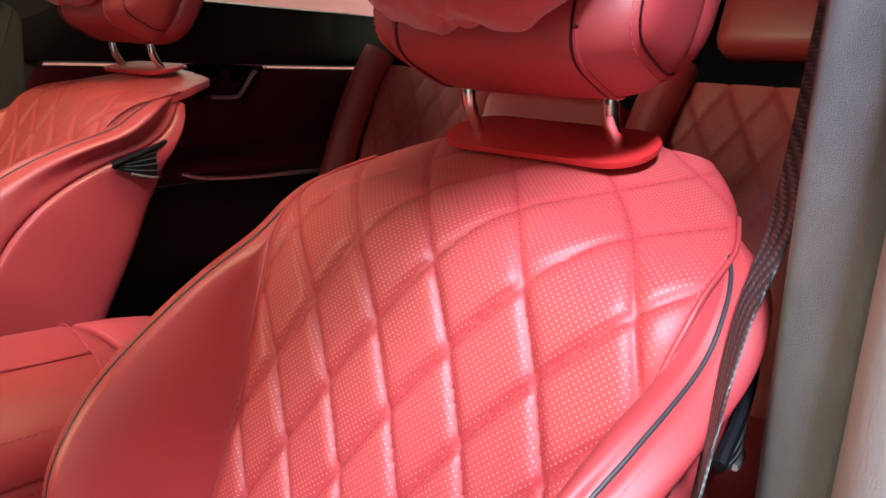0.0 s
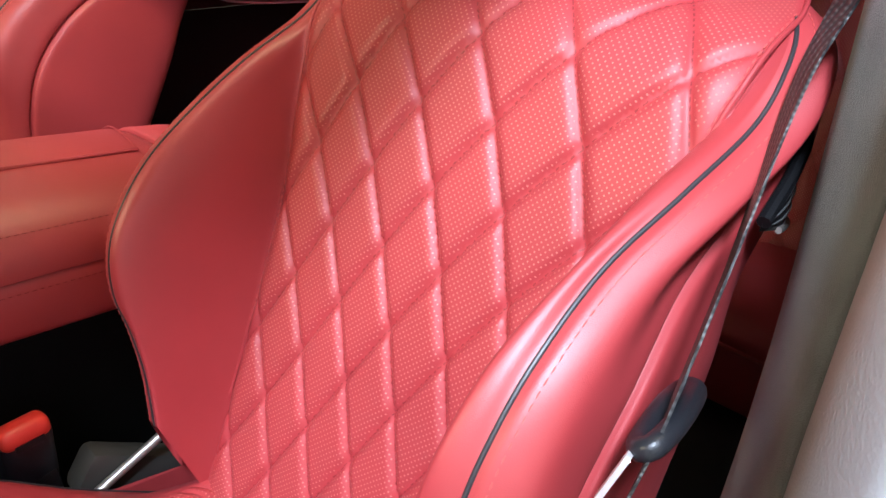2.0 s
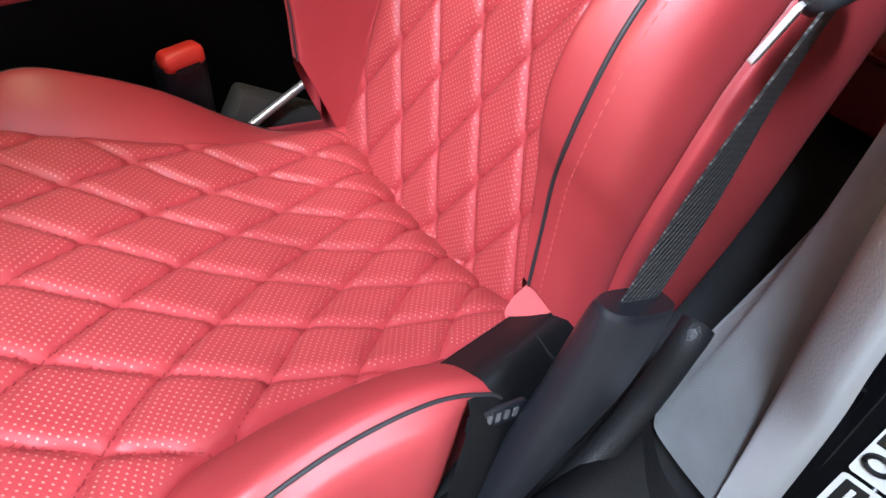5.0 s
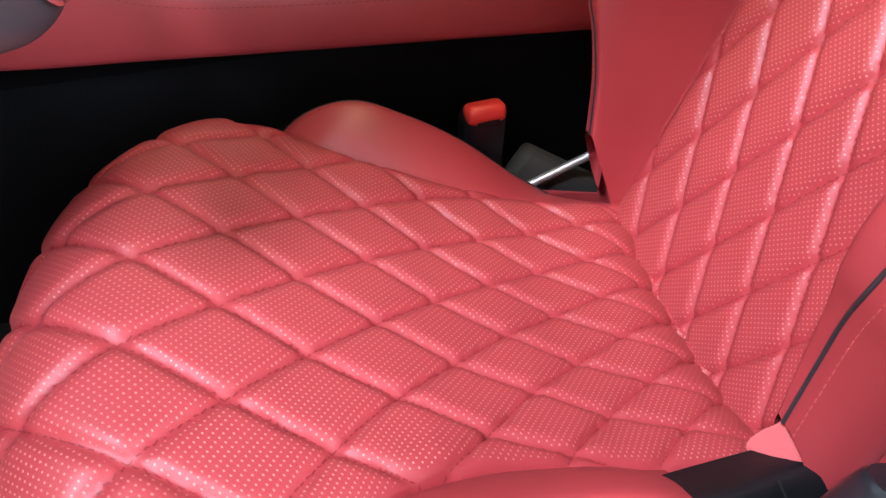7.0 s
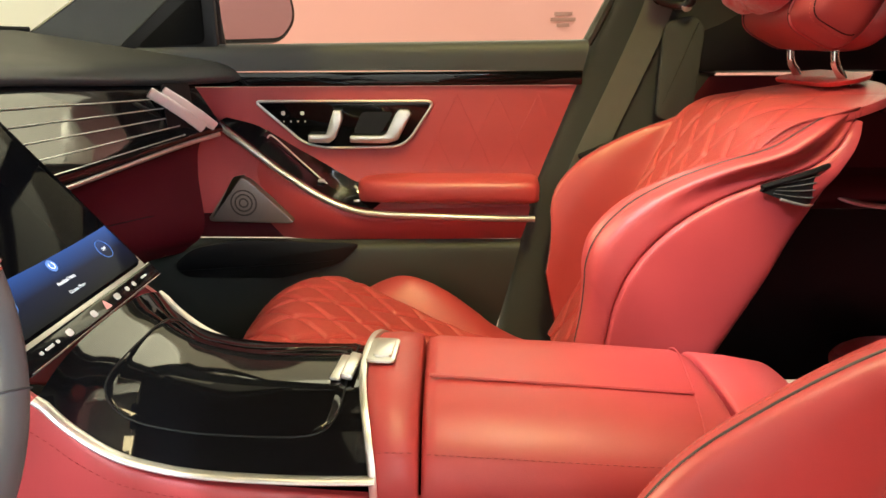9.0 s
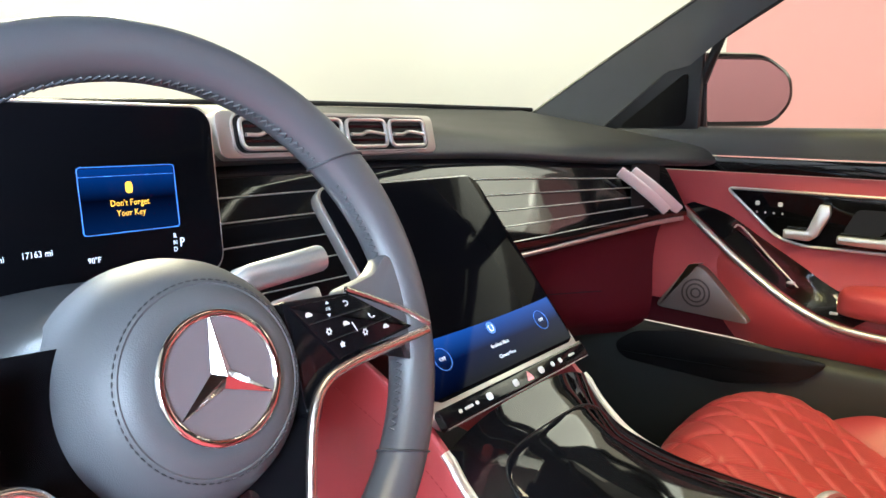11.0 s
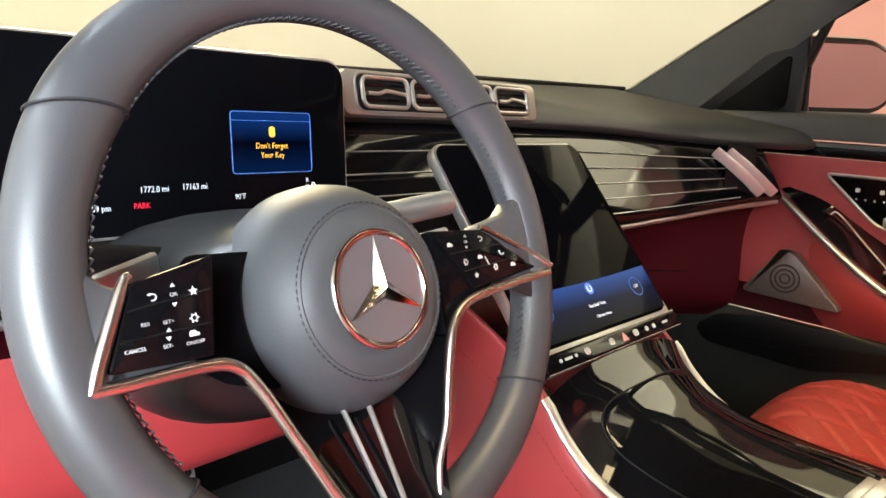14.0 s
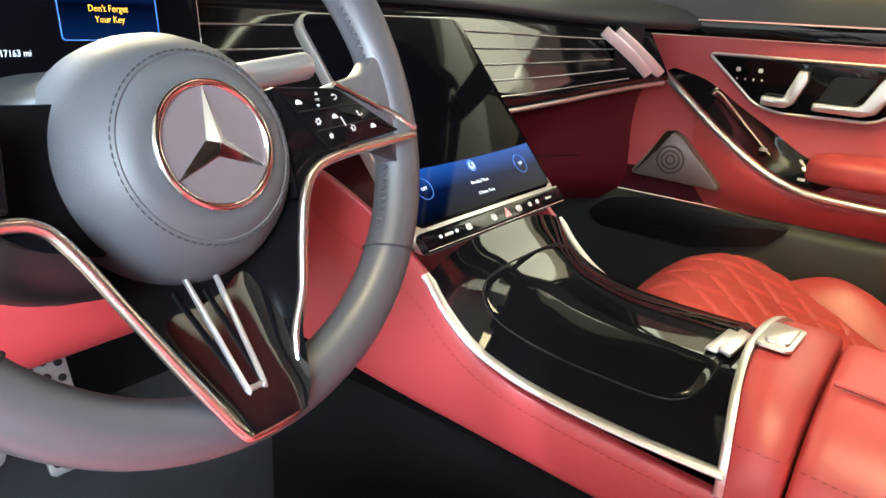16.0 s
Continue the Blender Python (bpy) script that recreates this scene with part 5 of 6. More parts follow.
# armrest, chrome sweep, switch band
g = []
for y, w in ((0.150, 0.010), (0.142, 0.038), (0.115, 0.062), (0.06, 0.074), (-0.05, 0.078), (-0.16, 0.078), (-0.215, 0.074), (-0.235, 0.055), (-0.242, 0.02)):
    z0, h = 0.788 - 0.03 * max(0, (0.11 - y)) * 0.3, 0.058 * (w / 0.078) ** 0.35
    g.append([(1.585 - w * max(0, math.sin(t)) ** 0.5 * 1.0, y, z0 + h * 0.5 - h * 0.5 * math.copysign(abs(math.cos(t)) ** 0.6, math.cos(t))) for t in np.linspace(0, math.pi, 20)])
part("armrest", Shape().grid(net(g, 24, 60)), red_leather, door, "padded red leather armrest", angle=180)
SW = [(1.574, 0.440, 0.952), (1.562, 0.392, 0.918), (1.557, 0.316, 0.858), (1.552, 0.242, 0.808), (1.545, 0.18, 0.779), (1.535, 0.12, 0.767), (1.530, 0.0, 0.762), (1.530, -0.12, 0.757), (1.540, -0.23, 0.752)]
part("aluminium_sweep", Shape().tube(cr(SW, 80), 0.0068, 10, flat=1.0), satin, door, "curved satin aluminium strip")
wide = (0.25, 0.7, 1.0, 1.0, 1.0, 1.0)
band = [[(x + 0.004, y - 0.004, z + 0.008) for x, y, z in SW[:6]]]
for dx, dy, dz in ((0.018, -0.03, 0.022), (0.030, -0.052, 0.030)):
    band.append([(x + 0.004 + dx * w, y - 0.004 + dy * w, z + 0.006 + dz * w) for (x, y, z), w in zip(SW[:6], wide)])
part("switch_band", Shape().grid(net(band, 40, 10)), black_gloss, door, "black lacquer switch band", angle=180)
part("switch_rim", Shape().tube(cr([(1.560, 0.335, 0.925), (1.563, 0.320, 0.926), (1.568, 0.255, 0.862), (1.566, 0.19, 0.806), (1.556, 0.13, 0.785)], 30), 0.0018, 6), satin, door)
for y, z in ((0.225, 0.834), (0.150, 0.790), (0.135, 0.786)):
    part("window_switch", Shape().box(pose(1.556, y, z, 0, 0, 0), 0.010, 0.014, 0.006, 0.002), satin, door, "small silver switch")
# loudspeaker
ring_metal = material("speaker_ring_metal", (0.09, 0.072, 0.065), 0.45, metal=0.6)
sp = part("speaker_cover", Shape().prism(soften([(-0.476, 0.748), (-0.283, 0.742), (-0.388, 0.846), (-0.410, 0.842)], (0.016, 0.018, 0.022, 0.020)), frame_of((1.553, 0, 0), (0, -1, 0), (0, 0, 1)) @ pose(0, 0, -0.020), 0.026, 0.002), material("speaker_metal", (0.23, 0.185, 0.165), 0.40, metal=0.6, grain=0.6, grain_size=700, stain=0.1), door, "brushed bronze loudspeaker cover")
for r in (0.027, 0.018, 0.009):
    part("speaker_ring", Shape().tube(np.array([(1.5465, 0.393 + r * math.cos(a), 0.788 + r * math.sin(a)) for a in np.linspace(0, 2 * np.pi, 30, endpoint=False)]), 0.0018, 6, closed=True, up=(1, 0, 0)), ring_metal, sp)
rows = [[(1.60, 0.75, 0.70), (1.585, 0.4, 0.70), (1.575, 0.1, 0.70), (1.570, -0.205, 0.70)], [(1.595, 0.75, 0.67), (1.560, 0.4, 0.67), (1.555, 0.1, 0.67), (1.555, -0.198, 0.67)], [(1.60, 0.75, 0.56), (1.565, 0.4, 0.56), (1.555, 0.1, 0.56), (1.555, -0.17, 0.56)], [(1.61, 0.75, 0.36), (1.59, 0.4, 0.36), (1.585, 0.1, 0.36), (1.58, -0.12, 0.36)]]
low = part("pocket_panel", Shape().grid(net(rows, 40, 24)), material("dark_door_plastic", (0.028, 0.030, 0.027), 0.5, grain=0.3, grain_size=900, stain=0.12), door, "dark grey lower panel", angle=180)
part("map_pocket", Shape().prism(soften([(-0.414, 0.706), (-0.515, 0.687), (-0.56, 0.65), (-0.535, 0.621), (-0.322, 0.618), (-0.189, 0.653), (-0.143, 0.698)], 0.02, 6), frame_of((1.549, 0, 0), (0, -1, 0), (0, 0, 1)), 0.006, 0.002), black_plastic, low, "black map pocket opening")
sail = part("mirror_sail", Shape().prism(soften([(-0.68, 1.075), (-0.43, 1.095), (-0.43, 1.285)], 0.012), frame_of((1.603, 0, 0), (0, -1, 0), (0, 0, 1)), 0.012, 0.003), black_plastic, door, "black mirror triangle")
part("sail_inset", Shape().prism(soften([(-0.60, 1.108), (-0.455, 1.115), (-0.455, 1.225)], 0.02), frame_of((1.590, 0, 0), (0, -1, 0), (0, 0, 1)), 0.002, 0.001), black_cloth, sail)
part("window_frame", Shape().tube(np.array([(1.61, -0.335, 1.11), (1.60, -0.40, 1.24), (1.57, -0.45, 1.40)]), 0.011, 8), grey_leather, door, "grey window frame")
part("window_frame", Shape().tube(np.array([(1.62, 0.43, 1.10), (1.61, 0.435, 1.20), (1.60, 0.40, 1.29), (1.56, 0.15, 1.43)]), 0.010, 8), black_plastic, door, "black window frame")

# ---- pillars, roof, floor, windscreen surround ----
def pillar(name, line, across, thick, mat, label, category="pillar", n=24):
    """A padded band along a line; across: half widths as vectors at each point."""
    rows = []
    for p, w in zip(line, across):
        p, w = np.array(p, float), np.array(w, float)
        t = np.array(thick, float)
        rows.append([p - w + t * 0.9, p - w, p - w * 0.8 - t * 0.35, p - t * 0.5, p + w * 0.8 - t * 0.35, p + w, p + w + t * 0.9])
    ob = part(name, Shape().grid(net(rows, 24, n)), mat, None, angle=180)
    return tagged(ob, label, category, kind="structure")


rows = [[(1.605, 0.865, 1.112), (1.605, 0.77, 1.085), (1.608, 0.68, 1.055)], [(1.597, 0.775, 1.164), (1.60, 0.68, 1.150), (1.606, 0.59, 1.130)], [(1.58, 0.645, 1.237), (1.585, 0.56, 1.228), (1.595, 0.48, 1.215)], [(1.562, 0.49, 1.322), (1.565, 0.41, 1.316), (1.57, 0.345, 1.31)], [(1.505, 0.25, 1.441), (1.50, 0.19, 1.44), (1.53, 0.12, 1.43)]]
ob = part("pillar_front", Shape().grid(net(rows, 12, 24)), suede_grey, None, angle=180)
tagged(ob, "grey suede windscreen pillar trim", "pillar", kind="structure")
ob = part("windscreen_edge", Shape().tube(cr([(1.612, 0.868, 1.110), (1.603, 0.778, 1.164), (1.586, 0.648, 1.238), (1.568, 0.492, 1.324), (1.510, 0.252, 1.443)], 30), 0.006, 8), black_plastic, None)
tagged(ob, "black rubber windscreen edge", "seal", kind="structure")
ob = part("windscreen_foot", Shape().tube(cr([(0.0, 1.0, 1.116), (0.5, 1.025, 1.132), (1.0, 1.03, 1.146), (1.35, 0.985, 1.150), (1.605, 0.825, 1.147)], 40), 0.005, 8), black_plastic, None)
tagged(ob, "black rubber edge at the windscreen's foot", "seal", kind="structure")
pillar("pillar_middle", [(1.60, -0.26, 0.45), (1.612, -0.31, 0.70), (1.615, -0.42, 0.95), (1.61, -0.505, 1.12), (1.58, -0.565, 1.28), (1.53, -0.60, 1.44)], [(0, 0.10, 0.0), (0, 0.10, 0.0), (0, 0.13, 0), (0, 0.15, 0), (0, 0.15, 0), (0, 0.14, 0)], (0.05, 0, 0), pillar_dark, "dark grey trim of the far door pillar")
# out of view; its front rows reach forward to darken the deck's reflections
roof_sheet = Shape().grid(net([[(0.10, -2.3, 1.30), (0.3, -2.3, 1.36), (0.85, -2.3, 1.38), (1.4, -2.3, 1.36), (1.6, -2.3, 1.30)], [(0.12, -0.8, 1.42), (0.3, -0.8, 1.49), (0.85, -0.8, 1.51), (1.4, -0.8, 1.49), (1.58, -0.8, 1.42)], [(0.16, 0.22, 1.42), (0.3, 0.26, 1.445), (0.85, 0.31, 1.46), (1.4, 0.27, 1.45), (1.50, 0.22, 1.435)], [(0.14, 0.33, 1.385), (0.3, 0.38, 1.405), (0.85, 0.43, 1.42), (1.4, 0.39, 1.405), (1.51, 0.34, 1.395)], [(0.13, 0.42, 1.360), (0.3, 0.48, 1.380), (0.85, 0.50, 1.402), (1.4, 0.425, 1.398), (1.52, 0.37, 1.388)]], 60, 60))
# opening and pane are added to let the lamp above shine in
roof_sheet.f = [q for q in roof_sheet.f if not (0.34 < roof_sheet.v[q[0]][0] < 1.36 and -0.66 < roof_sheet.v[q[0]][1] < 0.12)]
rf = part("car_roof", roof_sheet, suede_grey, None, angle=180)
roof_glass = material("roof_glass", (0.9, 0.9, 0.9), 0.0)
roof_glass.node_tree.nodes["Principled BSDF"].inputs["Transmission Weight"].default_value = 1.0
pane = part("added_roof_pane", Shape().grid(net([[(0.33, -0.72, 1.512), (0.85, -0.72, 1.528), (1.37, -0.72, 1.512)], [(0.33, -0.15, 1.495), (0.85, -0.15, 1.515), (1.37, -0.15, 1.495)], [(0.33, 0.15, 1.47), (0.85, 0.15, 1.49), (1.37, 0.15, 1.47)]], 12, 12)), roof_glass, None, angle=180)
pane.visible_shadow = False
tagged(pane, "unseen glass panel added to let light through the roof", "window", kind="structure")
tagged(rf, "unseen grey suede headliner, front edge extended to block light", "roof", kind="structure")
# black carpet in a lighter colour that stands for light on the floor
carp = part("floor_carpet", Shape().grid(net([[(0.0, 1.0, 0.44), (0.8, 1.0, 0.44), (1.62, 1.0, 0.44)], [(0.0, 0.72, 0.33), (0.8, 0.72, 0.33), (1.62, 0.72, 0.33)], [(0.0, 0.4, 0.30), (0.8, 0.4, 0.30), (1.62, 0.4, 0.30)], [(0.0, -1.6, 0.30), (0.8, -1.6, 0.30), (1.62, -1.6, 0.30)]], 20, 30)), material("lit_floor_carpet", (0.030, 0.030, 0.032), 0.95, grain=0.8, grain_size=450, stain=0.4, stain_size=9, spec=0.1))
tagged(carp, "black car floor carpet, coloured lighter as if lit", "carpet", kind="structure")

# ---- outside mirror ----
mir = thing("wing_mirror", 1.78, 0.47, 1.08, "black wing mirror outside the passenger window", "mirror")
mf = frame_of((1.825, 0.420, 1.190), (0.80, -0.60, 0), (0, 0, 1))
shape = soften([(-0.135, -0.080), (0.085, -0.074), (0.136, -0.02), (0.126, 0.045), (0.05, 0.087), (-0.135, 0.082)], (0.03, 0.03, 0.03, 0.03, 0.03, 0.03), 6)
part("housing", Shape().prism(soften([(-0.20, -0.080), (0.085, -0.074), (0.136, -0.02), (0.126, 0.045), (0.05, 0.087), (-0.20, 0.082)], (0.012, 0.03, 0.03, 0.03, 0.03, 0.012), 6), mf @ pose(0, 0, -0.09), 0.10, 0.012), black_gloss, mir, "black lacquered housing")
part("mirror_glass", Shape().prism(shape * 0.82 + np.array((0.008, 0.0)), mf @ pose(0, 0, 0.0105), 0.0015), material("mirror_glass", (0.28, 0.25, 0.26), 0.03, metal=1.0), mir, "mirror glass")
part("mirror_arm", Shape().box(pose(1.70, 0.50, 1.10), 0.18, 0.06, 0.03, 0.01), black_plastic, mir)

# ---- middle pillar on the open side ----
IN = [(0.106, -0.50, 1.32), (0.106, -0.495, 1.10), (0.092, -0.475, 0.95), (0.076, -0.45, 0.80), (0.074, -0.41, 0.67), (0.076, -0.35, 0.58), (0.084, -0.26, 0.47), (0.085, -0.21, 0.435)]
MID = [(0.055, -0.42, 1.32), (0.048, -0.38, 1.10), (0.042, -0.34, 0.95), (0.034, -0.29, 0.80), (0.022, -0.255, 0.67), (0.014, -0.24, 0.58), (0.002, -0.215, 0.47), (-0.002, -0.20, 0.435)]
OUT_ = [(0.012, -0.36, 1.32), (0.004, -0.30, 1.10), (-0.006, -0.235, 0.95), (-0.014, -0.19, 0.80), (-0.018, -0.20, 0.67), (-0.021, -0.225, 0.58), (-0.024, -0.235, 0.47), (-0.025, -0.235, 0.43)]
rows = []
for a, b in zip(IN[:6] + [(0.088, -0.262, 0.462)], MID[:7]):
    a, b = np.array(a), np.array(b)
    m = (a + b) / 2 + np.array((0.012, 0.012, 0))
    rows.append([a + (0.004, -0.16, 0), a + (0.004, -0.02, 0), a, a * 0.75 + b * 0.25 + np.array((0.006, 0.010, 0)), m, b, b + (-0.012, -0.004, 0)])
ob = part("pillar_near", Shape().grid(net(rows, 30, 50)), material("light_grey_suede", (0.130, 0.138, 0.148), 0.9, grain=0.6, grain_size=1200, stain=0.45, stain_size=30, sheen=0.3), None, angle=180)
tagged(ob, "grey suede trim of the open door's rear pillar", "pillar", kind="structure")
rows = []
for a, b in zip(MID, OUT_):
    a, b = np.array(a), np.array(b)
    rows.append([a + (-0.006, -0.012, 0), a + (-0.008, 0.004, 0), (a + b) / 2 + np.array((0.006, 0.012, 0)), b, b + (-0.004, -0.03, 0)])
ob = part("door_seal", Shape().grid(net(rows, 20, 40)), material("grey_rubber", (0.30, 0.302, 0.315), 0.55, grain=0.3, grain_size=500, stain=0.12, stain_size=15), None, angle=180)
tagged(ob, "grey rubber door seal along the pillar", "seal", kind="structure")
ob = part("pillar_jamb", Shape().box(pose(-0.09, -0.33, 0.75, 0, 0, 8), 0.16, 0.06, 1.10, 0.01), black_gloss, None)
tagged(ob, "black painted door jamb of the rear pillar", "door jamb", kind="structure")
jm = frame_of((-0.058, -0.296, 0.56), (-1, -0.14, 0), (0, 0, 1))
print_black, print_yellow = material("print_black", (0.012, 0.012, 0.012), 0.5, stain=0.05), material("print_yellow", (0.75, 0.55, 0.02), 0.5, stain=0.05)
print_grey = material("print_grey", (0.50, 0.50, 0.50), 0.5, stain=0.05)
sticker_white = material("sticker_white", (0.72, 0.72, 0.70), 0.4, stain=0.03)
tag = part("jamb_sticker", Shape().prism(rrect(0.090, 0.155, 0.004), jm @ pose(0.030, 0.022, 0), 0.0008), sticker_white, None)
tagged(tag, "white printed tyre sticker on the door jamb", "sticker", "jamb stickers")
part("print_band", Shape().prism(rrect(0.024, 0.112, 0.001), jm @ pose(-0.001, 0.039, 0.0008), 0.0003), print_black, tag)
for x, n in ((-0.006, 9), (0.004, 7)):
    for k in range(n):
        part("print_bar", Shape().prism(rrect(0.0055, 0.0085, 0.0008), jm @ pose(x, -0.008 + 0.0112 * k, 0.0012), 0.0002), print_yellow, tag)
for k in range(5):
    part("print_bar", Shape().prism(rrect(0.003, 0.10 - 0.012 * (k % 3), 0.0008), jm @ pose(0.022 + 0.010 * k, 0.03, 0.0008), 0.0002), print_grey, tag)
part("tyre_mark", Shape().tube(np.array([jm @ Vector((-0.003 + 0.0085 * math.cos(a), -0.034 + 0.0085 * math.sin(a), 0.0014)) for a in np.linspace(0, 2 * np.pi, 24, endpoint=False)]), 0.0022, 6, closed=True), black_plastic, tag)
tag = part("jamb_sticker", Shape().prism(rrect(0.090, 0.11, 0.004), jm @ pose(0.030, -0.115, 0), 0.0008), sticker_white, None)
tagged(tag, "white printed data sticker on the door jamb", "sticker", "jamb stickers")
for k in range(4):
    part("print_band", Shape().prism(rrect(0.017, 0.045, 0.001), jm @ pose(-0.002 + 0.021 * k, -0.088, 0.0008), 0.0003), print_black, tag)
    part("print_bar", Shape().prism(rrect(0.004, 0.032, 0.001), jm @ pose(-0.002 + 0.021 * k, -0.088, 0.0012), 0.0002), sticker_white, tag)
    part("print_bar", Shape().prism(rrect(0.004, 0.045, 0.001), jm @ pose(-0.002 + 0.021 * k, -0.142, 0.0008), 0.0002), print_black, tag)
# sill
ob = part("sill_roll", Shape().tube(cr([(0.088, -0.280, 0.535), (0.085, -0.266, 0.525), (0.085, -0.240, 0.468), (0.085, -0.190, 0.413), (0.085, -0.10, 0.36)], 40), 0.0135, 14), material("grained_black_trim", (0.010, 0.010, 0.011), 0.5, grain=0.5, grain_size=500, stain=0.1, spec=0.35), None)
tagged(ob, "black grained roll of trim beside the seat", "sill trim", kind="structure")
ob = part("pillar_foot", Shape().grid(net([[(0.094, -0.285, 0.455), (0.092, -0.262, 0.446), (0.045, -0.220, 0.450), (0.0, -0.205, 0.455)], [(0.092, -0.270, 0.430), (0.090, -0.250, 0.425), (0.045, -0.210, 0.425), (0.0, -0.195, 0.430)], [(0.090, -0.240, 0.38), (0.088, -0.225, 0.375), (0.045, -0.190, 0.37), (0.0, -0.180, 0.37)]], 20, 14)), material("grained_black_plastic", (0.012, 0.012, 0.013), 0.48, grain=0.6, grain_size=500, stain=0.1, spec=0.4), None, angle=180)
tagged(ob, "black grained plastic cover at the foot of the pillar", "pillar trim", kind="structure")
ob = part("door_sill", Shape().grid(net([[(-0.08, -1.0, 0.33), (-0.08, 0.0, 0.33), (-0.08, 0.9, 0.33)], [(-0.03, -1.0, 0.40), (-0.03, 0.0, 0.39), (-0.03, 0.9, 0.39)], [(0.03, -1.0, 0.44), (0.03, -0.15, 0.425), (0.03, 0.9, 0.41)], [(0.085, -1.0, 0.435), (0.088, -0.15, 0.42), (0.085, 0.9, 0.40)], [(0.10, -1.0, 0.30), (0.10, -0.1, 0.30), (0.10, 0.9, 0.30)]], 30, 24)), black_plastic, None, angle=180)
tagged(ob, "black plastic door sill cover", "sill", kind="structure")
ob = part("sill_panel", Shape().box(pose(-0.06, 0.0, 0.20), 0.12, 2.2, 0.26, 0.02), black_gloss, None)
tagged(ob, "black painted sill under the open door", "sill", kind="structure")


# ---- belts ----
def ribbon(pts, ways, half, n=60):
    """A strap: centre line and half-width directions at each point."""
    c, w = cr(pts, n), cr(ways, n)
    w /= np.linalg.norm(w, axis=1)[:, None]
    d = np.gradient(c, axis=0)
    up = np.cross(d, w)
    up /= np.linalg.norm(up, axis=1)[:, None]
    ring = [c - half * w, c - half * w + 0.0007 * up, c + half * w + 0.0007 * up, c + half * w, c + half * w - 0.0007 * up, c - half * w - 0.0007 * up]
    return np.array(ring).transpose(1, 0, 2)


def strap_cloth():
    mat = material("woven_strap", (0.030, 0.031, 0.034), 0.5, stain=0.15, stain_size=30)
    n, link = mat.node_tree.nodes, mat.node_tree.links.new
    co, wa, bu = n.new("ShaderNodeTexCoord"), n.new("ShaderNodeTexWave"), n.new("ShaderNodeBump")
    wa.wave_type, wa.bands_direction = "BANDS", "DIAGONAL"
    wa.inputs["Scale"].default_value, wa.inputs["Distortion"].default_value = 85, 1.5
    link(co.outputs["Object"], wa.inputs["Vector"])
    bu.inputs["Strength"].default_value, bu.inputs["Distance"].default_value = 0.9, 0.0012
    link(wa.outputs["Fac"], bu.inputs["Height"])
    link(bu.outputs["Normal"], n["Principled BSDF"].inputs["Normal"])
    wb, mx, mx2 = n.new("ShaderNodeTexWave"), n.new("ShaderNodeMath"), n.new("ShaderNodeMix")
    wb.wave_type, wb.bands_direction = "BANDS", "Z"
    wb.inputs["Scale"].default_value, wb.inputs["Distortion"].default_value = 105, 2.0
    link(co.outputs["Object"], wb.inputs["Vector"])
    mx.operation = "MULTIPLY"
    link(wa.outputs["Fac"], mx.inputs[0])
    link(wb.outputs["Fac"], mx.inputs[1])
    mx2.data_type = "RGBA"
    mx2.inputs["A"].default_value, mx2.inputs["B"].default_value = (0.016, 0.016, 0.017, 1), (0.13, 0.133, 0.137, 1)
    pw = n.new("ShaderNodeMath")
    pw.operation = "POWER"
    pw.inputs[1].default_value = 1.3
    link(mx.outputs[0], pw.inputs[0])
    link(pw.outputs[0], mx2.inputs["Factor"])
    link(mx2.outputs["Result"], n["Principled BSDF"].inputs["Base Color"])
    return mat


cloth = strap_cloth()
belt_d = thing("seat_belt", 0.10, -0.20, 0.42, "black woven seat belt hanging beside the driver's seat", "seat belt", "front seat belts")
pts = [(0.118, -0.58, 1.28), (0.106, -0.485, 1.035), (0.100, -0.390, 0.955), (0.089, -0.315, 0.873), (0.078, -0.240, 0.815), (0.082, -0.222, 0.765), (0.087, -0.208, 0.70), (0.089, -0.185, 0.630)]
ways = [(0.60, -0.80, -0.12), (0.55, -0.82, -0.14), (0.40, -0.89, -0.18), (0.30, -0.86, -0.36), (0.28, -0.80, -0.50), (0.20, -0.86, -0.42), (0.05, -0.88, -0.45), (0.0, -0.84, -0.52)]
part("strap", Shape().loft(ribbon(pts, ways, 0.0225, 90)), cloth, belt_d, "black woven strap")
rings = []
for (x, y, z), w, t in (((0.088, -0.183, 0.634), 0.040, 0.012), ((0.088, -0.179, 0.622), 0.042, 0.015), ((0.090, -0.160, 0.565), 0.042, 0.017), ((0.094, -0.130, 0.51), 0.033, 0.016), ((0.098, -0.10, 0.45), 0.022, 0.014), ((0.10, -0.085, 0.41), 0.018, 0.012)):
    rings.append([(x + t * math.copysign(abs(math.cos(a)) ** 0.7, math.cos(a)), y + w * 0.85 * math.copysign(abs(math.sin(a)) ** 0.7, math.sin(a)), z + w * 0.5 * math.copysign(abs(math.sin(a)) ** 0.7, math.sin(a))) for a in np.linspace(0, 2 * np.pi, 24, endpoint=False)])
g = np.array([cr([r[i] for r in rings], 24) for i in range(24)]).transpose(1, 0, 2)
sleeve_mat = material("satin_black_plastic", (0.014, 0.015, 0.019), 0.34, grain=0.15, grain_size=900, stain=0.1)
part("anchor_sleeve", Shape().loft(g), sleeve_mat, belt_d, "smooth black anchor sleeve")
tong = part("tongue_grip", Shape().tube(cr([(0.073, -0.220, 0.821), (0.072, -0.242, 0.822), (0.080, -0.284, 0.811), (0.087, -0.288, 0.807), (0.087, -0.262, 0.810), (0.081, -0.224, 0.814)], 40, closed=True), 0.0060, 12, closed=True), sleeve_mat, belt_d, "black plastic tongue grip")
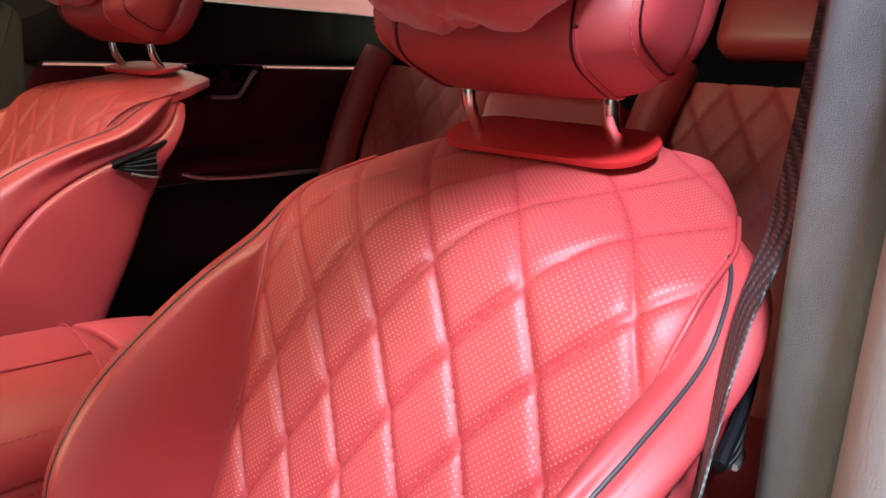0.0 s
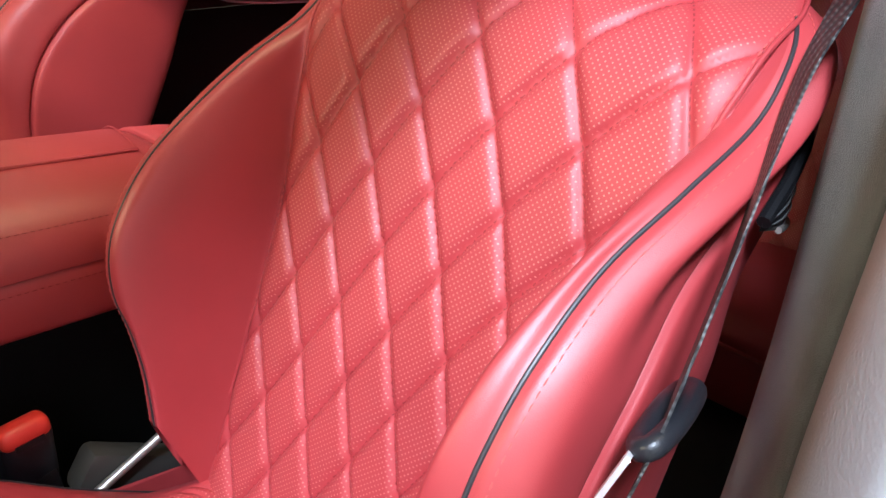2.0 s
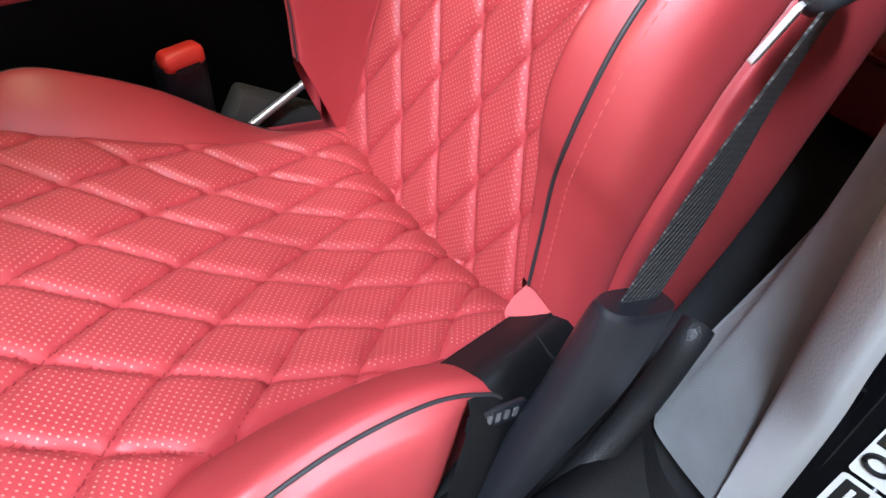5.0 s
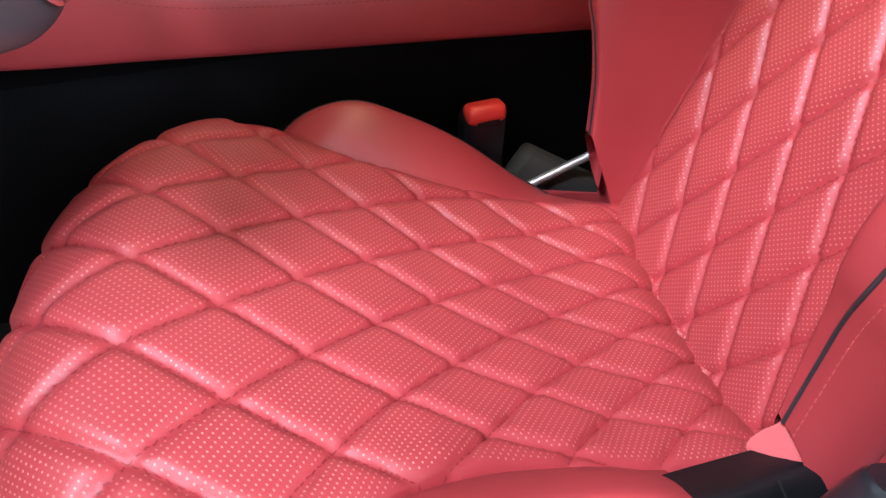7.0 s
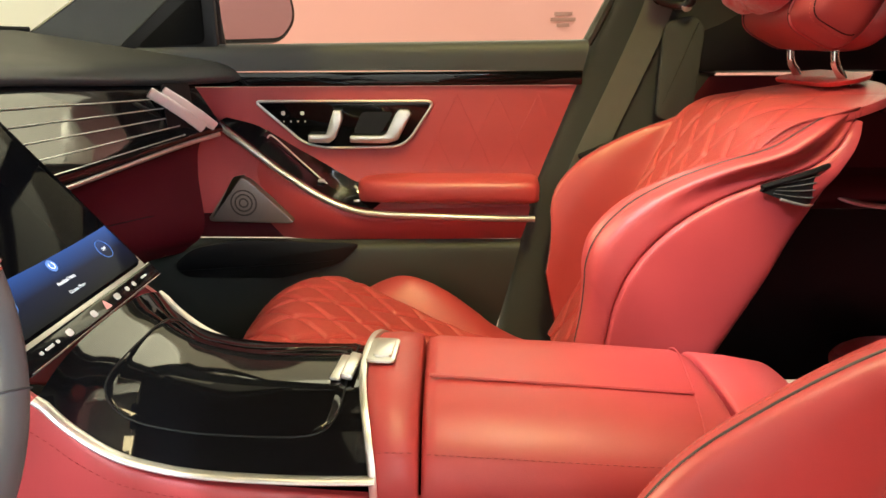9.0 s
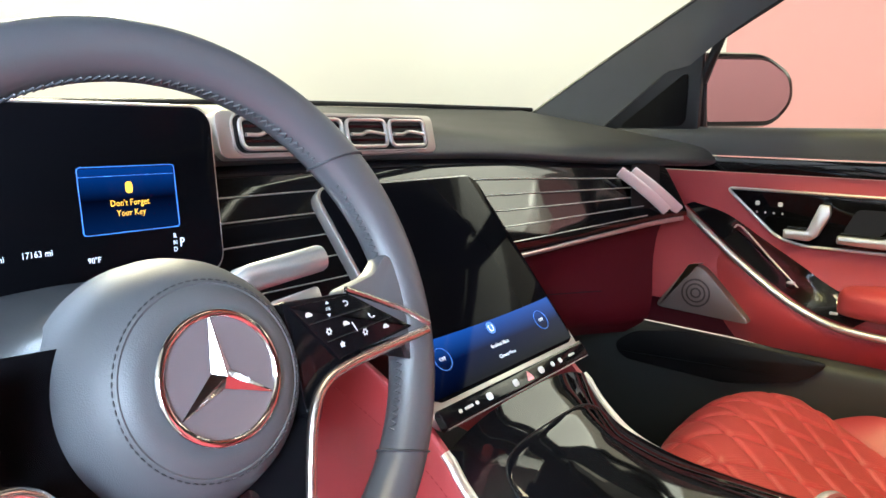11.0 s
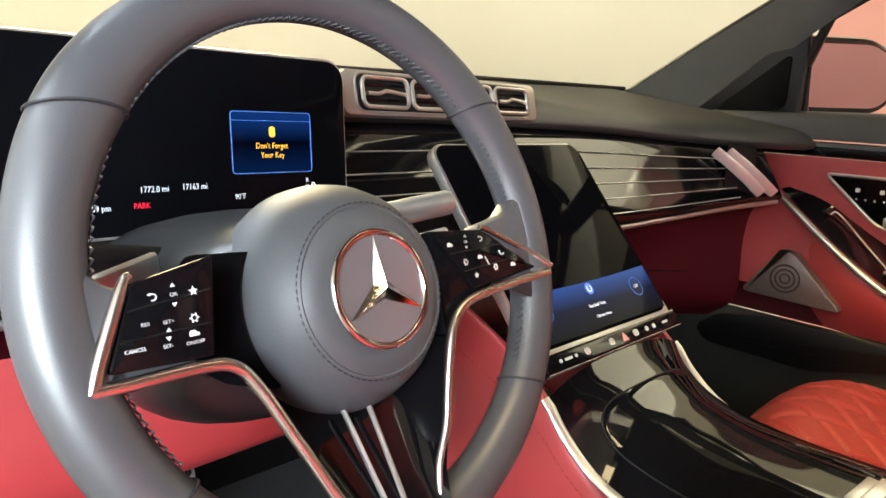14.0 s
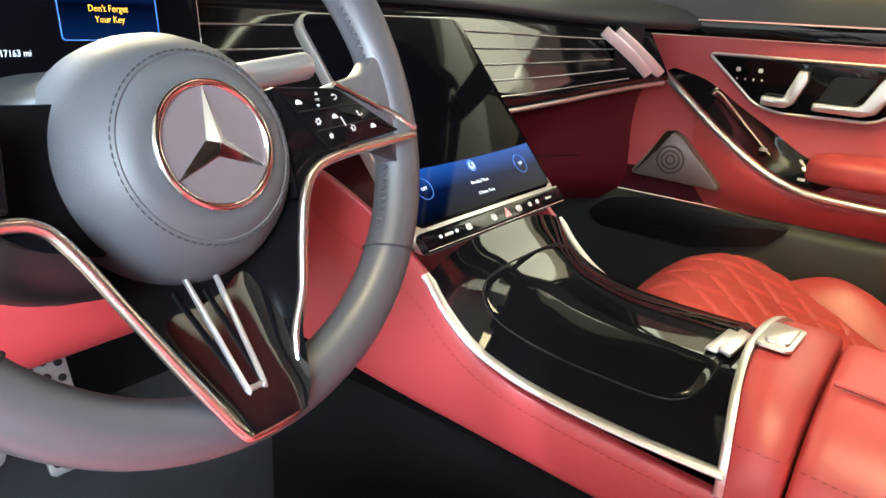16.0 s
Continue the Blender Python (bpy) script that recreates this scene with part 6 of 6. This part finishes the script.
part("tongue_plate", Shape().prism(rrect(0.011, 0.031, 0.003), frame_of((0.0835, -0.2085, 0.803), (0.22, -0.95, -0.20), (0.26, 0.26, -0.93)) @ pose(0, 0, -0.0015), 0.003, 0.0006), material("tongue_steel", (0.75, 0.75, 0.76), 0.35, metal=0.5, stain=0.05), tong, "bright metal belt tongue")
belt_p = thing("seat_belt", 1.57, -0.45, 0.90, "black woven seat belt on the far pillar", "seat belt", "front seat belts")
part("strap", Shape().loft(ribbon([(1.555, -0.475, 1.22), (1.565, -0.45, 1.135), (1.572, -0.40, 1.01), (1.572, -0.352, 0.897), (1.575, -0.33, 0.84)], [(0.1, -0.93, -0.38)] * 5, 0.0305, 40)), material("plain_webbing", (0.10, 0.102, 0.092), 0.75, grain=0.5, grain_size=700, stain=0.15, stain_size=30), belt_p, "dark woven strap")
part("height_slider", Shape().box(pose(1.548, -0.475, 1.225, -20), 0.03, 0.075, 0.05, 0.012), black_plastic, belt_p, "black belt guide")
part("guide_bolt", Shape().lathe([(0.0, 0.0), (0.011, 0.0), (0.011, 0.004), (0.0, 0.006)], pose(1.535, -0.512, 1.180, 0, -90, 0), 18), satin, belt_p, "silver bolt head")
guide_mat = material("guide_plastic", (0.012, 0.012, 0.013), 0.28, stain=0.08)
part("guide_loop", Shape().tube(cr([(1.530, -0.450, 1.205), (1.522, -0.470, 1.225), (1.522, -0.505, 1.215), (1.530, -0.520, 1.190), (1.540, -0.500, 1.182), (1.540, -0.462, 1.190)], 36, closed=True), 0.009, 12, closed=True), guide_mat, belt_p, "black plastic belt loop")
part("retractor_cover", Shape().prism(soften([(0.478, 1.150), (0.474, 0.962), (0.548, 0.950), (0.560, 1.140), (0.535, 1.165)], 0.018, 5), frame_of((1.560, 0, 0), (0, -1, 0), (0, 0, 1)), 0.010, 0.005), pillar_dark, belt_p, "dark cover behind the strap")
part("belt_slot", Shape().box(pose(1.570, -0.352, 0.892, -22), 0.014, 0.065, 0.012, 0.004), black_plastic, belt_p, "black strap slot")

# ---- belt buckle ----
bk = thing("belt_buckle", 0.612, -0.085, 0.42, "black belt buckle with red release button", "belt buckle")
bf = frame_of((0.610, -0.083, 0.545), (0.12, -0.98, -0.02), (-0.12, -0.10, 0.98))
part("buckle_body", Shape().prism([(x, y) for x, y in rrect(0.050, 0.078, 0.012)], bf @ pose(0, -0.012, -0.012), 0.024, 0.006), sleeve_mat, bk, "black buckle body")
part("release_button", Shape().box(bf @ pose(0, 0.026, 0.003, -14), 0.046, 0.022, 0.026, 0.008, 3), material("signal_red", (0.74, 0.045, 0.030), 0.4, stain=0.03), bk, "red release button")
part("button_slot", Shape().box(bf @ pose(0, 0.020, 0.0165, -14), 0.026, 0.006, 0.004), black_plastic, bk)
part("buckle_stalk", Shape().box(pose(0.612, -0.09, 0.44), 0.018, 0.03, 0.14, 0.004), black_plastic, bk)
hinge = thing("metal_bracket", 0.585, -0.20, 0.36, "grey metal seat bracket beside the tunnel", "bracket")
part("cover", Shape().box(pose(0.600, -0.185, 0.455, 35, 0, 0), 0.035, 0.16, 0.05, 0.010), material("hinge_grey", (0.055, 0.052, 0.046), 0.5, metal=0.2, stain=0.15, stain_size=20), hinge)
part("rod", Shape().tube(np.array([(0.575, -0.11, 0.475), (0.575, -0.21, 0.515)]), 0.005, 10), vent_silver, hinge, "metal rod")
part("foot", Shape().box(pose(0.600, -0.18, 0.38), 0.03, 0.10, 0.12, 0.005), black_plastic, hinge)
valance = thing("seat_valance", 0.118, -0.04, 0.36, "black plastic seat valance with a recessed button", "seat cover")
rows = [[(0.165, -0.185, 0.560), (0.160, -0.140, 0.565), (0.155, -0.095, 0.570), (0.150, -0.070, 0.575)], [(0.135, -0.181, 0.568), (0.130, -0.138, 0.576), (0.125, -0.096, 0.581), (0.117, -0.078, 0.586)], [(0.123, -0.190, 0.540), (0.117, -0.150, 0.550), (0.112, -0.105, 0.557), (0.108, -0.074, 0.565)], [(0.108, -0.176, 0.490), (0.105, -0.140, 0.500), (0.103, -0.100, 0.515), (0.103, -0.062, 0.530)], [(0.100, -0.150, 0.420), (0.099, -0.120, 0.420), (0.099, -0.090, 0.420), (0.100, -0.040, 0.420)]]
part("valance", Shape().grid(net(rows, 24, 30)), black_plastic, valance, angle=180)
vm = frame_of((0.111, -0.100, 0.552), (0.10, 0.85, 0.22), (-0.12, 0.15, -0.80))
part("valance_button", Shape().prism(rrect(0.046, 0.017, 0.004), vm, 0.003, 0.001), sleeve_mat, valance)
for k in range(5):
    part("print_bar", Shape().prism(rrect(0.004, 0.008, 0.001), vm @ pose(-0.014 + 0.007 * k, 0, 0.003), 0.0005), slat_grey, valance)
part("valance_rib", Shape().tube(cr([(0.119, -0.186, 0.532), (0.108, -0.160, 0.512), (0.103, -0.128, 0.478), (0.100, -0.100, 0.435)], 16), 0.0030, 8), material("rail_grey", (0.22, 0.22, 0.23), 0.4, metal=0.5, stain=0.1), valance, "grey metal rail edge")
part("valance_seam", Shape().tube(cr([(0.132, -0.150, 0.576), (0.122, -0.155, 0.562), (0.116, -0.166, 0.543)], 10), 0.0012, 6), material("seam_black", (0.002, 0.002, 0.002), 0.8), valance)
part("valance_rail", Shape().box(pose(0.128, 0.02, 0.42), 0.03, 0.50, 0.10, 0.01), black_plastic, valance)
gus = part("seat_gusset", Shape().grid(puff(net([[(0.176, -0.196, 0.590), (0.160, -0.200, 0.588), (0.140, -0.204, 0.582)], [(0.168, -0.174, 0.580), (0.155, -0.178, 0.576), (0.141, -0.184, 0.570)], [(0.167, -0.156, 0.569), (0.155, -0.163, 0.570), (0.139, -0.175, 0.564)], [(0.161, -0.151, 0.560), (0.149, -0.160, 0.560), (0.136, -0.173, 0.558)], [(0.164, -0.165, 0.545), (0.150, -0.172, 0.545), (0.138, -0.184, 0.545)]], 18, 24), 0.0022, 70)), material("pale_red_cloth", (0.52, 0.085, 0.085), 0.85, grain=0.4, grain_size=900, stain=0.1), None, angle=180)
tagged(gus, "pale red cloth gusset under the backrest bolster", "seat cloth")

# ---- pedals ----
pedal_metal = material("pedal_steel", (0.36, 0.355, 0.35), 0.38, metal=0.7, stain=0.06, stain_size=30)
ped = thing("brake_pedal", 0.478, 0.80, 0.44, "brushed steel brake pedal with black studs", "pedal", "pedals")
pf = frame_of((0.478, 0.755, 0.555), (1, 0, 0), (0, 0.35, 0.94))
part("plate", Shape().prism(rrect(0.055, 0.15, 0.008), pf, 0.006, 0.002), pedal_metal, ped)
for i in range(3):
    for j in range(7):
        part("stud", Shape().lathe([(0.0, 0.0), (0.0052, 0.0), (0.0045, 0.003), (0.0, 0.0036)], pf @ pose(-0.017 + 0.017 * i, -0.06 + 0.02 * j + (0.006 if i == 1 else 0), 0.006), 12), black_plastic, ped)
part("pedal_arm", Shape().box(pose(0.478, 0.83, 0.65, 30), 0.02, 0.02, 0.24, 0.004), black_plastic, ped)
rest = thing("foot_rest", 0.34, 0.80, 0.40, "brushed steel parking brake pedal with black studs", "pedal", "pedals")
pf = frame_of((0.345, 0.765, 0.560), (1, 0.05, 0.10), (0, 0.45, 0.89))
part("plate", Shape().prism(rrect(0.13, 0.10, 0.012), pf, 0.006, 0.002), pedal_metal, rest)
for i in range(6):
    for j in range(4):
        part("stud", Shape().lathe([(0.0, 0.0), (0.0055, 0.0), (0.0045, 0.003), (0.0, 0.0036)], pf @ pose(-0.05 + 0.02 * i, -0.033 + 0.022 * j, 0.006), 12), black_plastic, rest)
part("rest_arm", Shape().box(pose(0.345, 0.83, 0.50, 20), 0.05, 0.03, 0.26, 0.006), black_plastic, rest)

# ---- rear doors and rear bench ----
def rear_door(x, side, label):
    """side: -1 faces the cabin from the far side, 1 from the open side."""
    d = thing("rear_door", x, -1.1, 0.32, label, "door", "rear doors")
    w = frame_of((x, 0, 0), (0, -1, 0) if side < 0 else (0, 1, 0), (0, 0, 1))
    s = 1 if side < 0 else -1
    # panel and armrest carry the rear cabin's shade in their colour
    rows = [[(x, y, z) for y in (-0.50, -0.9, -1.3, -1.75)] for z in (1.045, 0.98, 0.85)]
    part("upper_panel", Shape().grid(net(rows, 20, 10)), shade_and_seam_red, d, "red leather panel, coloured dark for shade", angle=180)
    rows = [[(x + side * o, y, z) for y in (-0.50, -0.9, -1.3, -1.75)] for z, o in ((0.85, 0.0), (0.83, 0.05), (0.79, 0.055), (0.76, 0.01))]
    part("armrest", Shape().grid(net(rows, 20, 14)), shade_and_seam_red, d, "red leather armrest, coloured dark for shade", angle=180)
    part("aluminium_strip", Shape().tube(cr([(x + side * 0.02, -0.70, 0.88), (x + side * 0.05, -0.86, 0.80), (x + side * 0.055, -1.0, 0.772), (x + side * 0.055, -1.35, 0.760), (x + side * 0.05, -1.7, 0.758)], 40), 0.006, 8), satin, d, "satin aluminium strip")
    part("lower_panel", Shape().box(pose(x + 0.005 * -side, -1.12, 0.55), 0.02, 1.25, 0.42, 0.006), black_plastic, d, "black lower panel")
    part("belt_rail", Shape().box(pose(x + side * -0.01, -1.12, 1.128 if side < 0 else 1.085), 0.05, 1.25, 0.155 if side < 0 else 0.07, 0.015), black_plastic, d, "black leather rail")
    bz = part("handle_bezel", Shape().prism(soften([(s * 0.93, 1.055), (s * 0.96, 0.965), (s * 1.10, 0.958), (s * 1.16, 1.052)][:: s], 0.012), w @ pose(0, 0, 0.0), 0.006, 0.002), black_gloss, d, "black handle bezel")
    part("bezel_rim", Shape().tube(np.array([w @ Vector((s * px, pz, 0.007)) for px, pz in ((0.93, 1.056), (1.0, 1.058), (1.16, 1.054), (1.165, 1.045))]), 0.003, 8), satin, bz)
    part("door_handle", Shape().tube(np.array([w @ Vector((s * px, pz, 0.012)) for px, pz in cr([(0.99, 0.973), (1.05, 0.972), (1.075, 0.98), (1.115, 1.030), (1.125, 1.036)], 20)]), 0.006, 10), satin, bz, "satin silver lever")
    return d


rear_door(1.60, -1, "closed rear door in red leather darkened for shade")
ob = part("pillar_rear", Shape().box(pose(1.56, -1.86, 1.0, 12), 0.10, 0.16, 1.3, 0.03), suede_grey, None)
tagged(ob, "dark grey rear pillar trim", "pillar", kind="structure")
ob = part("pillar_rear_near", Shape().box(pose(0.06, -1.60, 1.0, 12), 0.10, 0.70, 1.3, 0.03), black_plastic, None)
tagged(ob, "black rear side trim on the open side", "pillar", kind="structure")
ob = part("rear_shelf", Shape().box(pose(0.82, -1.85, 1.03), 1.5, 0.45, 0.04, 0.01), black_cloth, None)
tagged(ob, "black parcel shelf under the rear window", "shelf", kind="structure")
bench = thing("rear_bench", 0.82, -1.2, 0.30, "red quilted leather rear bench in shade", "seat")


def bench_back(cx, hw):
    def place(u, v, lift):
        a = 0.36
        return np.array((cx + u * hw, -1.26 - v * math.sin(a) - 0.03 * u * u * 0, 0.50 + v * math.cos(a))) + lift * np.array((0, math.cos(a), math.sin(a)))

    def seams(u, v):
        x = u * hw
        return x / 0.09 + v / 0.15, x / 0.09 - v / 0.15, x, v

    return place, seams


for cx in (0.38, 1.26):
    pl, se = bench_back(cx, 0.20)
    quilted("back_insert", np.linspace(-1, 1, 60), np.linspace(-0.05, 0.60, 90), pl, se, bench, "diamond-quilted red leather")
    part("back_side", Shape().tube(cr([(cx - 0.235, -1.24, 0.48), (cx - 0.235, -1.30, 0.70), (cx - 0.225, -1.39, 0.95), (cx - 0.20, -1.46, 1.10)], 20), 0.045, 14), red_leather, bench)
    part("back_side", Shape().tube(cr([(cx + 0.235, -1.24, 0.48), (cx + 0.235, -1.30, 0.70), (cx + 0.225, -1.39, 0.95), (cx + 0.20, -1.46, 1.10)], 20), 0.045, 14), red_leather, bench)
    rows = [[(cx - 0.27, y, z - 0.02), (cx - 0.20, y, z + 0.012), (cx, y, z), (cx + 0.20, y, z + 0.012), (cx + 0.27, y, z - 0.02)] for y, z in ((-1.30, 0.475), (-1.15, 0.48), (-1.0, 0.495), (-0.93, 0.49), (-0.90, 0.465), (-0.90, 0.44))]
    part("bench_cushion", Shape().grid(net(rows, 30, 40)), red_leather, bench, angle=180)
    part("cushion_piping", Shape().tube(np.array([(cx - 0.26, -0.898, 0.450), (cx, -0.894, 0.462), (cx + 0.26, -0.898, 0.450)]), 0.003, 6), red_leather, bench)
    part("rear_headrest", Shape().box(pose(cx, -1.50, 1.19, 20), 0.26, 0.10, 0.16, 0.035, 3), red_leather, bench)
part("bench_skirt", Shape().box(pose(0.82, -0.965, 0.385), 1.42, 0.10, 0.11, 0.02), red_leather, bench)
part("bench_base", Shape().box(pose(0.82, -1.15, 0.39), 1.40, 0.36, 0.16, 0.01), black_cloth, bench)
part("bench_middle", Shape().box(pose(0.82, -1.30, 0.72, 20), 0.34, 0.14, 0.62, 0.03, 3), red_leather, bench)
ob = part("bulkhead_rear", Shape().box(pose(0.82, -1.62, 0.68), 1.5, 0.06, 0.74), black_cloth, None)
tagged(ob, "black panel behind the rear bench", "panel", kind="structure")

near = rear_door(0.03, 1, "closed rear door behind the open side's pillar")
part("tinted_window", Shape().box(pose(0.045, -1.13, 1.25, 0, 6, 0), 0.006, 1.2, 0.30), black_gloss, near, "dark tinted rear window", smooth=False)
ob = part("rear_window", Shape().box(pose(1.27, -2.12, 1.19, 50), 0.58, 0.42, 0.006), roof_glass, None)
ob.visible_shadow = False
tagged(ob, "clear rear window", "window", kind="structure")
# made-up dark sheet that blocks the bright part of the rear window
ob = part("rear_window_block", Shape().box(pose(0.52, -2.12, 1.19, 50), 0.92, 0.42, 0.02), black_cloth, None)
tagged(ob, "dark sheet added to keep the rear window dark", "blind", kind="structure")
ob = part("pillar_front_near", Shape().tube(cr([(0.06, 0.95, 1.11), (0.09, 0.60, 1.29), (0.15, 0.24, 1.43)], 16), 0.035, 12), suede_grey, None)
tagged(ob, "grey suede windscreen pillar on the driver's side", "pillar", kind="structure")
ob = part("roof_rail", Shape().tube(cr([(0.15, 0.24, 1.425), (0.12, -0.3, 1.425), (0.11, -1.2, 1.40), (0.10, -2.2, 1.31)], 24), 0.03, 12), suede_grey, None)
tagged(ob, "grey suede roof rail over the open door", "roof rail", kind="structure")
# never in view; added to darken what the lacquer deck mirrors
ob = part("roof_rail", Shape().tube(cr([(1.53, 0.30, 1.415), (1.585, -0.3, 1.43), (1.60, -1.2, 1.40), (1.60, -2.2, 1.31)], 24), 0.03, 12), suede_grey, None)
tagged(ob, "unseen roof rail added over the passenger door to block light", "roof rail", kind="structure")
